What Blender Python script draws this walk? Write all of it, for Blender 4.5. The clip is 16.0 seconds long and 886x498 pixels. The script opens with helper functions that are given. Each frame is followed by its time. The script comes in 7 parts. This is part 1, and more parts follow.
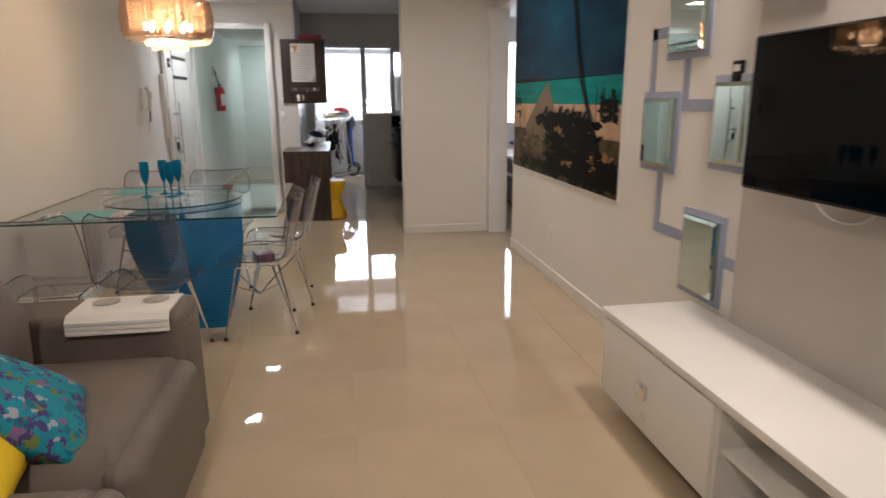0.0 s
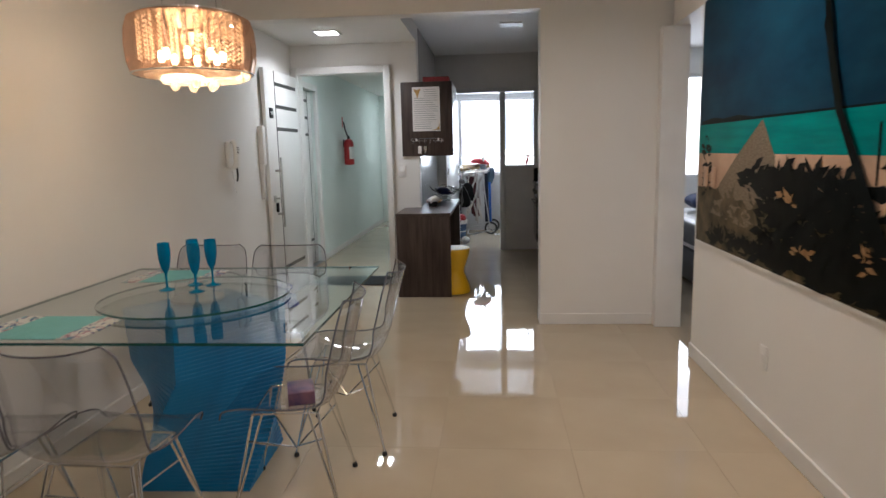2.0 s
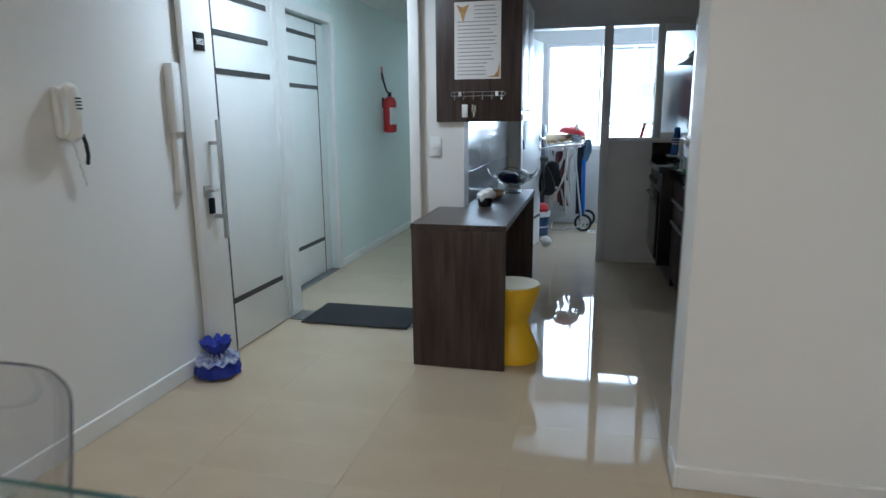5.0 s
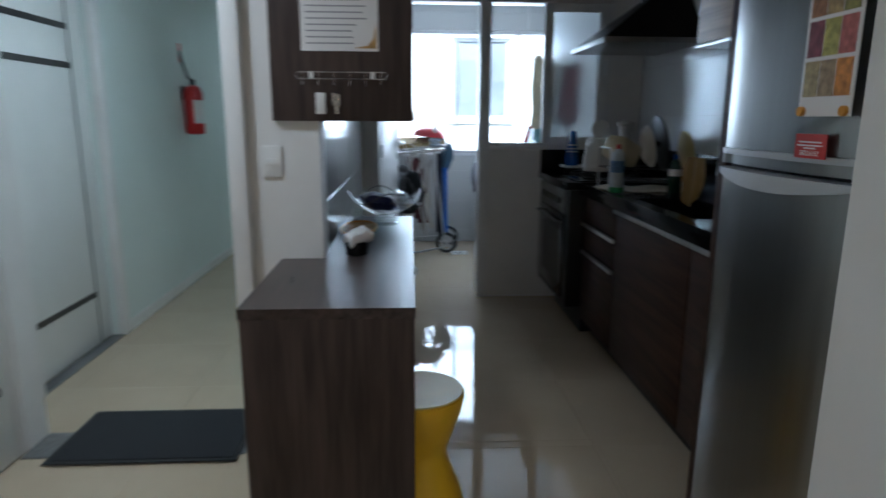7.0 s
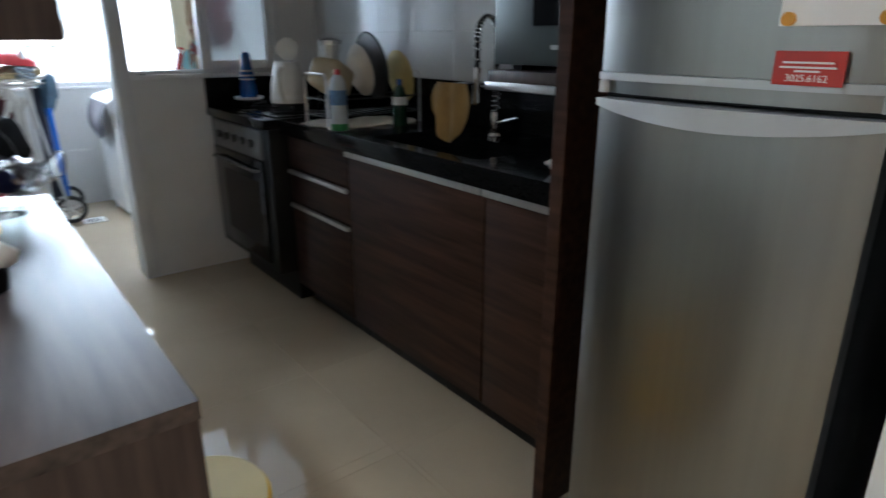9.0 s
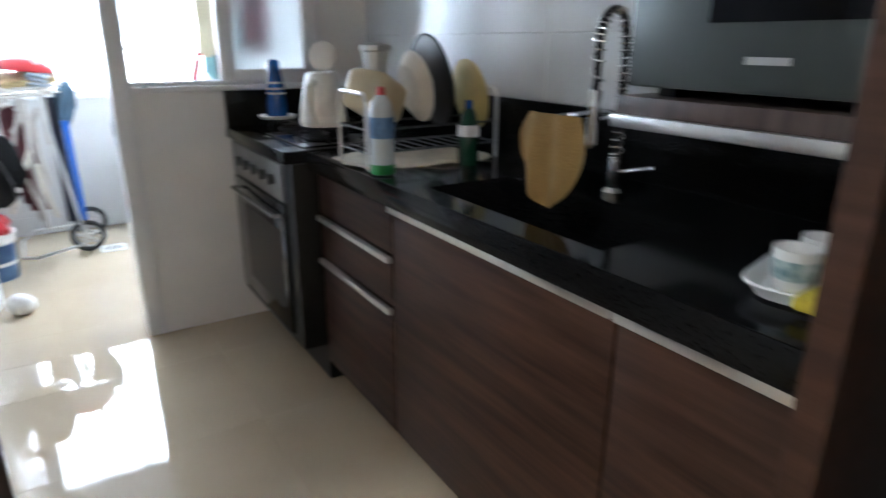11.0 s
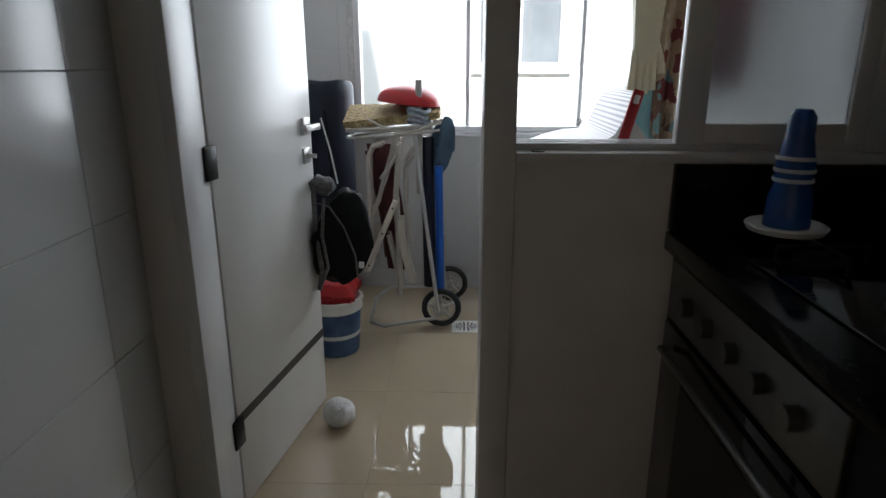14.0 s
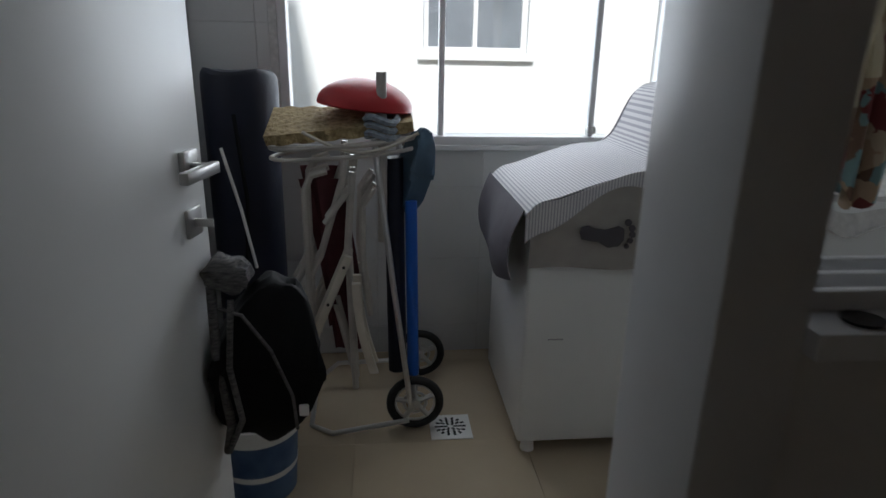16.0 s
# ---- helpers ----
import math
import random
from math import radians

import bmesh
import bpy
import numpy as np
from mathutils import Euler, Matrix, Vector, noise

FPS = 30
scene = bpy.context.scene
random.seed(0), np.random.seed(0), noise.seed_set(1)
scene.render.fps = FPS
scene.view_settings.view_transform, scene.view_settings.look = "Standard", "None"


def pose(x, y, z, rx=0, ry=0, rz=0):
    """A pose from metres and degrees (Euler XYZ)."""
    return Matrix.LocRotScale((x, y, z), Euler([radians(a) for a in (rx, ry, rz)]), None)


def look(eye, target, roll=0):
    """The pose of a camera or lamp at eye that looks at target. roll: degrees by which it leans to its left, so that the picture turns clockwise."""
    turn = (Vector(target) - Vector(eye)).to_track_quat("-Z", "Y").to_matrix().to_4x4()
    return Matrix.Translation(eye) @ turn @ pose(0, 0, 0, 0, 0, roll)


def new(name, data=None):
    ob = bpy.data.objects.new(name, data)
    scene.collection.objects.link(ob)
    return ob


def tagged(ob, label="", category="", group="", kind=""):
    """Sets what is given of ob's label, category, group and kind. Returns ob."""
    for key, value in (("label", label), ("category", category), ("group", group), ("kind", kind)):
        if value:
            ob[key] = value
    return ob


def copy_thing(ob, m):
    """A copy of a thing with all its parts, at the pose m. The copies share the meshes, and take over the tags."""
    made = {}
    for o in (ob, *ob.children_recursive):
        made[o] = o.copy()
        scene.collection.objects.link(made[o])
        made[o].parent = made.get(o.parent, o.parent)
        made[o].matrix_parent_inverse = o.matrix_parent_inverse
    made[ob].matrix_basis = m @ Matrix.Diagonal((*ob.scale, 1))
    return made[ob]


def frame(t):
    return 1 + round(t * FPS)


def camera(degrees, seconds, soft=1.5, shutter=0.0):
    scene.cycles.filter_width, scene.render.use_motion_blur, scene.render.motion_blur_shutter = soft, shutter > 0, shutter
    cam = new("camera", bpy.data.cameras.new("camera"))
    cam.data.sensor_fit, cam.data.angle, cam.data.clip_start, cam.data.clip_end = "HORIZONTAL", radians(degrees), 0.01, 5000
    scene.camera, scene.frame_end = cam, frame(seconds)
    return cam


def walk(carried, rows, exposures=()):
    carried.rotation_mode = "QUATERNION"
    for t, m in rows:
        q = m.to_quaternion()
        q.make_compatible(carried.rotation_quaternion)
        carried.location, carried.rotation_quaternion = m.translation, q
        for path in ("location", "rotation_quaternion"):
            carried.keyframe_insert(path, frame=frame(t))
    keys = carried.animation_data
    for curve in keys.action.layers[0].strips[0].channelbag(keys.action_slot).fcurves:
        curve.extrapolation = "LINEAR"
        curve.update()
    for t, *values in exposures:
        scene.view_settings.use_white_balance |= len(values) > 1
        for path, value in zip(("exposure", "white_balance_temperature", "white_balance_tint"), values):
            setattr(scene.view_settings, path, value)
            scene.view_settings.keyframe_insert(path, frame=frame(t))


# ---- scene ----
cam = camera(71.3, 16.0, 1.5, 0.4)
PATH = [
    (0, (1.206, -0.067, 1.335), (1.521, 1.852, 0.865), -0.4),
    (0.5, (1.291, 0.294, 1.322), (1.412, 2.235, 0.854), 0.9),
    (1, (1.396, 0.645, 1.326), (1.37, 2.606, 0.936), 0.1),
    (1.5, (1.479, 0.995, 1.338), (1.324, 2.96, 0.999), 0.4),
    (2, (1.482, 1.396, 1.349), (1.317, 3.365, 1.036), -1.4),
    (2.5, (1.53, 1.827, 1.332), (1.184, 3.771, 1.012), -1.4),
    (3, (1.535, 2.25, 1.324), (1.15, 4.183, 0.985), -0.9),
    (5.5, (1.439, 4.333, 1.326), (0.981, 6.233, 0.903), -0.5),
    (6, (1.327, 4.703, 1.347), (0.936, 6.619, 0.925), -1.4),
    (6.5, (1.252, 5.027, 1.348), (0.858, 6.946, 0.945), -0.2),
    (7, (1.069, 5.315, 1.318), (1.177, 7.269, 0.903), 0.3),
    (7.5, (0.945, 5.57, 1.314), (1.42, 7.45, 0.825), 0.5),
    (8, (0.901, 5.789, 1.319), (1.463, 7.631, 0.778), -0.4),
    (8.5, (0.811, 5.99, 1.307), (1.707, 7.689, 0.75), -0.3),
    (8.7, (0.83, 6.05, 1.307), (1.807, 7.669, 0.715), -0.2),
    (9.7, (1.0, 6.36, 1.315), (2.462, 7.551, 0.645), 0.2),
    (10.8, (1.267, 6.765, 1.325), (2.48, 8.21, 0.664), 0.5),
    (11, (1.332, 6.851, 1.311), (2.346, 8.454, 0.675), 0.2),
    (11.5, (1.408, 6.97, 1.313), (1.968, 8.789, 0.699), -1.8),
    (12, (1.459, 7.215, 1.31), (1.827, 9.088, 0.711), -1.0),
    (12.5, (1.529, 7.459, 1.296), (1.713, 9.361, 0.705), -1.4),
    (13, (1.573, 7.742, 1.302), (1.551, 9.65, 0.702), 0.7),
    (13.5, (1.548, 8.078, 1.332), (1.466, 9.987, 0.74), 0.0),
    (14, (1.508, 8.328, 1.32), (1.467, 10.245, 0.75), 0.0),
    (14.5, (1.507, 8.608, 1.34), (1.335, 10.517, 0.771), 1.2),
    (15, (1.417, 8.905, 1.333), (1.283, 10.827, 0.798), 0.5),
    (15.5, (1.365, 9.164, 1.318), (1.473, 11.075, 0.738), 0.8),
    (16, (1.319, 9.378, 1.325), (1.518, 11.27, 0.711), 1.2),
]
EXPOSURES = [(0, 1.92, 6180, 17), (2, 1.83, 5880, 14), (3, 1.88, 5500, 9), (5.5, 1.98, 5020, 5), (7, 1.4, 5150, 7), (8.5, 1.98, 5450, 8), (10.8, 3.65, 5550, 11), (11.5, 3.15, 5700, 11), (12.5, 2.15, 5850, 10), (13.5, 1.28, 6150, 12), (14.5, 0.76, 6300, 12), (15, 0.62, 6280, 13), (16, -0.1, 6200, 13)]
walk(cam, [(t, look(eye, target, roll)) for t, eye, target, roll in PATH], EXPOSURES)

# ---- world and light ----
world = bpy.data.worlds.new("world")
scene.world = world
world.use_nodes = True
wn = world.node_tree
bg = wn.nodes["Background"]
sky = wn.nodes.new("ShaderNodeTexSky")
sky.sky_type = "NISHITA"
sky.sun_disc = False
sky.sun_elevation = radians(40)
sky.sun_rotation = radians(188)
wn.links.new(sky.outputs[0], bg.inputs[0])
bg.inputs[1].default_value = 0.15


def lamp(name, kind, m, watts, colour, **kw):
    data = bpy.data.lights.new(name, kind)
    data.energy, data.color = watts, colour
    if "size" in kw:
        data.size = kw["size"]
    if "size_y" in kw:
        data.shape, data.size_y = "RECTANGLE", kw["size_y"]
    if "radius" in kw:
        data.shadow_soft_size = kw["radius"]
    if "angle" in kw:
        data.angle = radians(kw["angle"])
    if "spread" in kw:
        data.spread = radians(kw["spread"])
    ob = new(name, data)
    ob.matrix_world = m
    return ob


COOL, WARM, DAY = (0.97, 0.98, 0.93), (1.0, 0.64, 0.35), (0.86, 0.93, 1.0)
lamp("sun", "SUN", look((0, 0, 20), (2.0, 14, 8)), 5.0, (1.0, 0.97, 0.92), angle=3)
# daylight standing in the laundry window's opening
lamp("window_light", "AREA", look((1.725, 12.02, 1.58), (1.725, 0, 1.3)), 14.0, DAY, size=1.5, size_y=1.15)
lamp("bedroom_window_light", "AREA", look((4.15, 9.28, 1.55), (3.6, 6.0, 1.0)), 4, DAY, size=1.1, size_y=1.2)
# recessed lamps of the ceilings, some of them added out of view
lamp("hall_lamp_light", "AREA", look((0.02, 7.03, 2.405), (0.02, 7.03, 0)), 2.7, COOL, size=0.17, spread=145)
lamp("corridor_lamp_light", "AREA", look((0.12, 8.42, 2.405), (0.12, 8.42, 0)), 1.7, (0.92, 1.0, 0.97), size=0.17, spread=170)
# added fill lamp, placed out of view to brighten the corridor's far end
lamp("corridor_lamp_light", "AREA", look((0.28, 12.6, 2.405), (0.28, 12.6, 0)), 2.0, (0.92, 1.0, 0.97), size=0.17, spread=170)
lamp("living_lamp_light", "AREA", look((2.50, 1.45, 2.585), (2.50, 1.45, 0)), 5.4, (1.0, 0.84, 0.67), size=0.17, spread=160)
# added fill lamp out of view, brightens the column and the floor before it
lamp("living_lamp_light", "AREA", look((2.0, 4.3, 2.585), (2.0, 4.3, 0)), 4.0, (1.0, 0.84, 0.68), size=0.17, spread=160)
# added fill lamp out of view, at a guessed place over the living room
lamp("living_lamp_light", "AREA", look((0.6, 0.3, 2.585), (0.6, 0.3, 0)), 4.6, (1.0, 0.84, 0.67), size=0.17, spread=160)
lamp("chandelier_light", "POINT", pose(0.25, 3.95, 1.74), 1.15, WARM, radius=0.07)


# ---- materials ----
def mat(name, colour, rough=0.5, metal=0.0, vary=0.08, scale=6.0, bump=0.0, bump_scale=60.0, coat=0.0, second=None, spec=0.5, stretch=None, island=False, rnd=0.0, rough_vary=0.0):
    """A surface with coarse and fine variation of its colour, and fine relief."""
    m = bpy.data.materials.new(name)
    m.use_nodes = True
    nt = m.node_tree
    b = nt.nodes["Principled BSDF"]
    b.inputs["Roughness"].default_value = rough
    b.inputs["Metallic"].default_value = metal
    b.inputs["Coat Weight"].default_value = coat
    b.inputs["Coat Roughness"].default_value = 0.04
    b.inputs["Specular IOR Level"].default_value = spec
    tc = nt.nodes.new("ShaderNodeTexCoord")
    src = tc.outputs["Object"]
    if stretch:
        mp = nt.nodes.new("ShaderNodeMapping")
        mp.inputs["Scale"].default_value = stretch
        nt.links.new(src, mp.inputs[0])
        src = mp.outputs[0]
    n1 = nt.nodes.new("ShaderNodeTexNoise")
    n1.inputs["Scale"].default_value = scale
    n1.inputs["Detail"].default_value = 6
    nt.links.new(src, n1.inputs["Vector"])
    ramp = nt.nodes.new("ShaderNodeValToRGB")
    lo = [max(0, c * (1 - vary)) for c in colour]
    hi = [min(1, c * (1 + vary)) for c in colour] if second is None else second
    ramp.color_ramp.elements[0].position, ramp.color_ramp.elements[1].position = 0.3, 0.7
    ramp.color_ramp.elements[0].color, ramp.color_ramp.elements[1].color = (*lo, 1), (*hi, 1)
    nt.links.new(n1.outputs[0], ramp.inputs[0])
    out = ramp.outputs[0]
    if rnd > 0:
        info = nt.nodes.new("ShaderNodeObjectInfo")
        hsv = nt.nodes.new("ShaderNodeHueSaturation")
        mr = nt.nodes.new("ShaderNodeMapRange")
        mr.inputs[3].default_value, mr.inputs[4].default_value = 1 - rnd, 1 + rnd
        nt.links.new(info.outputs["Random"], mr.inputs[0])
        nt.links.new(mr.outputs[0], hsv.inputs["Value"])
        nt.links.new(out, hsv.inputs["Color"])
        out = hsv.outputs[0]
    nt.links.new(out, b.inputs["Base Color"])
    if rough_vary:
        mr2 = nt.nodes.new("ShaderNodeMapRange")
        mr2.inputs[3].default_value, mr2.inputs[4].default_value = max(0, rough - rough_vary), rough + rough_vary
        nt.links.new(n1.outputs[0], mr2.inputs[0])
        nt.links.new(mr2.outputs[0], b.inputs["Roughness"])
    if bump > 0:
        n2 = nt.nodes.new("ShaderNodeTexNoise")
        n2.inputs["Scale"].default_value = bump_scale
        n2.inputs["Detail"].default_value = 4
        nt.links.new(src, n2.inputs["Vector"])
        bp = nt.nodes.new("ShaderNodeBump")
        bp.inputs["Strength"].default_value = bump
        bp.inputs["Distance"].default_value = 0.01
        nt.links.new(n2.outputs[0], bp.inputs["Height"])
        nt.links.new(bp.outputs[0], b.inputs["Normal"])
    return m


def glass(name, colour, rough=0.0, clear=0.9, alpha_dark=None):
    """Thin clear sheet: lets light straight through, tinted, with a mirror gloss by Fresnel."""
    m = bpy.data.materials.new(name)
    m.use_nodes = True
    nt = m.node_tree
    nt.nodes.remove(nt.nodes["Principled BSDF"])
    tr = nt.nodes.new("ShaderNodeBsdfTransparent")
    tr.inputs[0].default_value = (*colour, 1)
    gl = nt.nodes.new("ShaderNodeBsdfGlossy")
    gl.inputs["Roughness"].default_value = rough
    fr = nt.nodes.new("ShaderNodeLayerWeight")
    fr.inputs[0].default_value = 0.5
    pw_ = nt.nodes.new("ShaderNodeMath")
    pw_.operation = "POWER"
    pw_.inputs[1].default_value = 3.2
    nt.links.new(fr.outputs["Facing"], pw_.inputs[0])
    ad = nt.nodes.new("ShaderNodeMath")
    ad.operation = "MULTIPLY_ADD"
    ad.inputs[1].default_value, ad.inputs[2].default_value = 0.85, 1 - clear
    ad.use_clamp = True
    mx = nt.nodes.new("ShaderNodeMixShader")
    nt.links.new(pw_.outputs[0], ad.inputs[0])
    nt.links.new(ad.outputs[0], mx.inputs[0])
    nt.links.new(tr.outputs[0], mx.inputs[1])
    nt.links.new(gl.outputs[0], mx.inputs[2])
    nt.links.new(mx.outputs[0], nt.nodes["Material Output"].inputs[0])
    return m


def floral(name, ground, petals, scale=34.0, warp=0.09):
    """Printed cloth: warped blots of several colours on a ground colour."""
    m = mat(name, ground, 0.85, vary=0.2, scale=7, bump=0.2, bump_scale=300)
    nt = m.node_tree
    tc = nt.nodes.new("ShaderNodeTexCoord")
    nw = nt.nodes.new("ShaderNodeTexNoise")
    nw.inputs["Scale"].default_value = scale * 0.8
    nw.inputs["Detail"].default_value = 4
    ma = nt.nodes.new("ShaderNodeVectorMath")
    ma.operation = "MULTIPLY_ADD"
    ma.inputs[1].default_value = (warp, warp, warp)
    vo = nt.nodes.new("ShaderNodeTexVoronoi")
    vo.inputs["Scale"].default_value = scale
    se = nt.nodes.new("ShaderNodeSeparateColor")
    rp = nt.nodes.new("ShaderNodeValToRGB")
    rp.color_ramp.interpolation = "CONSTANT"
    rp.color_ramp.elements[0].color = rp.color_ramp.elements[1].color = (*ground, 1)
    rp.color_ramp.elements[1].position = 0.25
    for pos, col in petals:
        e = rp.color_ramp.elements.new(pos)
        e.color = (*col, 1)
    nt.links.new(tc.outputs["Object"], nw.inputs["Vector"])
    nt.links.new(nw.outputs["Color"], ma.inputs[0])
    nt.links.new(tc.outputs["Object"], ma.inputs[2])
    nt.links.new(ma.outputs[0], vo.inputs["Vector"])
    nt.links.new(vo.outputs["Color"], se.inputs[0])
    nt.links.new(se.outputs[0], rp.inputs[0])
    nt.links.new(rp.outputs[0], nt.nodes["Principled BSDF"].inputs["Base Color"])
    return m


def glow(name, colour, strength):
    m = bpy.data.materials.new(name)
    m.use_nodes = True
    b = m.node_tree.nodes["Principled BSDF"]
    b.inputs["Base Color"].default_value = (*colour, 1)
    b.inputs["Emission Color"].default_value = (*colour, 1)
    b.inputs["Emission Strength"].default_value = strength
    return m


M_wall = mat("wall_paint", (0.79, 0.78, 0.755), 0.55, vary=0.025, scale=1.3, bump=0.06, bump_scale=220, rough_vary=0.06)
M_hallwall = mat("hall_wall_paint", (0.74, 0.80, 0.77), 0.6, vary=0.03, scale=1.3, bump=0.06, bump_scale=220)
M_ceil = mat("ceiling_paint", (0.82, 0.81, 0.78), 0.7, vary=0.02, scale=1.0, bump=0.03, bump_scale=200)
M_white = mat("white_lacquer", (0.80, 0.80, 0.78), 0.3, vary=0.03, scale=3, rough_vary=0.06, bump=0.01)
M_frame = mat("white_frame_paint", (0.78, 0.77, 0.75), 0.38, vary=0.04, scale=4, rough_vary=0.08, bump=0.02)
M_alu = mat("white_painted_aluminium", (0.74, 0.74, 0.74), 0.35, vary=0.05, scale=5, rough_vary=0.1)
M_tile = mat("porcelain_floor_tile", (0.465, 0.380, 0.268), 0.03, vary=0.03, scale=2.2, second=(0.51, 0.42, 0.298), rnd=0.006, rough_vary=0.012, spec=0.62)
M_grout = mat("floor_grout", (0.45, 0.37, 0.265), 0.6, vary=0.1, scale=30, bump=0.2)
M_walltile = mat("white_glazed_wall_tile", (0.60, 0.605, 0.595), 0.12, vary=0.03, scale=3, rnd=0.02, bump=0.01, bump_scale=12)
M_wallgrout = mat("wall_tile_grout", (0.56, 0.555, 0.54), 0.85, vary=0.15, scale=40, bump=0.2)
M_wood = mat("dark_wood_laminate", (0.052, 0.036, 0.031), 0.42, vary=0.3, scale=4, second=(0.085, 0.060, 0.051), stretch=(9, 9, 0.7), bump=0.06, bump_scale=30, rough_vary=0.1, spec=0.3)
M_woodtop = mat("dark_wood_laminate_top", (0.06, 0.045, 0.042), 0.32, vary=0.4, scale=4, second=(0.105, 0.08, 0.072), stretch=(9, 0.8, 9), bump=0.04, bump_scale=30, rough_vary=0.1, spec=0.35)
M_woodcab = mat("brown_wood_laminate", (0.028, 0.0115, 0.0068), 0.5, vary=0.35, scale=4, second=(0.060, 0.028, 0.0165), stretch=(9, 0.6, 9), bump=0.06, bump_scale=30, spec=0.22)
M_strip = mat("dark_inlay", (0.045, 0.042, 0.042), 0.4, vary=0.2, scale=20)
M_granite = mat("black_granite", (0.003, 0.003, 0.0034), 0.12, vary=0.5, scale=180, second=(0.011, 0.011, 0.011), rough_vary=0.04, spec=0.1)
M_sill = mat("grey_granite", (0.10, 0.10, 0.10), 0.35, vary=0.4, scale=120, second=(0.2, 0.2, 0.2))
M_steel = mat("brushed_steel", (0.29, 0.29, 0.28), 0.3, metal=1.0, vary=0.04, scale=3, stretch=(14, 14, 0.25), rough_vary=0.02)
M_chrome = mat("chrome", (0.75, 0.75, 0.75), 0.12, metal=1.0, vary=0.03)
M_handle = mat("satin_aluminium", (0.56, 0.555, 0.54), 0.3, metal=0.85, vary=0.05, scale=20)
M_black = mat("black_plastic", (0.005, 0.005, 0.0055), 0.35, vary=0.2, scale=20, bump=0.02, spec=0.22)
M_screen = mat("dark_screen", (0.0015, 0.0015, 0.002), 0.03, vary=0.1, spec=0.2)
M_darkgl = mat("dark_oven_glass", (0.007, 0.0075, 0.009), 0.06, vary=0.1, spec=0.3)
M_mirror = mat("mirror", (0.66, 0.76, 0.70), 0.015, metal=1.0, vary=0.01)
M_glass = glass("clear_glass", (0.97, 0.985, 0.98), clear=0.96)
M_tglass = glass("table_glass", (0.86, 0.94, 0.92), clear=0.95)
M_tedge = mat("glass_edge", (0.02, 0.10, 0.09), 0.08, vary=0.1, coat=0.5)
M_acryl = glass("clear_acrylic", (0.81, 0.81, 0.835), clear=0.88, rough=0.03)
M_acryledge = mat("acrylic_edge", (0.13, 0.13, 0.15), 0.12, vary=0.1)
M_blue = mat("blue_lacquer", (0.0, 0.15, 0.38), 0.42, vary=0.12, scale=3, second=(0.0, 0.20, 0.46), bump=0.03)
M_bluegl = glass("blue_glass", (0.02, 0.45, 0.72), clear=0.9)
M_rubber = mat("black_rubber", (0.02, 0.02, 0.02), 0.7, vary=0.2, scale=60, bump=0.15)
M_yellow = mat("yellow_plastic", (0.85, 0.52, 0.01), 0.32, vary=0.06, scale=4, bump=0.02)
M_yellowtop = mat("pale_yellow_seat", (0.86, 0.74, 0.36), 0.45, vary=0.05, scale=6, bump=0.03)
M_leather = mat("taupe_upholstery", (0.15, 0.125, 0.105), 0.6, vary=0.14, scale=5, bump=0.25, bump_scale=260, rough_vary=0.1)
M_bandblue = mat("grey_blue_paint", (0.33, 0.37, 0.50), 0.5, vary=0.05, scale=4, bump=0.03)
M_greypanel = mat("grey_beige_panel", (0.50, 0.47, 0.45), 0.5, vary=0.04, scale=2)
M_mat = mat("black_doormat", (0.02, 0.022, 0.026), 0.9, vary=0.3, scale=120, bump=0.6, bump_scale=300)
M_led = glow("lamp_diffuser", (1.0, 0.98, 0.94), 6)
M_ledoff = mat("unlit_lamp_diffuser", (0.8, 0.8, 0.8), 0.4, vary=0.02)
M_bulb = glow("bulb", (1.0, 0.78, 0.48), 9)
M_facade = mat("white_facade_render", (0.82, 0.82, 0.80), 0.9, vary=0.03, scale=1.2, bump=0.1, bump_scale=60)
M_cool = mat("grey_window_glass", (0.22, 0.24, 0.26), 0.1, vary=0.25, scale=1.5)


# ---- builders ----
def box(bm, x0, y0, z0, x1, y1, z1, bevel=0.0, seg=2):
    r = bmesh.ops.create_cube(bm, size=1.0, matrix=Matrix.LocRotScale(((x0 + x1) / 2, (y0 + y1) / 2, (z0 + z1) / 2), None, (abs(x1 - x0), abs(y1 - y0), abs(z1 - z0))))
    if bevel > 0:
        es = list({e for v in r["verts"] for e in v.link_edges})
        bmesh.ops.bevel(bm, geom=es, offset=bevel, segments=seg, profile=0.5, affect="EDGES")
    return bm


def B(*a, **k):
    return box(bmesh.new(), *a, **k)


def lathe(bm, profile, seg=32, at=(0, 0, 0), caps=True):
    """Turns (radius, height) pairs about the z axis."""
    rings = []
    for r, z in profile:
        rings.append([bm.verts.new((at[0] + r * math.cos(2 * math.pi * i / seg), at[1] + r * math.sin(2 * math.pi * i / seg), at[2] + z)) for i in range(seg)])
    for a, b in zip(rings, rings[1:]):
        for i in range(seg):
            bm.faces.new((a[i], a[(i + 1) % seg], b[(i + 1) % seg], b[i]))
    if caps:
        bm.faces.new(rings[0][::-1])
        bm.faces.new(rings[-1])
    return bm


def L(profile, **k):
    return lathe(bmesh.new(), profile, **k)


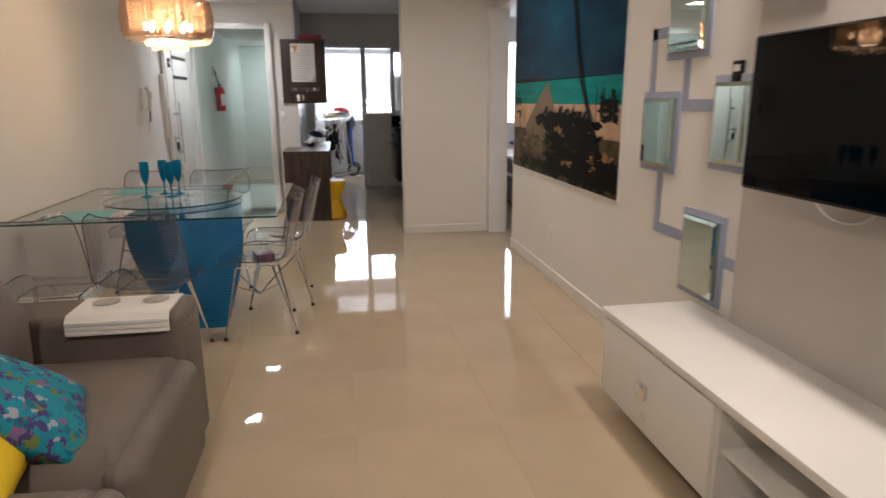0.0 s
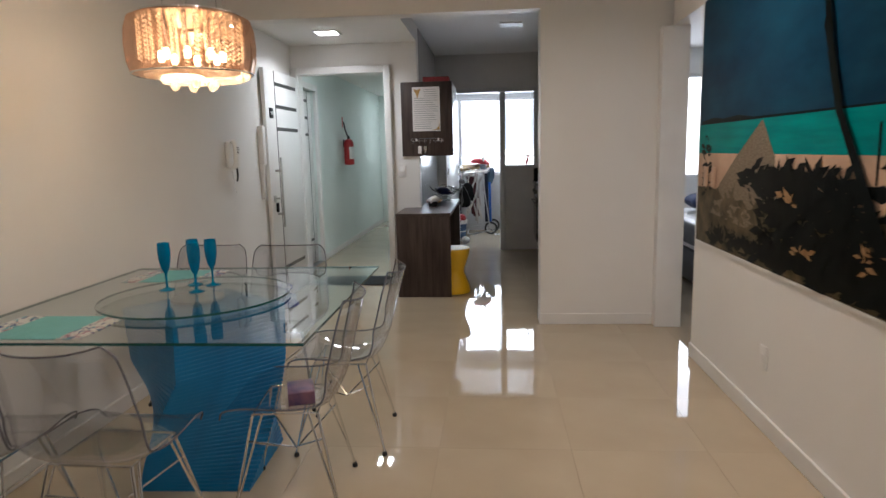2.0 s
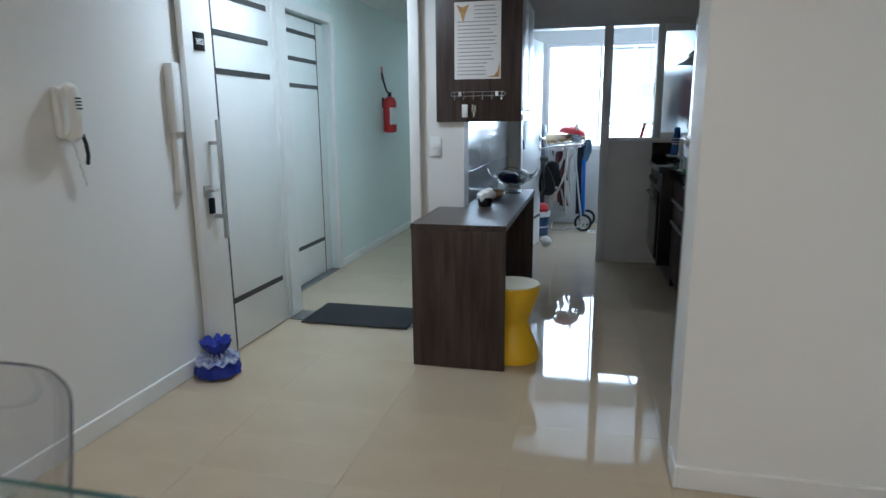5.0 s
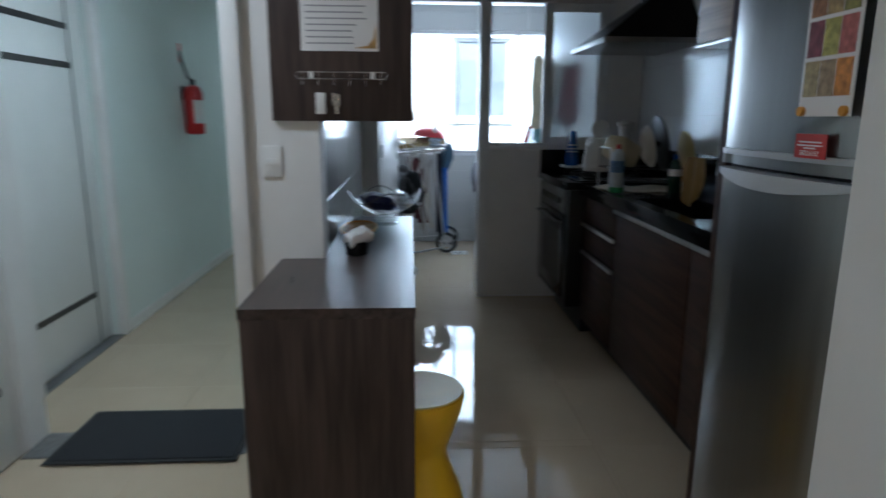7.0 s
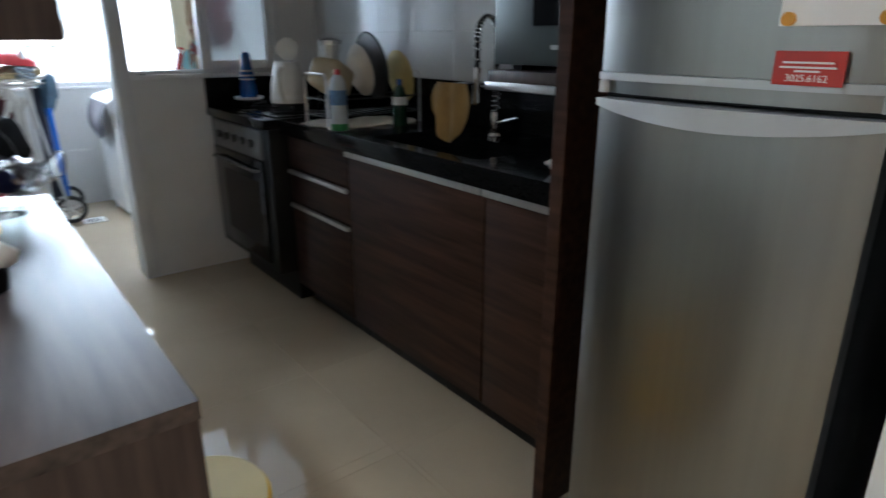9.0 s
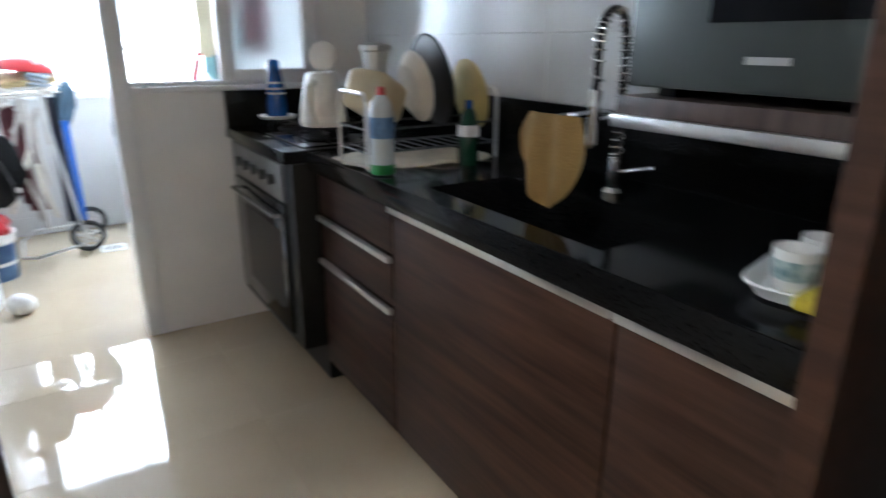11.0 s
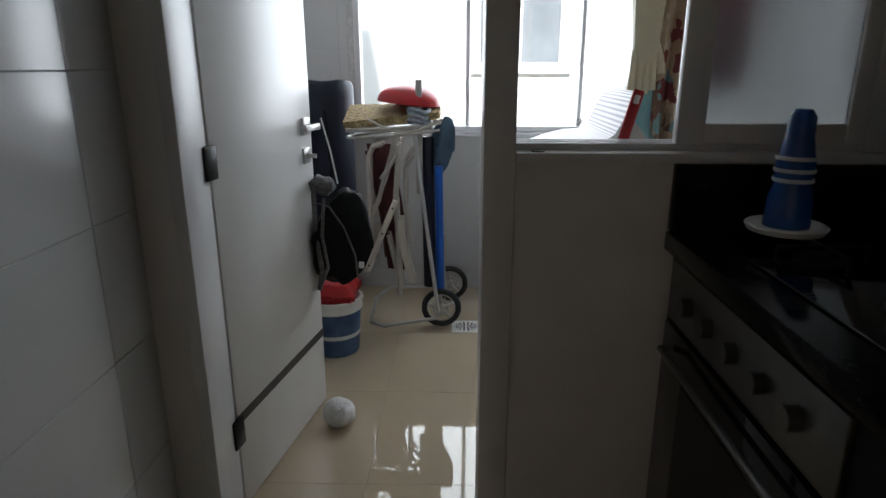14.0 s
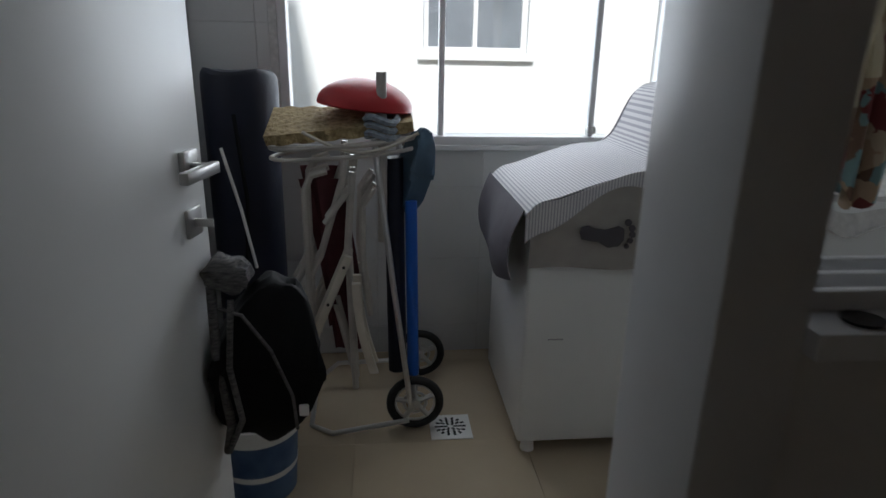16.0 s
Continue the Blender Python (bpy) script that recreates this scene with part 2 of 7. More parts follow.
def tube(bm, pts, r, seg=8, closed=False):
    """A round bar along points."""
    pts = [Vector(p) for p in pts]
    n = len(pts)
    rings = []
    side = None
    for i, p in enumerate(pts):
        a = pts[(i - 1) % n] if (closed or i) else p
        b = pts[(i + 1) % n] if (closed or i < n - 1) else p
        d = (b - a).normalized()
        if side is None:
            side = d.orthogonal().normalized()
        else:
            side = (side - d * side.dot(d)).normalized()
        up = d.cross(side)
        rings.append([bm.verts.new(p + r * (math.cos(2 * math.pi * k / seg) * side + math.sin(2 * math.pi * k / seg) * up)) for k in range(seg)])
    for i in range(n if closed else n - 1):
        a, b = rings[i], rings[(i + 1) % n]
        for k in range(seg):
            bm.faces.new((a[k], a[(k + 1) % seg], b[(k + 1) % seg], b[k]))
    if not closed:
        bm.faces.new(rings[0][::-1])
        bm.faces.new(rings[-1])
    return bm


def T(pts, r, seg=8, closed=False):
    return tube(bmesh.new(), pts, r, seg, closed)


def grid(f, nu, nv, thick=0.0):
    """A sheet of nu x nv faces through f(u, v), u and v from 0 to 1, thickened if asked."""
    bm = bmesh.new()
    vs = [[bm.verts.new(f(i / nu, j / nv)) for j in range(nv + 1)] for i in range(nu + 1)]
    for i in range(nu):
        for j in range(nv):
            bm.faces.new((vs[i][j], vs[i + 1][j], vs[i + 1][j + 1], vs[i][j + 1]))
    bmesh.ops.recalc_face_normals(bm, faces=bm.faces)
    if thick:
        bmesh.ops.solidify(bm, geom=list(bm.faces), thickness=thick)
    return bm


def ngon(pts, axis, at, depth):
    """A flat plate: outline in the two other axes, from `at` on by depth along axis (0, 1, 2)."""
    bm = bmesh.new()

    def full(p, c):
        q = list(p)
        q.insert(axis, c)
        return q
    a = [bm.verts.new(full(p, at)) for p in pts]
    b = [bm.verts.new(full(p, at + depth)) for p in pts]
    bm.faces.new(a)
    bm.faces.new(b[::-1])
    for i in range(len(a)):
        j = (i + 1) % len(a)
        bm.faces.new((a[i], b[i], b[j], a[j]))
    bmesh.ops.recalc_face_normals(bm, faces=bm.faces)
    return bm


def puff(sx, sy, sz, seed=0, power=0.5, n=16, rough=0.0):
    """A stuffed cushion-like body about the origin."""
    bm = bmesh.new()
    bmesh.ops.create_cube(bm, size=2)
    bmesh.ops.subdivide_edges(bm, edges=list(bm.edges), cuts=n, use_grid_fill=True)
    for v in bm.verts:
        x, y, z = v.co
        e = max(0.0, (1 - abs(x) ** 3) * (1 - abs(y) ** 3)) ** power
        d = noise.noise(Vector((x * 2 + seed, y * 2, z))) * rough
        v.co = (x * sx * (1 - 0.06 * (1 - y * y)), y * sy * (1 - 0.06 * (1 - x * x)), z * sz * (0.08 + 0.92 * e) + d)
    return bm


def part(name, bm, material, parent=None, label="", smooth=True):
    me = bpy.data.meshes.new(name)
    bm.to_mesh(me)
    bm.free()
    me.materials.append(material)
    if smooth:
        for p in me.polygons:
            p.use_smooth = True
        me.set_sharp_from_angle(angle=radians(35))
    ob = new(name, me)
    if parent is not None:
        ob.parent = parent
    if label:
        ob["label"] = label
    return ob


def thing(name, m, label, category, group=""):
    ob = new(name)
    ob.empty_display_size = 0.1
    ob.matrix_world = m
    return tagged(ob, label, category, group)


def single(name, bm, material, label, category, group="", at=None, smooth=True):
    ob = part(name, bm, material, smooth=smooth)
    if at is not None:
        ob.matrix_world = at
    return tagged(ob, label, category, group)


def structure(name, bm, material, label="", category="", smooth=False):
    return tagged(part(name, bm, material, smooth=smooth), label, category, "", "structure")


def wall(name, material, *boxes, label="", category="wall"):
    bm = bmesh.new()
    for b in boxes:
        box(bm, *b)
    return structure(name, bm, material, label, category)


# ---- the rooms ----
XL, XR, YB, HL, HH, HK = -0.53, 2.75, -2.3, 2.60, 2.42, 2.58
wall("wall_west", M_wall, (XL - 0.15, YB - 0.15, -0.003, XL, 7.66, 2.75), label="off-white painted living room wall lit by the chandelier")
wall("wall_south", M_wall, (XL, YB - 0.15, 0, XR, YB, 2.75), label="off-white painted plaster wall behind the living room")
wall("wall_east", M_wall, (XR, YB - 0.15, 0, XR + 0.12, 5.385, 2.75), (XR, 5.385, 2.18, XR + 0.12, 6.02, 2.75), label="white painted wall carrying the picture and mirrors")
wall("wall_column", M_wall, (1.835, 6.11, 0, XR + 0.12, 6.346, 2.75), label="white painted end wall between living room and kitchen")
wall("header", M_wall, (XL, 6.11, 2.35, 1.84, 6.25, 2.75), label="white painted beam over the way to the kitchen")
structure("door_casing", B(2.68, 6.02, 0, XR + 0.12, 6.108, 2.18, bevel=0.004), M_frame, "white painted door casing beside the bedroom opening", "door casing")
wall("wall_entrance", M_wall, (-0.90, 7.66, -0.003, -0.47, 7.80, 2.75), (-0.47, 7.66, 2.14, 0.44, 7.80, 2.75), (0.44, 7.66, 0, 0.74, 7.80, 2.75), label="white painted wall around the open front door")
wall("wall_kitchen_west", M_wallgrout, (0.44, 7.80, 0, 0.735, 9.77, 2.75), label="white tiled kitchen wall")
wall("wall_kitchen_pier", M_frame, (0.62, 9.77, 0, 0.825, 9.91, 2.75), label="white painted pier beside the laundry door")
wall("wall_kitchen_east", M_wallgrout, (2.735, 6.346, 0, 2.88, 9.79, 2.75), label="kitchen wall with white glazed tiles")
wall("wall_partition", M_frame, (1.649, 9.79, 0, 3.60, 9.90, 1.10), (0.825, 9.79, 2.16, 3.60, 9.90, 2.75), (2.50, 9.79, 1.10, 3.60, 9.90, 2.16), label="white half wall between kitchen and laundry")
wall("wall_laundry_west", M_walltile, (0.44, 9.91, 0, 0.60, 12.15, 2.75), label="white tiled laundry wall")
wall("wall_laundry_east", M_walltile, (3.45, 9.90, 0, 3.60, 12.15, 2.75), label="white tiled laundry wall beyond the sink")
wall("wall_laundry_window", M_wallgrout, (0.60, 11.945, 0, 3.45, 12.10, 0.97), (0.60, 11.945, 2.20, 3.45, 12.10, 2.75), (0.60, 11.945, 0.97, 0.93, 12.10, 2.20), (2.52, 11.945, 0.97, 3.45, 12.10, 2.20), label="white tiled wall below and around the laundry window")
wall("wall_corridor_west", M_hallwall, (-0.84, 7.80, 0, -0.69, 8.16, 2.75), (-0.84, 8.16, 2.12, -0.69, 9.04, 2.75), (-0.84, 9.04, 0, -0.69, 13.4, 2.75), label="pale green-white corridor wall")
wall("wall_corridor_east", M_hallwall, (0.41, 7.80, 0, 0.438, 13.4, 2.75), label="pale green-white corridor wall")
wall("wall_corridor_end", M_hallwall, (-0.84, 13.4, 0, 0.44, 13.55, 2.75), label="shaded end wall of the corridor")
wall("wall_bedroom", M_wall, (XR + 0.12, 9.3, 0, 3.6, 9.45, 2.75), (4.7, 9.3, 0, 5.2, 9.45, 2.75), (3.6, 9.3, 0, 4.7, 9.45, 0.95), (3.6, 9.3, 2.2, 4.7, 9.45, 2.75), (5.05, 5.2, 0, 5.2, 9.3, 2.75), (XR + 0.12, 5.05, 0, 5.2, 5.2, 2.75), (XR + 0.12, 5.2, 0, XR + 0.14, 5.385, 2.75), (2.90, 6.25, 0, 2.92, 9.3, 2.75), label="white bedroom walls seen through the opening")
for nm, b in (("ceiling_living", (XL, YB, HL, XR, 6.11, 2.75)), ("ceiling_hall", (XL, 6.25, HH, 0.74, 7.66, 2.75)), ("ceiling_kitchen", (0.74, 6.25, HK, 2.735, 9.72, 2.75)), ("ceiling_laundry", (0.60, 9.86, 2.45, 3.45, 11.94, 2.75)), ("ceiling_corridor", (-0.69, 7.80, HH, 0.41, 13.4, 2.75)), ("ceiling_bedroom", (XR + 0.14, 5.2, 2.5, 5.05, 9.3, 2.75))):
    structure(nm, B(*b), M_ceil, "flat white painted ceiling", "ceiling")
# unseen blocker behind the closed door, stops light leaking into the corridor
wall("wall_neighbour", M_hallwall, (-0.90, 8.10, -0.003, -0.842, 9.10, 2.75), label="added unseen wall blocking light behind the neighbouring door")
# unseen cover over all ceilings, added to block sun and sky from above
structure("roof_slab", box(B(-0.9, YB - 0.2, 2.752, 5.3, 12.15, 2.9), -0.9, 12.152, 2.752, 0.44, 13.6, 2.9), M_ceil, "added unseen slab above the ceilings that keeps daylight out", "ceiling")
floor = structure("floor", B(-0.9, YB - 0.2, -0.15, 5.3, 13.6, -0.003), M_grout, "polished beige porcelain tile floor with thin joints", "floor")

# baseboards
for nm, b in (("baseboard", (XL, YB, 0, XL + 0.015, 7.57, 0.085)), ("baseboard", (XR - 0.015, YB, 0, XR, 5.385, 0.085)), ("baseboard", (1.84, 6.095, 0, 2.68, 6.11, 0.085)), ("baseboard", (1.825, 6.095, 0, 1.84, 6.25, 0.085)), ("baseboard", (-0.69, 9.12, 0, -0.678, 13.4, 0.07))):
    structure(nm, B(*b, bevel=0.004), M_frame, "low white baseboard", "baseboard")

# front door casing, threshold
bm = box(bmesh.new(), -0.53, 7.615, 0, -0.468, 7.66, 2.20, 0.004)
box(bm, 0.41, 7.615, 0, 0.475, 7.66, 2.20, 0.004)
box(bm, -0.468, 7.615, 2.135, 0.41, 7.66, 2.20, 0.004)
box(bm, -0.4695, 7.662, 0, -0.462, 7.80, 2.135)
box(bm, 0.412, 7.662, 0, 0.438, 7.80, 2.135)
structure("door_casing", bm, M_frame, "white painted casing of the front door", "door casing", True)
structure("threshold", B(-0.46, 7.60, -0.002, 0.41, 7.80, 0.005, bevel=0.002), M_sill, "grey granite door threshold", "threshold")


def panel_door(name, m, width, label, handle_side, plaque, flip=False):
    """White door with dark inlaid strips. Local x runs from the hinge to the latch, face at +y."""
    d = thing(name, m, label, "door")
    d["kind"] = "structure"
    h = 2.10
    part("leaf", B(0, -0.035, 0.008, width, 0, h, bevel=0.003), M_white, d)
    xs = width * 0.72
    if flip:
        xs = width * 0.165
    part("inlay_strip", B(xs - 0.006, -0.002, 0.012, xs + 0.006, 0.002, h - 0.004), M_strip, d, "dark vertical inlay")
    a, b = (xs + 0.008, width - 0.05) if flip else (0.05, xs - 0.008)
    for z in (0.305, 1.585, 1.785, 1.985):
        part("inlay_strip", B(a, -0.002, z - 0.016, b, 0.0025, z + 0.016), M_strip, d, "dark horizontal inlay")
    if handle_side:
        hx = xs + 0.10
        pull = part("pull_bar", B(hx - 0.014, 0.05, 0.70, hx + 0.014, 0.062, 1.33, bevel=0.003), M_handle, d, "satin steel pull bar")
        for z in (0.82, 1.21):
            part("standoff", T([(hx, 0.0, z), (hx, 0.052, z)], 0.011, 12), M_handle, pull)
        lock = part("lock_rose", B(hx + 0.03, 0.0, 0.93, hx + 0.09, 0.01, 0.99, bevel=0.004), M_handle, d, "square steel lock rose")
        part("lever", T([(hx + 0.06, 0.01, 0.965), (hx + 0.06, 0.04, 0.965), (hx + 0.02, 0.042, 0.965)], 0.009, 10), M_handle, lock)
        part("key_fob", B(hx + 0.035, 0.012, 0.84, hx + 0.075, 0.03, 0.925, bevel=0.006), M_black, d, "black key fob hanging in the lock")
    if plaque:
        p = part("number_plate", B(xs + 0.08, 0.0, 1.675, xs + 0.165, 0.008, 1.765, bevel=0.002), M_black, d, "black plate with the number 902")
        cu = bpy.data.curves.new("number", "FONT")
        cu.body, cu.size, cu.align_x, cu.extrude = "902", 0.042, "CENTER", 0.0006
        cu.materials.append(M_white)
        t = new("number", cu)
        t.parent = p
        t.matrix_local = Matrix.Translation((xs + 0.1225, 0.0095, 1.705)) @ Euler((radians(90), 0, radians(180))).to_matrix().to_4x4()
    return d


# leaf opened against the wall: hinge at the left jamb
panel_door("door_1", pose(-0.465, 7.60, 0, 0, 0, -91), 0.86, "open white front door with dark inlaid strips and steel pull bar", True, True)
panel_door("door_2", pose(-0.755, 9.03, 0, 0, 0, -90), 0.86, "closed white neighbouring door with dark inlaid strips", False, False, True)
bm = box(bmesh.new(), -0.72, 9.03, 0, -0.675, 9.10, 2.18, 0.004)
box(bm, -0.72, 8.10, 0, -0.675, 8.17, 2.18, 0.004)
box(bm, -0.72, 8.17, 2.112, -0.675, 9.03, 2.18, 0.004)
structure("door_casing", bm, M_frame, "white casing of the neighbouring door", "door casing", True)
structure("threshold", B(-0.755, 8.17, -0.002, -0.685, 9.03, 0.005, bevel=0.002), M_sill, "dark granite strip below the neighbouring door", "threshold")


def downlight(name, x, y, z, material, label):
    d = thing(name, pose(x, y, z), label, "ceiling lamp")
    bm = bmesh.new()
    for b in ((-0.11, -0.11, 0.11, -0.09), (-0.11, 0.09, 0.11, 0.11), (-0.11, -0.09, -0.09, 0.09), (0.09, -0.09, 0.11, 0.09)):
        box(bm, b[0], b[1], -0.012, b[2], b[3], 0.0)
    part("frame", bm, M_frame, d)
    part("diffuser", B(-0.09, -0.09, -0.008, 0.09, 0.09, -0.001), material, d)
    return d


downlight("ceiling_lamp", 0.02, 7.03, HH, M_led, "lit square flat white ceiling lamp in the hall")
downlight("ceiling_lamp", 0.12, 8.42, HH, M_led, "lit square flat white ceiling lamp in the corridor")
# fixture of the corridor's added fill lamp, out of view
downlight("ceiling_lamp", 0.28, 12.6, HH, M_led, "added lit square ceiling lamp deep in the corridor, out of view")
downlight("ceiling_lamp", 1.67, 7.85, HK, M_ledoff, "unlit square flat ceiling lamp in the kitchen")
downlight("ceiling_lamp", 2.50, 1.45, HL, M_led, "lit square flat white ceiling lamp of the living room, out of view")
# fixtures of the added fill lamps: before the kitchen, and the last one
downlight("ceiling_lamp", 2.0, 4.3, HL, M_led, "added lit square ceiling lamp before the kitchen, out of view")
downlight("ceiling_lamp", 0.6, 0.3, HL, M_led, "lit square flat white ceiling lamp of the living room, out of view")

# ---- partition window ----
pw = thing("window_partition", pose(0, 0, 0), "white aluminium sliding window with one open and one frosted sash", "window")
pw["kind"] = "structure"
bm = bmesh.new()
box(bm, 1.572, 9.785, 0, 1.648, 9.945, 2.10, 0.003)
box(bm, 0.826, 9.785, 2.10, 2.50, 9.93, 2.159, 0.003)
box(bm, 2.455, 9.785, 1.126, 2.50, 9.93, 2.099, 0.003)
part("window_frame", bm, M_alu, pw)
part("jamb", B(0.826, 9.765, 0, 0.860, 9.925, 2.10, bevel=0.003), M_alu, pw)
bm = bmesh.new()
box(bm, 1.649, 9.772, 1.101, 2.50, 9.925, 1.125, 0.003)
for y in (9.815, 9.855, 9.895):
    box(bm, 1.649, y, 1.125, 2.455, y + 0.010, 1.143, 0.002)
part("window_sill", bm, M_alu, pw)
sash = bmesh.new()
for b in ((2.02, 1.126, 2.085, 2.10), (2.41, 1.126, 2.453, 2.10), (2.085, 1.126, 2.41, 1.19), (2.085, 2.04, 2.41, 2.10)):
    box(sash, b[0], 9.792, b[1] + 0.018 * (b[1] < 1.15), b[2], 9.818, b[3], 0.003)
sash = part("sash", sash, M_alu, pw)
M_frost = bpy.data.materials.new("frosted_glass")
M_frost.use_nodes = True
fb = M_frost.node_tree.nodes["Principled BSDF"]
fb.inputs["Base Color"].default_value = (0.86, 0.90, 0.92, 1)
fb.inputs["Roughness"].default_value = 0.45
fb.inputs["Transmission Weight"].default_value = 1.0
fb.inputs["IOR"].default_value = 1.2
part("pane", B(2.085, 9.802, 1.19, 2.41, 9.808, 2.04), M_frost, sash, "frosted glass pane")

# ---- laundry window ----
lw = thing("window_laundry", pose(0, 0, 0), "wide laundry window with white aluminium frame and clear panes", "window")
lw["kind"] = "structure"
bm = bmesh.new()
box(bm, 0.93, 11.93, 0.95, 2.52, 12.05, 0.985, 0.003)
box(bm, 0.93, 11.95, 2.16, 2.52, 12.05, 2.20, 0.003)
box(bm, 0.93, 11.95, 0.985, 0.965, 12.05, 2.16, 0.003)
box(bm, 2.485, 11.95, 0.985, 2.52, 12.05, 2.16, 0.003)
part("window_frame", bm, M_alu, lw)
for x in (1.57, 2.21):
    part("mullion", B(x - 0.012, 11.96, 0.985, x + 0.012, 12.0, 2.16, bevel=0.003), M_alu, lw)
part("window_sill", B(0.90, 11.91, 0.93, 2.55, 11.945, 0.95, bevel=0.004), M_alu, lw)
part("catch", L([(0.018, 0), (0.022, 0.01), (0.018, 0.03)], seg=14, at=(2.21, 11.95, 1.0)), M_handle, lw)
for x0, x1 in ((0.965, 1.558), (1.582, 2.198), (2.222, 2.485)):
    p = part("pane", B(x0, 11.985, 0.985, x1, 11.989, 2.16), M_glass, lw)
    p.visible_shadow = False

bw = thing("window_bedroom", pose(0, 0, 0), "bedroom window with white aluminium frame", "window")
bw["kind"] = "structure"
bm = bmesh.new()
for q in ((3.6, 0.95, 4.7, 0.99), (3.6, 2.16, 4.7, 2.2), (3.6, 0.99, 3.64, 2.16), (4.66, 0.99, 4.7, 2.16), (4.13, 0.99, 4.17, 2.16)):
    box(bm, q[0], 9.32, q[1], q[2], 9.38, q[3])
part("window_frame", bm, M_alu, bw)
bedo = thing("bed", pose(0, 0, 0), "bed with dark base, white sheet and navy pillow", "bed")
part("base", B(3.35, 6.9, 0.05, 4.95, 9.1, 0.35, bevel=0.02), M_strip, bedo)
part("mattress", B(3.35, 6.9, 0.352, 4.95, 9.1, 0.60, bevel=0.06, seg=4), M_frame, bedo)
part("blanket", B(3.33, 6.88, 0.40, 4.97, 7.9, 0.615, bevel=0.05, seg=4), M_strip, bedo, "dark folded blanket")
bm = puff(0.34, 0.22, 0.10, 4, 0.4, 8)
bmesh.ops.transform(bm, matrix=pose(4.0, 8.6, 0.72), verts=bm.verts)
part("pillow", bm, mat("navy_cotton", (0.02, 0.03, 0.09), 0.85, vary=0.2), bedo, "navy pillow")

# facade of the neighbouring building
fac = thing("apartment_building", pose(0, 0, 0), "bright white rendered facade with windows across the shaft", "building")
bm = bmesh.new()
bands = [(-8, 1.70), (2.62, 6.0), (6.9, 12)]
box(bm, -8, 15.0, -9, 12, 15.3, 1.30)
box(bm, -8, 15.0, 2.5, 12, 15.3, 9)
for a, b in bands:
    box(bm, a, 15.0, 1.30, b, 15.3, 2.5)
part("wall", bm, M_facade, fac, smooth=False)
for a, b in ((1.70, 2.62), (6.0, 6.9)):
    w = bmesh.new()
    for q in ((a, 1.30, b, 1.35), (a, 2.45, b, 2.5), (a, 1.35, a + 0.05, 2.45), (b - 0.05, 1.35, b, 2.45), ((a + b) / 2 - 0.02, 1.35, (a + b) / 2 + 0.02, 2.45)):
        box(w, q[0], 15.06, q[1], q[2], 15.14, q[3])
    w = part("window", w, M_alu, fac)
    part("pane", B(a + 0.05, 15.09, 1.35, b - 0.05, 15.1, 2.45), M_cool, w)
    part("sill", B(a - 0.05, 14.95, 1.24, b + 0.05, 15.06, 1.295), M_facade, w)
structure("ground", B(-60, 12.2, -9.3, 60, 80, -9), M_grout, "grey paving far below the window", "ground")

# laundry door, opened inwards
ld = thing("door_laundry", pose(0.862, 9.93, 0, 0, 0, 79.8), "open white laundry door with one dark inlay strip", "door")
ld["kind"] = "structure"
part("leaf", B(0, -0.002, 0.008, 0.665, 0.033, 2.07, bevel=0.003), M_white, ld)
part("inlay_strip", B(0.0, -0.0045, 0.29, 0.665, 0.0, 0.32), M_strip, ld, "dark horizontal inlay")
rose = part("handle_rose", B(0.575, -0.014, 1.085, 0.63, -0.002, 1.145, bevel=0.003), M_handle, ld, "square steel rose")
bm = T([(0.602, -0.012, 1.115), (0.602, -0.05, 1.115)], 0.009, 10)
box(bm, 0.49, -0.062, 1.105, 0.612, -0.044, 1.126, 0.003)
part("lever", bm, M_handle, rose)
rose = part("lock_rose", B(0.575, -0.010, 0.985, 0.63, -0.002, 1.04, bevel=0.003), M_handle, ld, "square steel lock rose")
part("key", B(0.597, -0.045, 1.005, 0.601, -0.01, 1.02), M_handle, rose)
for z in (0.27, 1.075, 1.87):
    part("hinge", B(-0.035, -0.012, z - 0.045, 0.02, 0.004, z + 0.045, bevel=0.004), M_black, ld, "dark hinge")


# ---- living room ----
M_crystal = glass("crystal", (1.0, 0.93, 0.82), clear=0.6)
nt = M_crystal.node_tree
c_tl, c_mx = nt.nodes.new("ShaderNodeBsdfTranslucent"), nt.nodes.new("ShaderNodeMixShader")
c_tl.inputs[0].default_value = (1.0, 0.95, 0.86, 1)
c_mx.inputs[0].default_value = 0.35
nt.links.new(nt.nodes["Material Output"].inputs[0].links[0].from_socket, c_mx.inputs[1])
nt.links.new(c_tl.outputs[0], c_mx.inputs[2])
nt.links.new(c_mx.outputs[0], nt.nodes["Material Output"].inputs[0])
M_amber = bpy.data.materials.new("amber_mirrored_glass")
M_amber.use_nodes = True
nt = M_amber.node_tree
nt.nodes.remove(nt.nodes["Principled BSDF"])
a_tr, a_gl, a_mx = nt.nodes.new("ShaderNodeBsdfTransparent"), nt.nodes.new("ShaderNodeBsdfGlossy"), nt.nodes.new("ShaderNodeMixShader")
a_tr.inputs[0].default_value = (0.93, 0.72, 0.58, 1)
a_gl.inputs[0].default_value = (0.80, 0.60, 0.48, 1)
a_gl.inputs["Roughness"].default_value = 0.05
a_mx.inputs[0].default_value = 0.38
nt.links.new(a_tr.outputs[0], a_mx.inputs[1])
nt.links.new(a_gl.outputs[0], a_mx.inputs[2])
nt.links.new(a_mx.outputs[0], nt.nodes["Material Output"].inputs[0])


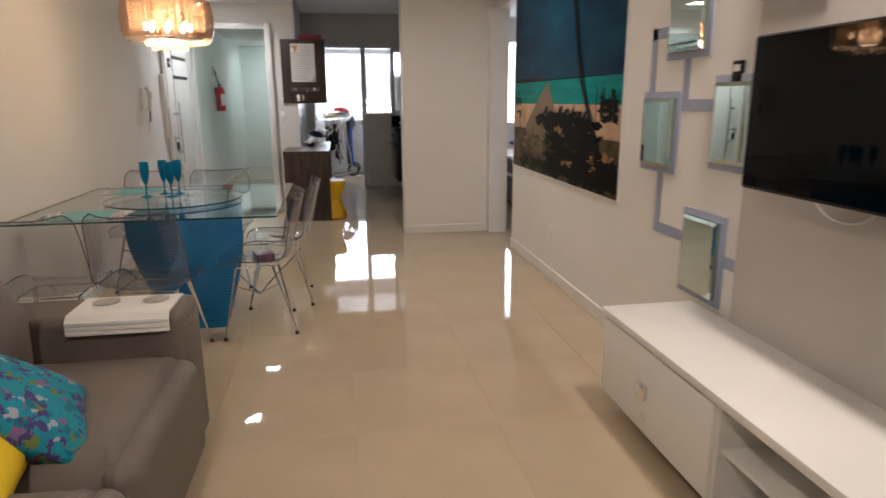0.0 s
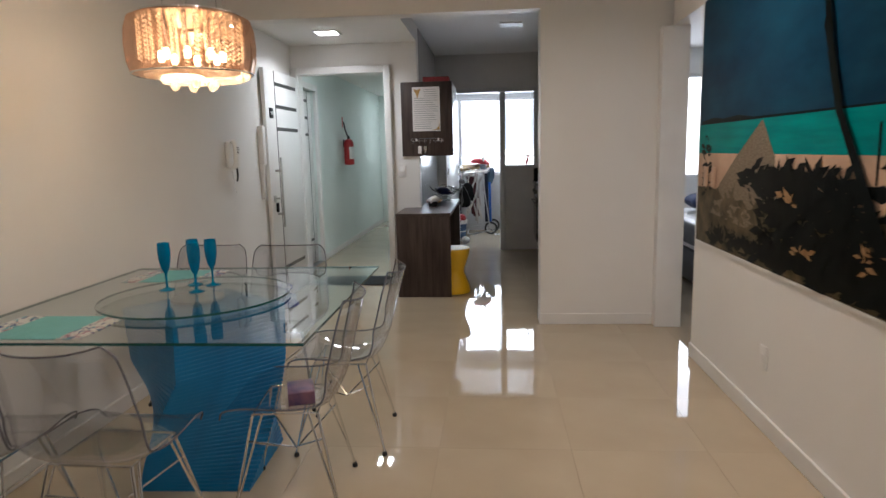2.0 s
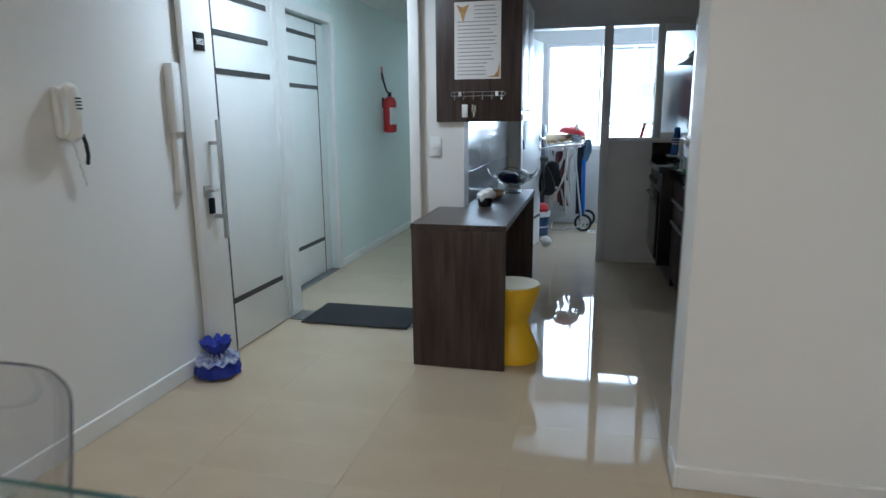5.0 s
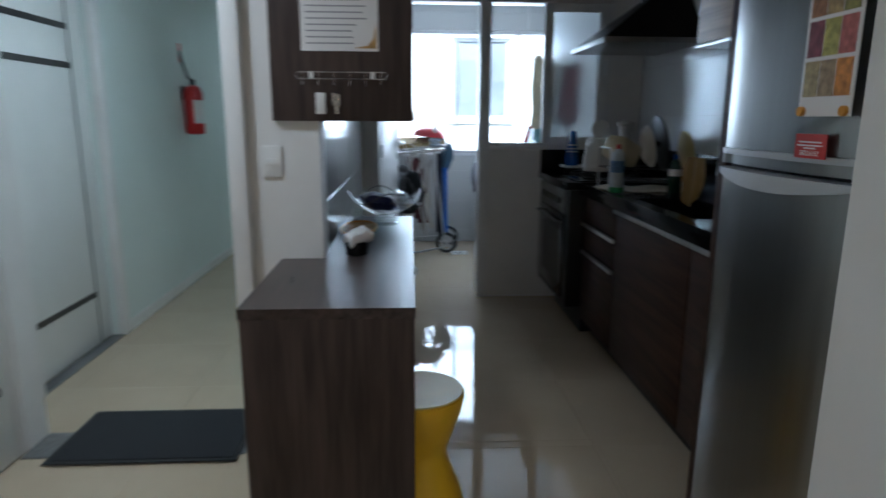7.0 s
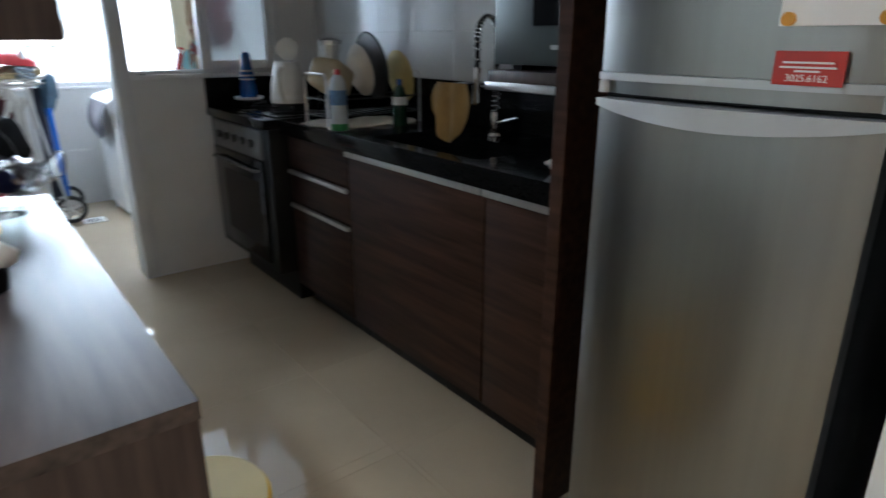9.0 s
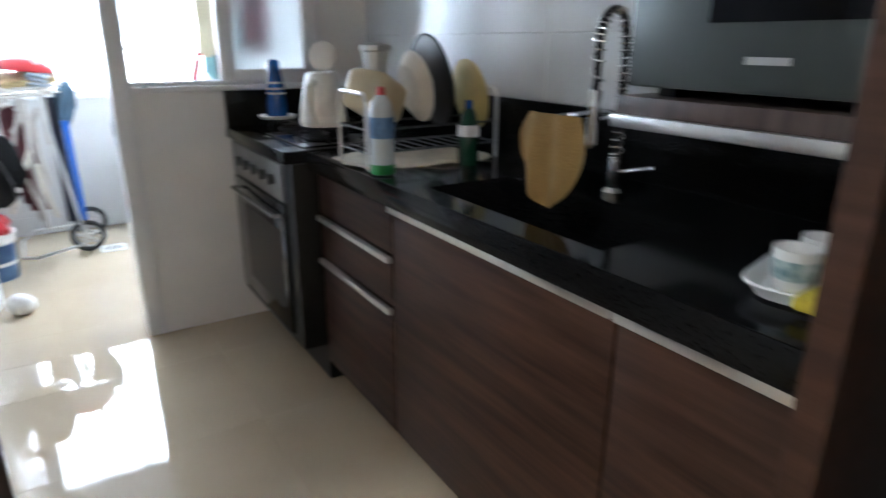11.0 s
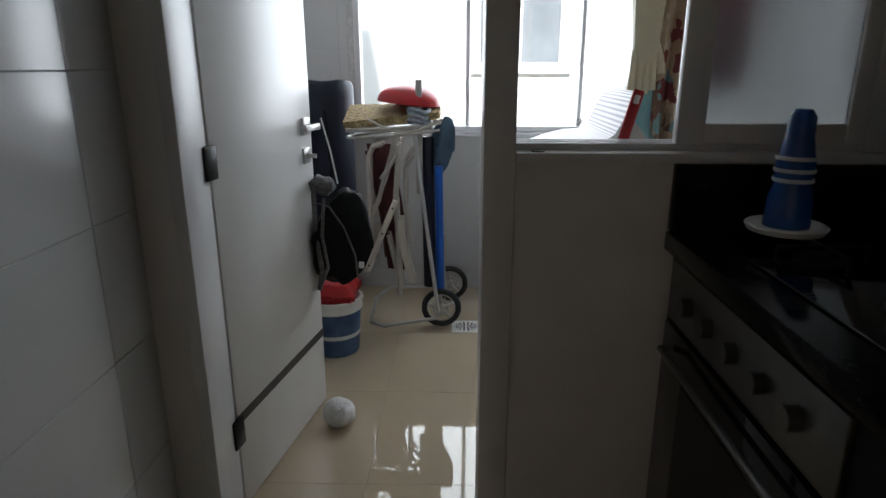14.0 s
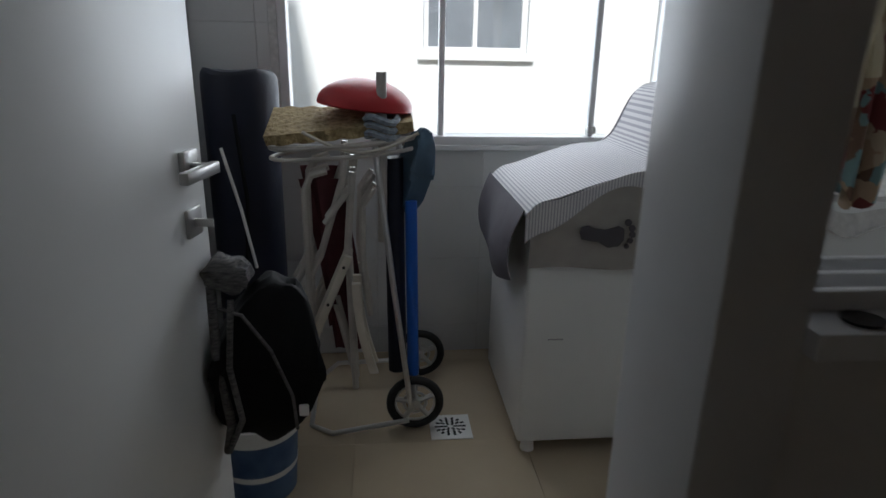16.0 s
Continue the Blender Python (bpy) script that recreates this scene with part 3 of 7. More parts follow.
def chandelier(m):
    c = thing("chandelier", m, "lit round amber glass chandelier with hanging crystal drops", "chandelier")
    R = 0.255
    s = part("shade", L([(R * 0.93, 0.0), (R * 0.985, 0.05), (R, 0.11), (R * 0.985, 0.17), (R * 0.93, 0.215), (R * 0.80, 0.23)], seg=64, caps=False), M_amber, c, "amber mirrored glass drum")
    s.visible_shadow = False
    rim = part("rim", T([(R * 0.93 * math.cos(k * math.pi / 24), R * 0.93 * math.sin(k * math.pi / 24), 0) for k in range(48)], 0.004, 8, True), M_chrome, c)
    part("top_plate", L([(0.02, 0.222), (R * 0.80, 0.222), (R * 0.80, 0.236), (0.03, 0.242)], seg=48), M_chrome, c, "polished steel top plate")
    for k in range(3):
        a = k * 2 * math.pi / 3
        part("cable", T([(0.12 * math.cos(a), 0.12 * math.sin(a), 0.238), (0.06 * math.cos(a), 0.06 * math.sin(a), 0.90)], 0.0012, 6), M_steel, c)
    part("canopy", L([(0.09, 0.885), (0.10, 0.90), (0.10, 0.916)], seg=32), M_chrome, c)
    for k in range(8):
        a = k * 2 * math.pi / 8 + 0.3
        b = part("bulb", L([(0.005, 0.052), (0.011, 0.056), (0.014, 0.075), (0.010, 0.095)], seg=14, at=(0.12 * math.cos(a), 0.12 * math.sin(a), 0)), M_bulb, c, "glowing capsule bulb")
        b.visible_shadow = False
        part("socket", L([(0.008, 0.095), (0.008, 0.222)], seg=10, at=(0.12 * math.cos(a), 0.12 * math.sin(a), 0)), M_chrome, c)
    # strings of crystal beads round the inside, shared meshes
    me = bpy.data.meshes.new("bead_string")
    bm = bmesh.new()
    for k in range(9):
        bmesh.ops.create_icosphere(bm, subdivisions=1, radius=0.0065, matrix=Matrix.Translation((0, 0, 0.205 - 0.018 * k)))
    bm.to_mesh(me)
    bm.free()
    me.materials.append(M_crystal)
    for ring, n in ((0.20, 30), (0.165, 20), (0.06, 8)):
        for k in range(n):
            o = new("bead_string", me)
            o.parent = c
            o.location = (ring * math.cos(2 * math.pi * k / n), ring * math.sin(2 * math.pi * k / n), 0)
            o.visible_shadow = False
    dm = bpy.data.meshes.new("crystal_drop")
    bm = bmesh.new()
    bmesh.ops.create_uvsphere(bm, u_segments=8, v_segments=5, radius=0.019)
    bm.to_mesh(dm)
    bm.free()
    dm.materials.append(M_crystal)
    for k in range(90):
        rr = 0.03 + 0.185 * ((k * 0.618) % 1)
        o = new("crystal_drop", dm)
        o.parent = c
        o.location = (rr * math.cos(k * 2.4), rr * math.sin(k * 2.4), -0.002 - 0.030 * (1 - rr / 0.22))
        o.visible_shadow = False
    for k in range(6):
        o = new("crystal_drop", dm)
        o.scale = (1.05, 1.05, 1.05)
        o.parent = c
        o.location = (0.085 * math.cos(k * 1.047), 0.085 * math.sin(k * 1.047), -0.042)
        o.visible_shadow = False
    return c


chandelier(pose(0.25, 3.95, 1.685))

# dining table: glass sheet, turned blue column, glass turntable
table = thing("dining_table", pose(0.175, 3.97, 0), "square glass dining table on a twisted blue slatted column", "table")
t = part("tabletop", grid(lambda u, v: (-0.69 + 1.365 * u, -0.655 + 1.37 * v, 0.7349), 1, 1), M_tglass, table, "clear greenish glass sheet")
t.visible_shadow = False
bm = bmesh.new()
for b in ((-0.6915, -0.6565, 0.6765, -0.6545), (-0.6915, 0.7145, 0.6765, 0.7165)):
    box(bm, b[0], b[1], 0.7245, b[2], b[3], 0.7345)
box(bm, -0.6915, -0.6545, 0.7245, -0.6895, 0.7145, 0.7345)
box(bm, 0.6745, -0.6545, 0.7245, 0.6765, 0.7145, 0.7345)
part("edge", bm, M_tedge, table, "dark green polished glass edge")
slab = bpy.data.meshes.new("slat")
bm = B(-0.5, -0.5, 0, 0.5, 0.5, 0.0225, bevel=0.003, seg=1)
bm.to_mesh(slab)
bm.free()
slab.materials.append(M_blue)
NS = 44
for k in range(NS):
    u = k / (NS - 1)
    w = 0.455 + 0.03 * u
    o = new("slat", slab)
    o.parent = table
    o.matrix_local = pose(0.07, -0.10, k * 0.01647, 0, 0, 2 + 44 * min(1.0, u * 1.45) + 6 * u) @ Matrix.Diagonal((w, w, 0.70, 1))
susan = thing("lazy_susan", pose(0.185, 3.945, 0.735), "round clear glass turntable standing on the table", "turntable")
part("bearing", L([(0.11, 0), (0.11, 0.010), (0.10, 0.012)], seg=40), M_handle, susan)
d = part("disc", L([(0.01, 0.0215), (0.395, 0.0215)], seg=96, caps=False), M_tglass, susan)
d.visible_shadow = False
part("edge", L([(0.3955, 0.0125), (0.3965, 0.017), (0.3955, 0.0215)], seg=96, caps=False), M_tedge, susan)


def flute(m):
    f = thing("champagne_flute", m, "turquoise blue glass champagne flute on the turntable", "glass", "flutes on the turntable")
    part("bowl", L([(0.006, 0.075), (0.018, 0.10), (0.026, 0.14), (0.028, 0.18), (0.026, 0.215), (0.024, 0.213), (0.026, 0.18), (0.024, 0.14), (0.016, 0.102), (0.003, 0.08)], seg=24, caps=False), M_bluegl2, f)
    part("stem", L([(0.0055, 0.012), (0.0045, 0.04), (0.006, 0.075)], seg=12), M_bluegl2, f)
    part("foot", L([(0.034, 0), (0.034, 0.003), (0.02, 0.006), (0.0055, 0.013)], seg=24), M_bluegl2, f)
    return f


M_bluegl2 = mat("turquoise_glass", (0.0, 0.36, 0.66), 0.08, vary=0.1, scale=10)
M_bluegl2.node_tree.nodes["Principled BSDF"].inputs["Transmission Weight"].default_value = 0.55
f0 = flute(pose(0.0, 4.03, 0.757))
for x, y in ((0.158, 3.99), (0.08, 4.137), (0.17, 4.13)):
    copy_thing(f0, pose(x, y, 0.757))

M_pmat = mat("aqua_placemat", (0.16, 0.46, 0.47), 0.7, vary=0.06, scale=20, bump=0.3, bump_scale=400)
M_pend = floral("floral_placemat_end", (0.62, 0.62, 0.60), [(0.40, (0.09, 0.12, 0.26)), (0.55, (0.60, 0.60, 0.58)), (0.72, (0.15, 0.35, 0.42)), (0.85, (0.30, 0.14, 0.20))], 55, 0.05)


def placemat(m, label):
    p = thing("placemat", m, label, "placemat", "placemats on the table")
    part("cloth", B(-0.13, -0.15, 0, 0.13, 0.15, 0.0025), M_pmat, p)
    for s in (-1, 1):
        part("border", B(s * 0.175 - 0.044, -0.15, 0, s * 0.175 + 0.044, 0.15, 0.0026), M_pend, p, "white and navy flowered border")
    return p


p0 = placemat(pose(-0.17, 3.50, 0.7355), "aqua placemat with flowered borders lying on the glass table")
copy_thing(p0, pose(-0.17, 4.45, 0.7355, 0, 0, 180))


def chair(m):
    """Moulded clear shell on a wire base; it faces local -x, the back at +x."""
    c = thing("dining_chair", m, "clear acrylic shell chair on chromed wire legs", "chair", "chairs round the table")

    prof = ((-0.225, 0.408, 0.185), (-0.205, 0.432, 0.205), (-0.13, 0.436, 0.220), (0.0, 0.418, 0.228), (0.10, 0.412, 0.230), (0.175, 0.440, 0.230), (0.218, 0.515, 0.228), (0.245, 0.61, 0.222), (0.270, 0.71, 0.216), (0.291, 0.785, 0.204), (0.299, 0.818, 0.168))

    def shell(u, v):
        s, q = (v - 0.5) * 2, u * (len(prof) - 1)
        i = min(int(q), len(prof) - 2)
        k = q - i
        p0, p1, p2, p3 = (prof[max(0, min(len(prof) - 1, i + d))] for d in (-1, 0, 1, 2))
        x, z, w = (0.5 * (2 * b + (c - a) * k + (2 * a - 5 * b + 4 * c - d) * k * k + (3 * b - a - 3 * c + d) * k ** 3) for a, b, c, d in zip(p0, p1, p2, p3))
        seat = max(0.0, min(1.0, u / 0.45))
        back = max(0.0, min(1.0, (u - 0.40) / 0.25))
        return (x - 0.060 * abs(s) ** 2.4 * back, s * w, z + 0.055 * abs(s) ** 3 * seat * (1 - 0.75 * back))

    b = part("seat_shell", grid(shell, 40, 16), M_acryl, c, "clear acrylic seat and back in one shell")
    b.visible_shadow = False
    rim = [shell(i / 40, 0) for i in range(41)] + [shell(1, j / 10) for j in range(1, 10)] + [shell(1 - i / 40, 1) for i in range(41)]
    part("rim", T(rim, 0.0034, 6), M_acryledge, c, "dark edge of the acrylic shell")
    hubs = {}
    for i, (sx, sy) in enumerate(((-1, -1), (-1, 1), (1, -1), (1, 1))):
        foot, top = Vector((sx * 0.20, sy * 0.21, 0.012)), Vector((sx * 0.12, sy * 0.14, 0.405))
        leg = T([top, foot], 0.0055, 8)
        tube(leg, [top + Vector((-sx * 0.035, 0, 0.0)), foot + Vector((0, 0, 0.01))], 0.0045, 8)
        leg = part("leg", leg, M_chrome, c, "chromed wire leg")
        part("foot_cap", L([(0.011, 0), (0.012, 0.008), (0.007, 0.02)], seg=12, at=(foot.x, foot.y, 0)), M_rubber, leg, "black foot cap")
    part("brace", T([(-0.14, -0.16, 0.31), (0.0, 0.0, 0.20), (0.14, 0.16, 0.31)], 0.004, 8), M_chrome, c)
    part("brace", T([(-0.14, 0.16, 0.31), (0.0, 0.0, 0.205), (0.14, -0.16, 0.31)], 0.004, 8), M_chrome, c)
    part("mount_ring", T([(-0.12, -0.14, 0.405), (0.12, -0.14, 0.405), (0.12, 0.14, 0.405), (-0.12, 0.14, 0.405)], 0.0045, 8, True), M_chrome, c)
    return c


c0 = chair(pose(0.69, 3.64, 0, 0, 0, 6))
for x, y, a in ((0.77, 4.17, 3), (0.22, 3.22, -92), (-0.24, 3.20, -88), (0.30, 4.64, 92), (-0.20, 4.68, 88)):
    copy_thing(c0, pose(x, y, 0, 0, 0, a))
M_book = mat("purple_packaging", (0.07, 0.06, 0.22), 0.3, vary=0.5, scale=18, second=(0.25, 0.12, 0.16))
single("box", B(-0.05, -0.07, 0, 0.05, 0.07, 0.05, bevel=0.004), M_book, "small purple printed box lying on a clear chair", "box", at=pose(0.73, 3.62, 0.415, 0, 0, 20))

# sofa
sofa = thing("sofa", pose(0, 0, 0), "taupe upholstered sofa with wide arm and tufted seat", "sofa")
part("base", B(-0.50, 0.0, 0.03, 0.60, 2.40, 0.28, bevel=0.03, seg=3), M_leather, sofa)
part("arm", B(-0.45, 2.165, 0.28, 0.615, 2.43, 0.595, bevel=0.035, seg=4), M_leather, sofa)
part("arm_front", B(0.30, 2.18, 0.03, 0.62, 2.415, 0.55, bevel=0.02, seg=3), M_leather, sofa)


def seat_pad(y0, y1):
    def f(u, v):
        x, y = -0.05 + 0.70 * u, y0 + (y1 - y0) * v
        edge = min(1.0, 9 * min(u, 1 - u, (v), (1 - v)) + 0.02) ** 0.5
        tuft = 0.02 * math.exp(-((u - 0.5) ** 2 + (v - 0.5) ** 2) / 0.004)
        fold = (0.012 * math.exp(-((u - v) ** 2) / 0.0006) + 0.012 * math.exp(-((u + v - 1) ** 2) / 0.0006)) * math.exp(-((u - 0.5) ** 2 + (v - 0.5) ** 2) / 0.03) + 0.005 * math.exp(-((u - 0.86) ** 2) / 0.0004)
        return (x, y, 0.29 + 0.172 * edge + 0.02 * math.sin(u * math.pi) * math.sin(v * math.pi) - tuft - fold + 0.004 * noise.noise(Vector((u * 5, v * 5, y0))))
    bm = grid(f, 40, 40)
    return bm


for a, b in ((1.41, 2.175), (0.66, 1.40), (0.0, 0.655)):
    part("seat_cushion", seat_pad(a, b), M_leather, sofa, "tufted taupe seat cushion")
    part("seat_front", B(0.55, a + 0.01, 0.05, 0.665, b - 0.005, 0.435, bevel=0.06, seg=5), M_leather, sofa)
for a, b in ((1.45, 2.12), (0.70, 1.40), (0.02, 0.66)):
    bm = puff(0.13, (b - a) / 2, 0.25, a, 0.35, 10)
    bmesh.ops.transform(bm, matrix=pose(0.03, (a + b) / 2, 0.62, 0, -12, 0), verts=bm.verts)
    part("back_cushion", bm, M_leather, sofa, "plump taupe back cushion")
part("backrest", B(-0.50, 0.0, 0.28, -0.14, 2.40, 0.74, bevel=0.05, seg=4), M_leather, sofa)

M_flower = floral("floral_turquoise_fabric", (0.0, 0.24, 0.33), [(0.36, (0.06, 0.04, 0.17)), (0.50, (0.0, 0.22, 0.31)), (0.66, (0.13, 0.19, 0.05)), (0.74, (0.22, 0.10, 0.24)), (0.82, (0.0, 0.14, 0.22)), (0.95, (0.34, 0.36, 0.44))], 48, 0.06)
M_yfab = mat("yellow_fabric", (0.80, 0.55, 0.01), 0.8, vary=0.1, scale=8, bump=0.3, bump_scale=260)
single("cushion", puff(0.195, 0.195, 0.075, 3, 0.45, 14, 0.004), M_flower, "turquoise flowered scatter cushion leaning on the sofa", "cushion", at=pose(0.32, 1.60, 0.550, 8, 36, 25))
single("cushion", puff(0.20, 0.20, 0.075, 8, 0.45, 14, 0.004), M_yfab, "plain yellow scatter cushion leaning on the sofa", "cushion", at=pose(0.27, 1.34, 0.565, 0, 42, 12))

tray = thing("arm_tray", pose(0.41, 2.27, 0.597), "white slatted wooden arm tray draped over the sofa arm", "tray")
for k in range(3):
    part("slat", B(-0.18, -0.124, -0.010 - 0.0175 * (k + 1) + 0.002, 0.165, -0.112, -0.010 - 0.0175 * k, bevel=0.002), M_white, tray)
for k in range(2):
    part("slat", B(-0.18, 0.125, -0.010 - 0.0175 * (k + 1) + 0.002, 0.165, 0.137, -0.010 - 0.0175 * k, bevel=0.002), M_white, tray)
bm = grid(lambda u, v: (-0.18 + 0.345 * u, -0.118 + 0.249 * v, 0.010 - 0.022 * max(0, 1 - v * 9) ** 2 - 0.022 * max(0, 1 - (1 - v) * 9) ** 2), 2, 24, 0.008)
part("board", bm, M_white, tray)
for x in (-0.09, 0.085):
    part("cup_ring", L([(0.020, 0.0105), (0.046, 0.0105), (0.048, 0.013), (0.045, 0.0135), (0.020, 0.012)], seg=32, at=(x, 0.04, 0)), M_handle, tray, "round steel cup rest")

# television, its panel, the low cabinet
structure("wall_panel", B(2.715, -1.2, 0.0, XR, 2.06, 2.60, bevel=0.003), M_greypanel, "grey-beige panel behind the television", "wall panel")
tv = thing("television", pose(2.60, 1.41, 1.285), "black flat television hung on the wall, switched off", "television")
part("case", B(-0.015, -0.50, -0.255, 0.035, 0.48, 0.25, bevel=0.008), M_black, tv)
part("screen", B(-0.0175, -0.492, -0.243, -0.013, 0.472, 0.242), M_screen, tv, "glossy black screen")
part("cable", T([(0.108, 0.15 - 0.13 * math.cos(k * math.pi / 14), -0.24 - 0.085 * math.sin(k * math.pi / 14)) for k in range(15)], 0.003, 6), M_white, tv, "white looped cable")
part("wall_bracket", B(0.035, -0.15, -0.12, 0.115, 0.15, 0.12, bevel=0.004), M_black, tv)

rackc = thing("tv_cabinet", pose(0, 0, 0), "white low wall-hung television cabinet with drawers and open niche", "cabinet")
part("top", B(2.295, -1.0, 0.432, 2.715, 2.33, 0.462, bevel=0.003), M_white, rackc)
part("bottom", B(2.32, -1.0, 0.075, 2.715, 2.31, 0.095, bevel=0.002), M_white, rackc)
for y in (2.29, 1.50, 0.70, -0.98):
    part("side_panel", B(2.32, y - 0.01, 0.095, 2.715, y + 0.01, 0.432), M_white, rackc)
part("back_panel", B(2.70, -0.97, 0.095, 2.712, 2.28, 0.432), M_white, rackc)
for a, b in ((1.505, 2.315), (-0.995, 0.695)):
    dr = part("drawer_front", B(2.305, a, 0.085, 2.322, b, 0.418, bevel=0.003), M_white, rackc)
    hy = a + (b - a) * 0.53
    part("knob", B(2.282, hy - 0.03, 0.225, 2.305, hy + 0.03, 0.285, bevel=0.008), M_chrome, dr, "square faceted chrome knob")
part("shelf", B(2.34, 0.71, 0.255, 2.70, 1.49, 0.272, bevel=0.002), M_white, rackc)
part("support", B(2.45, -0.6, 0.0, 2.70, 2.0, 0.075), M_white, rackc)


def wall_mirror(y0, y1, z0, z1):
    m = thing("wall_mirror", pose(XR - 0.001, (y0 + y1) / 2, (z0 + z1) / 2), "small square mirror with cut-glass rim on grey-blue board", "mirror", "mirrors on the wall")
    hy, hz = (y1 - y0) / 2, (z1 - z0) / 2
    part("board", B(-0.010, -hy - 0.03, -hz - 0.03, 0, hy + 0.03, hz + 0.03, bevel=0.002), M_bandblue, m, "grey-blue painted board")
    part("backing", B(-0.028, -hy, -hz, -0.010, hy, hz), M_mirroredge, m, "green-grey glass edge")
    bm = bmesh.new()
    o = [bm.verts.new((-0.0285, s * hy, r * hz)) for s, r in ((-1, -1), (1, -1), (1, 1), (-1, 1))]
    i = [bm.verts.new((-0.0325, s * (hy - 0.016), r * (hz - 0.016))) for s, r in ((-1, -1), (1, -1), (1, 1), (-1, 1))]
    for k in range(4):
        bm.faces.new((o[k], o[(k + 1) % 4], i[(k + 1) % 4], i[k]))
    part("rim", bm, M_mirror, m, "slanted mirror rim", smooth=False)
    part("mirror_glass", B(-0.0330, -hy + 0.016, -hz + 0.016, -0.0286, hy - 0.016, hz - 0.016), M_mirror, m, smooth=False)
    return m


M_mirroredge = mat("green_glass_edge", (0.16, 0.22, 0.20), 0.15, vary=0.1)
for a in ((2.63, 2.91, 1.015, 1.335), (2.43, 2.715, 1.535, 1.84), (2.02, 2.31, 1.075, 1.395), (2.205, 2.465, 0.50, 0.83)):
    wall_mirror(*a)
wm = wall_mirror(1.72, 2.03, 1.70, 2.0)
wm.location.x = 2.714
bm = bmesh.new()
for y0, z0, y1, z1 in ((2.86, 1.35, 2.91, 1.66), (2.76, 1.61, 2.91, 1.66), (2.55, 1.33, 2.60, 1.51), (2.36, 1.28, 2.60, 1.33), (2.72, 0.74, 2.77, 1.02), (2.51, 0.69, 2.77, 0.74), (2.06, 0.65, 2.19, 0.70)):
    box(bm, XR - 0.004, y0, z0, XR - 0.0005, y1, z1)
structure("wall_band", bm, M_bandblue, "grey-blue bands painted between the mirrors", "painted band")
th = thing("thermostat", pose(XR, 2.20, 1.43), "small black wall controller with white display marks", "controller")
part("case", B(-0.015, -0.03, -0.045, 0, 0.03, 0.045, bevel=0.004), M_black, th)
part("display", B(-0.0165, -0.02, 0.005, -0.014, 0.02, 0.03), M_white, th)

# the beach picture, flush in the wall with a thin white edge
pic = thing("beach_picture", pose(2.744, 0, 0), "large glossy beach picture with palm tree and turquoise sea", "picture")


def pmat(name, c1, c2, scale=5, stretch=None):
    return mat(name, c1, 0.35, vary=0, scale=scale, second=c2, stretch=stretch, spec=0.05)


PM_sky = pmat("printed_sky", (0.0015, 0.018, 0.050), (0.008, 0.060, 0.105), 2.2, (1, 1, 2.5))
PM_sea = pmat("printed_sea", (0.0, 0.16, 0.17), (0.0, 0.26, 0.24), 4, (1, 0.6, 6))
PM_sand = pmat("printed_sand", (0.42, 0.27, 0.18), (0.60, 0.42, 0.30), 5)
PM_ground = pmat("printed_undergrowth", (0.035, 0.034, 0.018), (0.15, 0.11, 0.06), 9)
PM_dark = pmat("printed_shadow", (0.001, 0.0015, 0.0015), (0.006, 0.008, 0.006), 9)
PM_hut = pmat("printed_thatch", (0.13, 0.10, 0.07), (0.24, 0.19, 0.13), 14, (1, 3, 9))
y0, y1, z0, z1 = 3.19, 5.335, 0.77, 2.18
hz = 1.465
part("sky", B(-0.004, y0, hz, 0.004, y1, z1), PM_sky, pic, "dark blue printed sky", False)
part("sea", B(-0.004, y0, 1.30, 0.004, y1, hz), PM_sea, pic, "turquoise printed sea", False)
part("sand", B(-0.004, y0, 1.10, 0.004, y1, 1.30), PM_sand, pic, "pale printed sand", False)
part("undergrowth", B(-0.004, y0, z0, 0.004, y1, 1.10), PM_ground, pic, "brown printed undergrowth", False)
part("far_shore", ngon([(5.30, 1.466), (5.30, 1.485), (5.1, 1.50), (4.95, 1.488), (4.75, 1.497), (4.55, 1.478), (3.2, 1.472), (3.2, 1.466)], 0, -0.0046, 0.0006), PM_dark, pic, "dark printed far shore", False)
part("hut", ngon([(4.45, 1.462), (4.30, 1.285), (4.27, 1.0), (4.60, 0.93), (5.10, 0.96), (4.963, 1.135), (4.757, 1.278)], 0, -0.0052, 0.0008), PM_hut, pic, "thatched printed hut", False)


def leafy(n, cy, cz, ry, rz, seed, lo, hi, at):
    """A clump of spiky fronds, flat on the print."""
    rnd = random.Random(seed)
    bm = bmesh.new()
    for k in range(n):
        y, z = cy + ry * rnd.uniform(-1, 1), cz + rz * rnd.uniform(-1, 1)
        y, z = min(max(y, y0 + 0.12), y1 - 0.12), min(max(z, z0 + 0.05), z1 - 0.05)
        a, l = rnd.uniform(-0.5, 3.6), rnd.uniform(lo, hi)
        w = l * 0.16
        dy, dz = math.cos(a), math.sin(a) * 0.6
        tip = (min(max(y + dy * l, y0 + 0.002), y1 - 0.002), min(max(z + dz * l, z0 + 0.002), z1 - 0.002))
        mid = (y + dy * l * 0.5, z + dz * l * 0.5 + 0.02 * l)
        vs = [(y, z), (min(max(mid[0] - dz * w, y0), y1), max(mid[1] + dy * w, z0)), tip, (min(max(mid[0] + dz * w, y0), y1), max(mid[1] - dy * w, z0))]
        bm.faces.new([bm.verts.new((at - 0.000018 * k, q[0], q[1])) for q in vs])
    return bm


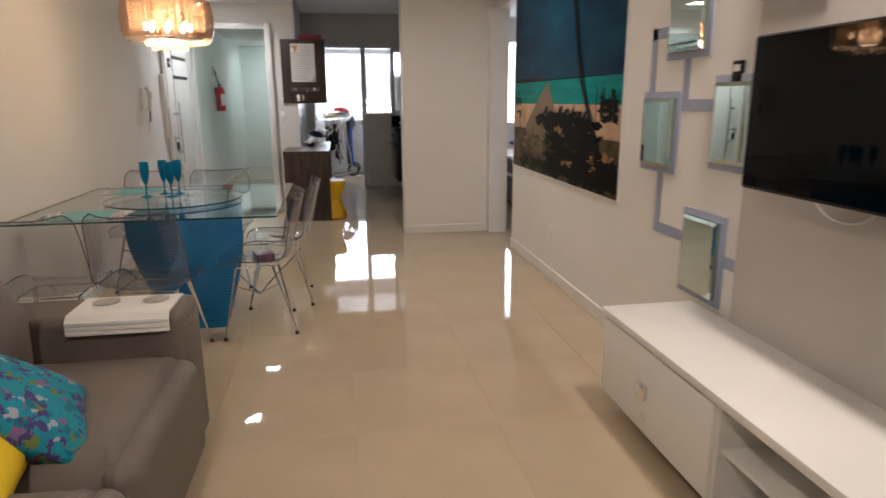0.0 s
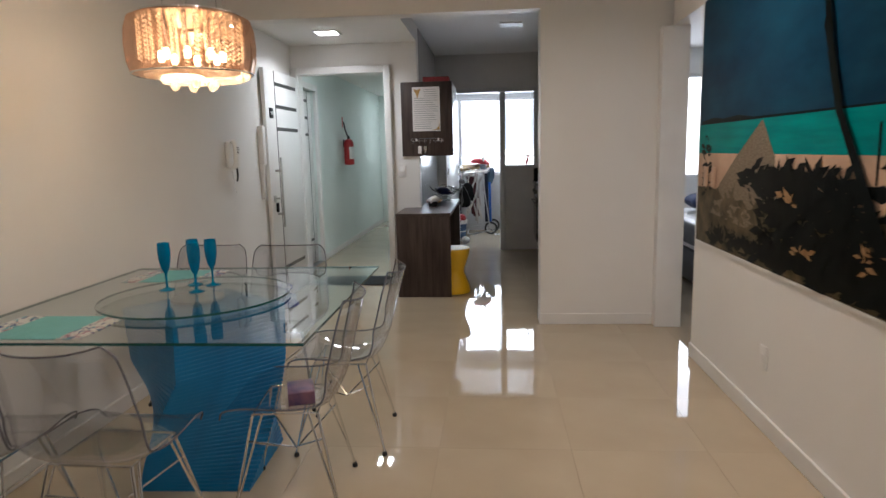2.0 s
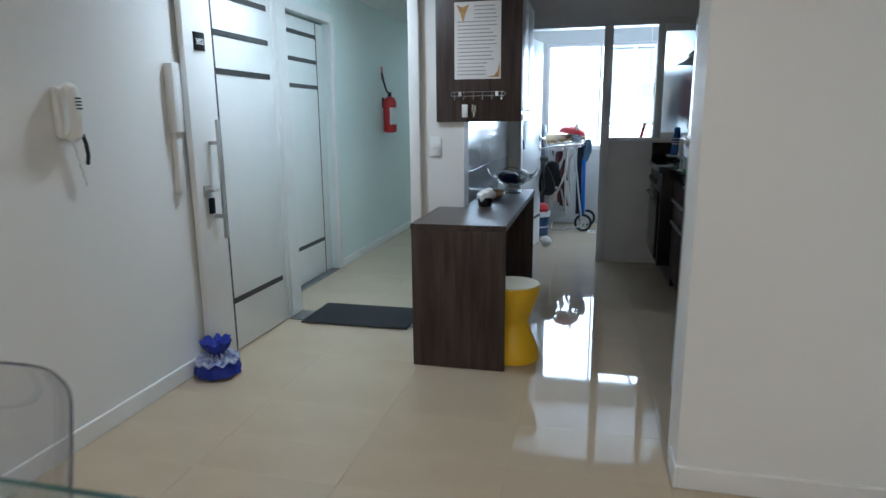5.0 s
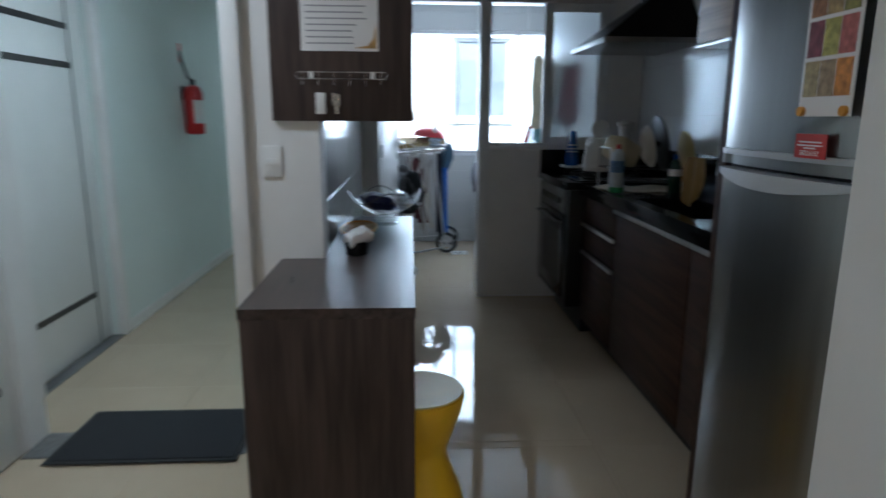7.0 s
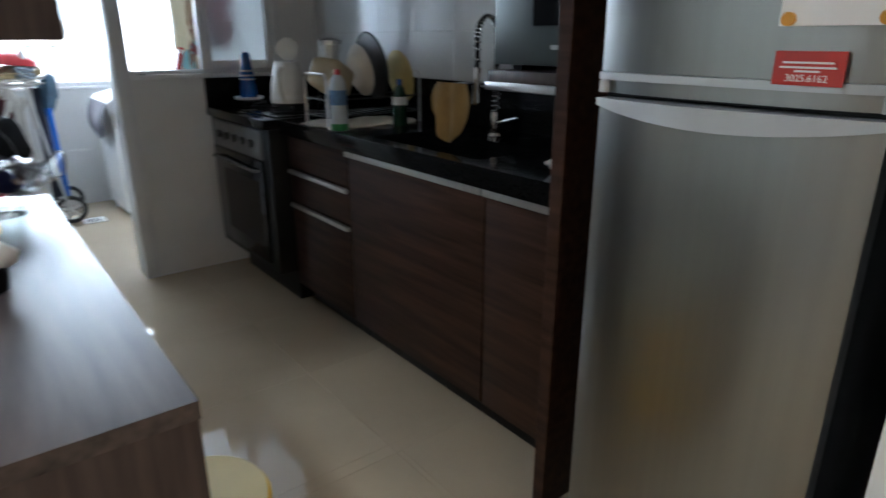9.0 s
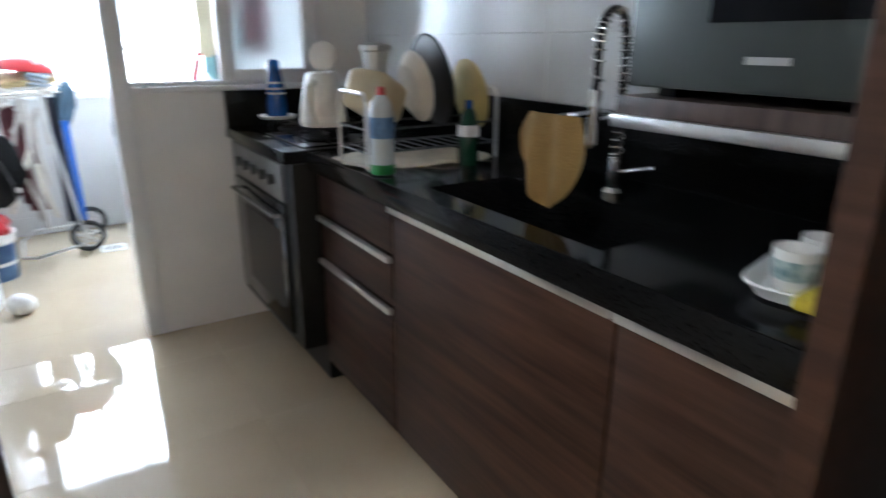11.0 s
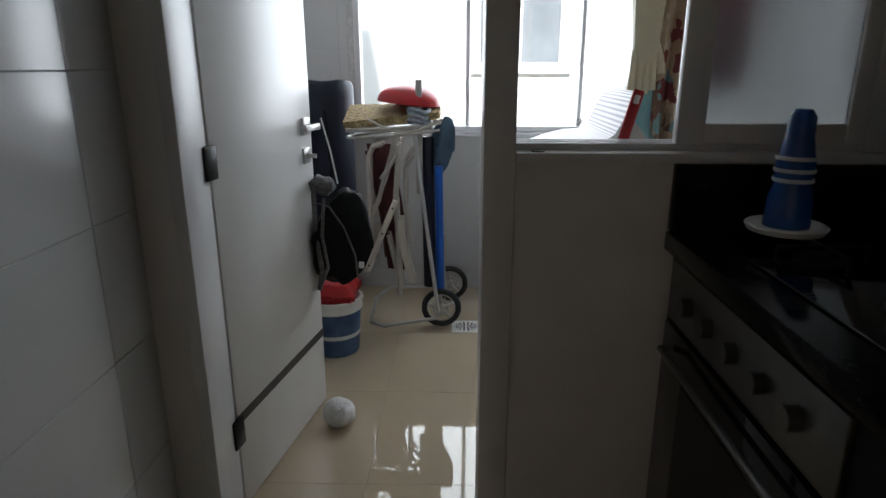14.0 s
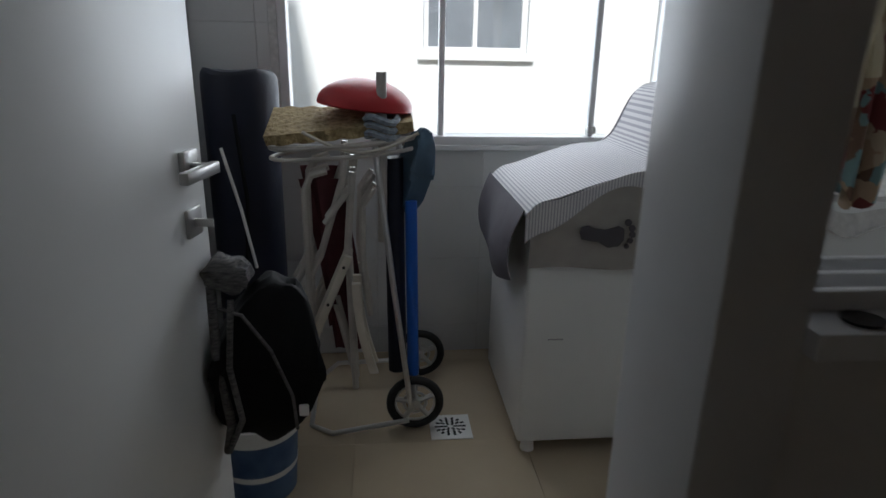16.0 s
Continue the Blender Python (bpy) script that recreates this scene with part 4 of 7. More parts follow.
part("shrub", leafy(520, 3.95, 1.00, 0.44, 0.20, 4, 0.05, 0.20, -0.0056), PM_dark, pic, "black printed palm shrub", False)
part("shrub", leafy(420, 3.62, 0.86, 0.40, 0.08, 7, 0.05, 0.20, -0.0054), PM_dark, pic, "black printed palm shrub", False)
part("shrub", leafy(120, 4.25, 1.17, 0.36, 0.05, 8, 0.05, 0.18, -0.0055), PM_dark, pic, "black printed palm shrub", False)
part("shrub", leafy(120, 4.75, 0.95, 0.42, 0.12, 9, 0.05, 0.18, -0.0053), PM_ground, pic, "", False)
part("shrub", leafy(130, 4.65, 0.82, 0.45, 0.03, 10, 0.05, 0.16, -0.0054), PM_dark, pic, "", False)
part("shrub", leafy(110, 3.33, 1.27, 0.11, 0.08, 12, 0.04, 0.11, -0.0053), PM_dark, pic, "", False)
part("shrub", leafy(50, 5.20, 1.22, 0.05, 0.18, 13, 0.04, 0.10, -0.0053), PM_dark, pic, "", False)
part("sand_patch", ngon([(3.20, 1.19), (3.28, 1.205), (3.36, 1.20), (3.43, 1.165), (3.50, 1.14), (3.47, 1.12), (3.40, 1.125), (3.34, 1.10), (3.27, 1.12), (3.20, 1.105)], 0, -0.0160, 0.0004), PM_sand, pic, "pale printed sand", False)
PM_path = pmat("printed_path", (0.22, 0.12, 0.05), (0.40, 0.25, 0.12), 12)
for cy, cz, ry, rz, n, seed in ((4.14, 1.11, 0.05, 0.02, 10, 31), (3.34, 0.985, 0.10, 0.015, 14, 32), (3.55, 0.93, 0.03, 0.05, 10, 33), (4.0, 0.90, 0.12, 0.02, 8, 34)):
    tagged(part("sand_flecks", leafy(n, cy, cz, ry, rz, seed, 0.03, 0.10, -0.0161), PM_path, pic, "", False), kind="stuff")
part("trunk", ngon([(3.42, 0.98), (3.49, 0.97), (3.673, 1.264), (3.808, 1.465), (3.905, 1.73), (3.928, 1.78), (3.918, 1.82), (3.958, 1.961), (4.012, 2.178), (3.968, 2.178), (3.922, 1.961), (3.88, 1.82), (3.862, 1.77), (3.860, 1.73), (3.760, 1.465), (3.617, 1.264)], 0, -0.0168, 0.0006), PM_dark, pic, "dark printed palm trunk", False)
for cy, seed in ((4.42, 15), (4.16, 16), (3.92, 17), (3.56, 18), (3.30, 19)):
    part("frond", leafy(46, cy, 2.11, 0.09, 0.04, seed, 0.05, 0.17, -0.0172), PM_dark, pic, "", False)
for y, z in ((3.545, 1.41), (3.47, 1.40), (3.44, 1.40), (3.36, 1.36), (3.30, 1.38), (3.24, 1.36)):
    part("pier_post", B(-0.0058, y - 0.006, 1.2, -0.0048, y + 0.006, z), PM_dark, pic, "", False)
part("pier_rail", B(-0.0059, 3.22, 1.31, -0.0049, 3.48, 1.325), PM_dark, pic, "", False)
bm = bmesh.new()
box(bm, -0.006, y0 - 0.012, z0 - 0.012, 0.004, y1 + 0.012, z0 - 0.001)
box(bm, -0.006, y0 - 0.012, z1 + 0.001, 0.004, y1 + 0.012, z1 + 0.012)
box(bm, -0.006, y0 - 0.012, z0 - 0.001, 0.004, y0 - 0.001, z1 + 0.001)
box(bm, -0.006, y1 + 0.001, z0 - 0.001, 0.004, y1 + 0.012, z1 + 0.001)
part("frame", bm, M_white, pic, "thin white frame")


def wall_plate(name, m, w, h, label, rockers, material=M_white):
    p = thing(name, m, label, "switch" if rockers else "socket")
    part("plate", B(-w / 2, -0.009, -h / 2, w / 2, 0, h / 2, bevel=0.003), material, p)
    if rockers:
        part("rocker", B(-0.018, -0.013, -0.012, 0.018, -0.008, 0.012, bevel=0.002), material, p)
    else:
        part("insert", B(-0.018, -0.0105, -0.02, 0.018, -0.008, 0.02, bevel=0.002), M_frame, p)
    return p


wall_plate("light_switch", pose(0.562, 7.66, 1.157), 0.072, 0.115, "white rocker light switch on the wall", True)
wall_plate("wall_socket", pose(XR, 4.31, 0.35, 0, 0, -90), 0.072, 0.115, "white socket plate low on the wall", False)
# white plates; their shade is put into the colour with the sand material
for y in (5.04, 5.165):
    wall_plate("light_switch", pose(2.734, y, 1.165, 0, 0, -90), 0.06, 0.115, "white switch plate toned sand for shade, set into the picture", True, PM_sand)

# hall things
ic = thing("intercom", pose(XL, 6.0, 1.36), "white wall intercom handset with coiled cord", "intercom")
part("base", B(0, -0.05, -0.10, 0.032, 0.05, 0.10, bevel=0.016, seg=4), M_white, ic)
hs = T([(0.040, 0, 0.098), (0.058, 0, 0.088), (0.066, 0, 0.055), (0.068, 0, 0.0), (0.064, 0, -0.055), (0.054, 0, -0.086), (0.038, 0, -0.096)], 0.019, 14)
bmesh.ops.scale(hs, vec=(1, 1.55, 1), verts=hs.verts)
hs = part("handset", hs, M_white, ic)
for k in range(4):
    part("speaker_slot", B(0.082, -0.014, 0.012 + 0.013 * k, 0.0865, 0.014, 0.018 + 0.013 * k), M_rubber, hs)
part("cord", T([(0.022 + 0.004 * math.sin(k * 1.9), 0.01 + 0.05 * math.sin(k / 40 * math.pi) + 0.004 * math.cos(k * 1.9), -0.09 - 0.20 * math.sin(k / 40 * math.pi)) for k in range(41)], 0.003, 6), M_white, ic, "white looped cord")
part("cord", T([(0.045, 0.042, -0.085), (0.045, 0.055, -0.12), (0.042, 0.062, -0.17), (0.036, 0.060, -0.205)], 0.0075, 8), M_rubber, ic, "dark hanging cord end")
bx = thing("door_chime", pose(XL, 6.66, 1.43), "tall narrow white wall box with cable duct", "wall box")
part("case", B(0, -0.03, -0.16, 0.05, 0.03, 0.17, bevel=0.008), M_white, bx)
part("duct", B(0, -0.02, -0.46, 0.032, 0.02, -0.16, bevel=0.004), M_frame, bx)
M_bag = mat("royal_blue_cloth", (0.015, 0.03, 0.30), 0.7, vary=0.3, scale=20, bump=0.4, bump_scale=90)
M_bagw = mat("blue_white_printed_cloth", (0.04, 0.07, 0.32), 0.7, vary=0.1, scale=40, second=(0.55, 0.58, 0.65), bump=0.3)
bag = thing("door_stop_bag", pose(-0.40, 6.67, 0), "royal blue gathered cloth bag stopping the open door", "door stop")
bm = L([(0.085, 0), (0.115, 0.015), (0.11, 0.05), (0.06, 0.10), (0.03, 0.125)], seg=36)
for v in bm.verts:
    a = math.atan2(v.co.y, v.co.x)
    v.co.x *= 1 + 0.08 * math.sin(a * 9)
    v.co.y *= 1 + 0.08 * math.sin(a * 9)
part("body", bm, M_bag, bag)
bm = L([(0.028, 0.12), (0.06, 0.145), (0.075, 0.185), (0.05, 0.20), (0.02, 0.18)], seg=36)
for v in bm.verts:
    a = math.atan2(v.co.y, v.co.x)
    k = 1 + 0.16 * math.sin(a * 7)
    v.co.x, v.co.y, v.co.z = v.co.x * k, v.co.y * k, v.co.z + 0.012 * math.sin(a * 7)
part("gathered_top", bm, M_bag, bag)
bm = L([(0.034, 0.118), (0.09, 0.105), (0.115, 0.085), (0.10, 0.08), (0.036, 0.106)], seg=40)
for v in bm.verts:
    a = math.atan2(v.co.y, v.co.x)
    v.co.z += 0.012 * math.sin(a * 10)
part("frill", bm, M_bagw, bag, "blue and white printed frill")
dmat = thing("doormat", pose(0, 0, 0.006), "black rubber doormat across the front door threshold", "doormat")
part("pad", B(-0.325, 7.555, 0, 0.37, 7.955, 0.010, bevel=0.002), M_mat, dmat)
bm = B(-0.345, 7.535, 0, 0.39, 7.553, 0.008, bevel=0.003)
box(bm, -0.345, 7.957, 0, 0.39, 7.975, 0.008, 0.003)
box(bm, -0.345, 7.553, 0, -0.327, 7.957, 0.008, 0.003)
box(bm, 0.372, 7.553, 0, 0.39, 7.957, 0.008, 0.003)
part("border", bm, M_rubber, dmat, "flat black rubber border")

ex = thing("fire_extinguisher", pose(-0.69, 10.38, 1.18) @ Matrix.Diagonal((0.88, 0.88, 0.88, 1)), "red fire extinguisher hung on the corridor wall", "fire extinguisher")
M_red = mat("red_enamel", (0.45, 0.02, 0.02), 0.3, vary=0.08)
part("cylinder", L([(0.03, 0.0), (0.075, 0.01), (0.08, 0.03), (0.08, 0.36), (0.06, 0.41), (0.025, 0.43)], seg=28, at=(0.09, 0, 0)), M_red, ex)
part("label", grid(lambda u, v: (0.09 + 0.0815 * math.cos(-1.3 + 1.5 * u), 0.0815 * math.sin(-1.3 + 1.5 * u), 0.10 + 0.20 * v), 12, 1), M_white, ex, "white instruction label")
part("valve", B(0.07, -0.02, 0.43, 0.11, 0.02, 0.48, bevel=0.005), M_black, ex)
part("hose", T([(0.09, -0.03, 0.46), (0.09, -0.12, 0.50), (0.08, -0.17, 0.58), (0.06, -0.18, 0.70)], 0.012, 8), M_rubber, ex, "black hose")
part("bracket", B(0.0, -0.02, 0.30, 0.015, 0.02, 0.42), M_black, ex)
part("sign", B(0.0, -0.04, 0.62, 0.004, 0.03, 0.78), M_red, ex, "small red sign")


# ---- kitchen ----
bar = thing("bar_counter", pose(0, 0, 0), "dark wood laminate breakfast bar with full-height end panels", "counter")
part("worktop", ngon([(0.58, 7.01), (1.085, 7.01), (1.085, 8.69), (0.737, 8.69), (0.737, 7.657), (0.58, 7.657)], 2, 0.755, 0.032), M_woodtop, bar)
part("end_panel", B(0.583, 7.013, 0, 1.082, 7.048, 0.755, bevel=0.002), M_wood, bar)
part("end_panel", B(0.74, 8.655, 0, 1.08, 8.688, 0.755, bevel=0.002), M_wood, bar)
part("back_panel", B(0.74, 7.66, 0.10, 0.762, 8.655, 0.755), M_wood, bar)

upc = thing("wall_cabinet", pose(0, 0, 0), "dark wood wall cabinet with white doors hanging above the bar", "cabinet")
part("end_panel", B(0.574, 7.64, 1.305, 1.083, 7.658, 2.03, bevel=0.0015), M_wood, upc)
part("body", B(0.74, 7.66, 1.315, 1.062, 8.375, 2.03, bevel=0.002), M_wood, upc)
for a, b in ((7.662, 8.015), (8.018, 8.375)):
    dr = part("door", B(1.063, a, 1.372, 1.083, b, 2.028, bevel=0.002), M_white, upc, "white lacquered door")
    part("handle", B(1.063, a, 1.308, 1.090, b, 1.345, bevel=0.003), M_handle, dr, "aluminium grip profile")
    part("recess", B(1.063, a, 1.346, 1.068, b, 1.371), M_black, dr)
M_paper = mat("printed_paper", (0.82, 0.80, 0.78), 0.6, vary=0.02, scale=6)
M_ink = mat("grey_ink", (0.36, 0.35, 0.36), 0.6, vary=0.1)
M_gold = mat("ochre_ornament", (0.50, 0.30, 0.10), 0.5, vary=0.3, scale=40)
poster = thing("poem_sheet", pose(0.825, 7.6395, 1.765), "white sheet with a printed poem and gold ornaments", "poster")
part("paper", B(-0.137, -0.003, -0.215, 0.137, 0, 0.215), M_paper, poster, "", False)
rnd = random.Random(5)
for k in range(19):
    w = rnd.uniform(0.07, 0.118)
    x0 = -0.125 if k > 3 else -0.02
    part("text_line", B(max(x0, -0.118), -0.0042, 0.19 - 0.021 * k - 0.0028, w * (1 if k < 15 else 0.6), -0.0028, 0.19 - 0.021 * k + 0.0022), M_ink, poster, "", False)
part("ornament", ngon([(-0.125, 0.20), (-0.09, 0.185), (-0.05, 0.20), (-0.07, 0.15), (-0.085, 0.10), (-0.10, 0.15)], 1, -0.0045, 0.0015), M_gold, poster, "gold ornament", False)
part("ornament", ngon([(0.05, -0.205), (0.13, -0.205), (0.13, -0.12), (0.12, -0.17), (0.10, -0.195)], 1, -0.0045, 0.0015), M_gold, poster, "gold ornament", False)
hk = thing("key_rack", pose(0.83, 7.64, 1.465), "chrome wire key rack with hanging keys", "key rack")
part("rail", T([(-0.155, -0.012, 0.012), (0.155, -0.012, 0.012), (0.163, -0.012, 0.0), (0.155, -0.012, -0.012), (-0.155, -0.012, -0.012), (-0.163, -0.012, 0.0)], 0.002, 6, True), M_chrome, hk)
for k in range(6):
    x = -0.14 + 0.056 * k
    part("hook", T([(x, -0.013, 0.014), (x, -0.013, -0.022), (x, -0.022, -0.034), (x, -0.03, -0.026)], 0.0017, 6), M_chrome, hk)
for x in (-0.11, 0.11):
    part("mount", B(x - 0.008, -0.014, -0.012, x + 0.008, 0, 0.014, bevel=0.002), M_white, hk)
part("key_tag", B(-0.095, -0.024, -0.135, -0.06, -0.019, -0.06, bevel=0.003), M_frame, hk, "white key tag")
for x, z in ((-0.03, -0.06), (-0.015, -0.065), (-0.022, -0.09)):
    part("key", B(x - 0.006, -0.024, z - 0.045, x + 0.006, -0.021, z, bevel=0.002), M_chrome, hk)
M_redbox = mat("red_printed_card", (0.30, 0.03, 0.04), 0.5, vary=0.4, scale=20)
single("box", B(0.79, 7.72, 2.031, 1.05, 8.0, 2.085, bevel=0.003), M_redbox, "flat red printed box lying on the wall cabinet", "box")

stool = thing("stool", pose(1.10, 7.235, 0), "yellow plastic hourglass stool under the bar", "stool")
bm = L([(0.135, 0.0), (0.148, 0.006), (0.150, 0.02), (0.140, 0.07), (0.112, 0.14), (0.094, 0.19), (0.090, 0.215), (0.094, 0.24), (0.112, 0.29), (0.138, 0.36), (0.149, 0.41), (0.150, 0.425), (0.145, 0.43)], seg=48)
part("body", bm, M_yellow, stool)
part("seat", L([(0.144, 0.4305), (0.143, 0.436), (0.125, 0.4345), (0.02, 0.433)], seg=48), M_yellowtop, stool, "pale yellow seat top")

# things on the bar
nap = thing("napkin_holder", pose(0.86, 7.72, 0.787, 0, 0, 25), "small black holder with crumpled white napkins", "napkin holder")
part("holder", L([(0.035, 0), (0.042, 0.005), (0.045, 0.04), (0.04, 0.055)], seg=20), M_black, nap)
bm = puff(0.055, 0.04, 0.035, 5, 0.4, 8, 0.012)
bmesh.ops.transform(bm, matrix=pose(0.008, 0, 0.068, 12, -25, 0), verts=bm.verts)
part("napkin", bm, M_paper, nap, "crumpled white paper napkin")
M_cutglass = glass("cut_glass", (0.93, 0.96, 0.95), clear=0.88, rough=0.02)
bowl = thing("glass_bowl", pose(0.945, 8.44, 0.787), "wavy clear glass bowl on a glass foot with packets in it", "bowl")
bm = L([(0.060, 0), (0.062, 0.006), (0.052, 0.016), (0.056, 0.030), (0.048, 0.048)], seg=72)
for v in bm.verts:
    k = 1 + 0.035 * math.sin(18 * math.atan2(v.co.y, v.co.x))
    v.co.x, v.co.y = v.co.x * k, v.co.y * k
part("foot", bm, M_cutglass, bowl, "ribbed clear glass foot")


def wavy(u, v):
    r = 0.02 + 0.165 * u
    a = v * 2 * math.pi
    return (r * math.cos(a), r * math.sin(a), 0.048 + 0.10 * u ** 1.7 + 0.028 * u ** 3 * math.sin(4 * a + 0.8))


part("dish", grid(wavy, 10, 56), M_glass, bowl)
part("rim", T([wavy(1, k / 64) for k in range(64)], 0.0028, 6, True), M_acryledge, bowl)
M_plastic = glass("clear_film", (0.9, 0.9, 0.92), clear=0.75, rough=0.15)
M_navy = mat("navy_packaging", (0.012, 0.018, 0.09), 0.28, vary=0.3, scale=12, bump=0.3, bump_scale=20)
bm = puff(0.085, 0.055, 0.04, 11, 0.4, 8, 0.012)
single("snack_packet", bm, M_navy, "crumpled navy blue packet lying in the glass bowl", "packet", at=pose(0.91, 8.44, 0.905, 8, 12, 20))
bm = puff(0.07, 0.06, 0.04, 17, 0.4, 8, 0.02)
single("plastic_bag", bm, M_plastic, "crumpled clear plastic bag in the glass bowl", "bag", at=pose(1.0, 8.47, 0.905, 0, -10, 60))
M_bread = mat("pizza_print", (0.42, 0.22, 0.06), 0.6, vary=0.1, scale=26, second=(0.66, 0.52, 0.28), bump=0.4)
M_orange = mat("orange_rim", (0.62, 0.28, 0.02), 0.4, vary=0.1)
pl = thing("wicker_tray", pose(0.83, 8.20, 0.787), "oval woven tray with orange rim lying on the bar", "tray")
bm = L([(0.03, 0.004), (0.11, 0.006), (0.135, 0.022), (0.13, 0.024), (0.105, 0.012), (0.02, 0.010)], seg=40)
bmesh.ops.scale(bm, vec=(0.62, 1.35, 1), verts=bm.verts)
part("base", bm, M_bread, pl)
bm = T([(0.134 * 0.62 * math.cos(k * math.pi / 24), 0.134 * 1.35 * math.sin(k * math.pi / 24), 0.024) for k in range(48)], 0.006, 6, True)
part("rim", bm, M_orange, pl)
single("drinking_glass", L([(0.026, 0), (0.028, 0.004), (0.032, 0.075), (0.030, 0.075), (0.026, 0.007)], seg=24), M_glass, "small clear drinking glass standing on the bar", "glass", at=pose(0.80, 8.50, 0.787))

# base cabinets
ZT = 0.94


def base_unit(name, y0, y1, label, drawers):
    u = thing(name, pose(0, 0, 0), label, "cabinet")
    part("body", B(2.145, y0 + 0.001, 0.10, 2.73, y1 - 0.001, ZT - (0.042 if y0 != 7.53 else 0.215)), M_wood, u)
    part("plinth", B(2.20, y0 + 0.001, 0.0, 2.73, y1 - 0.001, 0.10), M_black, u)
    if drawers:
        for a, b, grip in ((0.715, ZT - 0.045, False), (0.548, 0.709, True), (0.105, 0.542, True)):
            d = part("drawer_front", B(2.125, y0 + 0.003, a, 2.145, y1 - 0.003, b, bevel=0.002), M_woodcab, u, "brown wood drawer front")
            if grip:
                part("handle", B(2.108, y0 + 0.005, b - 0.022, 2.126, y1 - 0.005, b - 0.002, bevel=0.004), M_handle, d, "long satin aluminium grip")
    else:
        d = part("door", B(2.125, y0 + 0.003, 0.105, 2.145, y1 - 0.003, 0.868, bevel=0.002), M_woodcab, u, "brown wood door")
        part("handle", B(2.106, y0 + 0.003, 0.848, 2.126, y1 - 0.003, 0.872, bevel=0.004), M_handle, d, "long satin aluminium grip")
    return u


base_unit("base_cabinet", 8.385, 8.955, "dark brown wood drawer cabinet with aluminium grips", True)
base_unit("base_cabinet", 7.53, 8.383, "dark brown wood sink cabinet with aluminium grip", False)
base_unit("base_cabinet", 7.165, 7.528, "narrow dark brown wood cabinet beside the fridge panel", False)
wt = thing("worktop", pose(0, 0, 0), "black granite worktop with upstand and set-in sink", "worktop")
for b in ((2.095, 8.25, 2.733, 8.955), (2.095, 7.165, 2.733, 7.62), (2.095, 7.62, 2.17, 8.25), (2.46, 7.62, 2.733, 8.25)):
    part("slab", B(b[0], b[1], ZT - 0.04, b[2], b[3], ZT), M_granite, wt)
part("front_edge", B(2.085, 7.165, ZT - 0.062, 2.0945, 8.955, ZT + 0.004, bevel=0.003), M_granite, wt)
part("upstand", B(2.713, 7.165, ZT, 2.733, 9.755, 1.125, bevel=0.002), M_granite, wt)
part("upstand", B(2.02, 9.757, ZT, 2.712, 9.789, 1.10, bevel=0.002), M_granite, wt)
bm = bmesh.new()
box(bm, 2.17, 7.62, ZT - 0.20, 2.46, 8.25, ZT - 0.19)
for b in ((2.17, 7.62, 2.175, 8.25), (2.455, 7.62, 2.46, 8.25), (2.175, 7.62, 2.455, 7.625), (2.175, 8.245, 2.455, 8.25)):
    box(bm, b[0], b[1], ZT - 0.19, b[2], b[3], ZT - 0.002)
part("sink", bm, M_granite, wt, "black granite sink basin")

stove = thing("stove_unit", pose(0, 0, 0), "black built-in oven unit with steel knob panel and gas hob", "stove")
part("body", B(2.03, 8.958, 0.17, 2.712, 9.755, ZT - 0.042, bevel=0.003), M_black, stove)
part("plinth", B(2.14, 8.98, 0, 2.70, 9.69, 0.17), M_black, stove)
part("hob_slab", B(2.005, 8.957, ZT - 0.04, 2.712, 9.756, ZT + 0.005, bevel=0.004), M_granite, stove)
M_stsatin = mat("dull_steel", (0.15, 0.15, 0.147), 0.38, metal=1.0, vary=0.1, scale=10)
kp = part("knob_panel", B(2.018, 9.04, 0.745, 2.03, 9.72, 0.885, bevel=0.002), M_stsatin, stove, "steel control panel")
for k in range(5):
    part("knob", T([(2.018, 9.15 + 0.11 * k, 0.815), (1.995, 9.15 + 0.11 * k, 0.815)], 0.021, 16), M_stsatin, kp, "round steel knob")
od = part("oven_door", B(2.014, 9.04, 0.21, 2.03, 9.72, 0.735, bevel=0.003), M_darkgl, stove, "dark glass oven door")
part("window", B(2.0125, 9.09, 0.29, 2.0145, 9.58, 0.63), M_screen, od)
part("handle", T([(2.012, 9.07, 0.69), (1.985, 9.07, 0.69), (1.985, 9.65, 0.69), (2.012, 9.65, 0.69)], 0.008, 10), M_stsatin, od, "bar handle")
hob = part("hob_glass", B(2.09, 9.0, ZT + 0.005, 2.62, 9.66, ZT + 0.012, bevel=0.003), M_darkgl, stove)
for x, y in ((2.22, 9.15), (2.22, 9.49), (2.48, 9.15), (2.48, 9.49)):
    bur = part("burner", L([(0.05, ZT + 0.012), (0.05, ZT + 0.02), (0.035, ZT + 0.026), (0.03, ZT + 0.034), (0.005, ZT + 0.036)], seg=24, at=(x, y, 0)), M_black, stove)
    g = bmesh.new()
    box(g, x - 0.09, y - 0.004, ZT + 0.036, x + 0.09, y + 0.004, ZT + 0.046)
    box(g, x - 0.004, y - 0.09, ZT + 0.036, x + 0.004, y + 0.09, ZT + 0.046)
    for sx, sy in ((1, 0), (-1, 0), (0, 1), (0, -1)):
        box(g, x + sx * 0.086 - 0.004, y + sy * 0.086 - 0.004, ZT + 0.012, x + sx * 0.086 + 0.004, y + sy * 0.086 + 0.004, ZT + 0.037)
    part("pan_support", g, M_black, bur)
hood = thing("cooker_hood", pose(0, 0, 0), "black cooker hood with steel front edge on the wall", "cooker hood")
bm = bmesh.new()
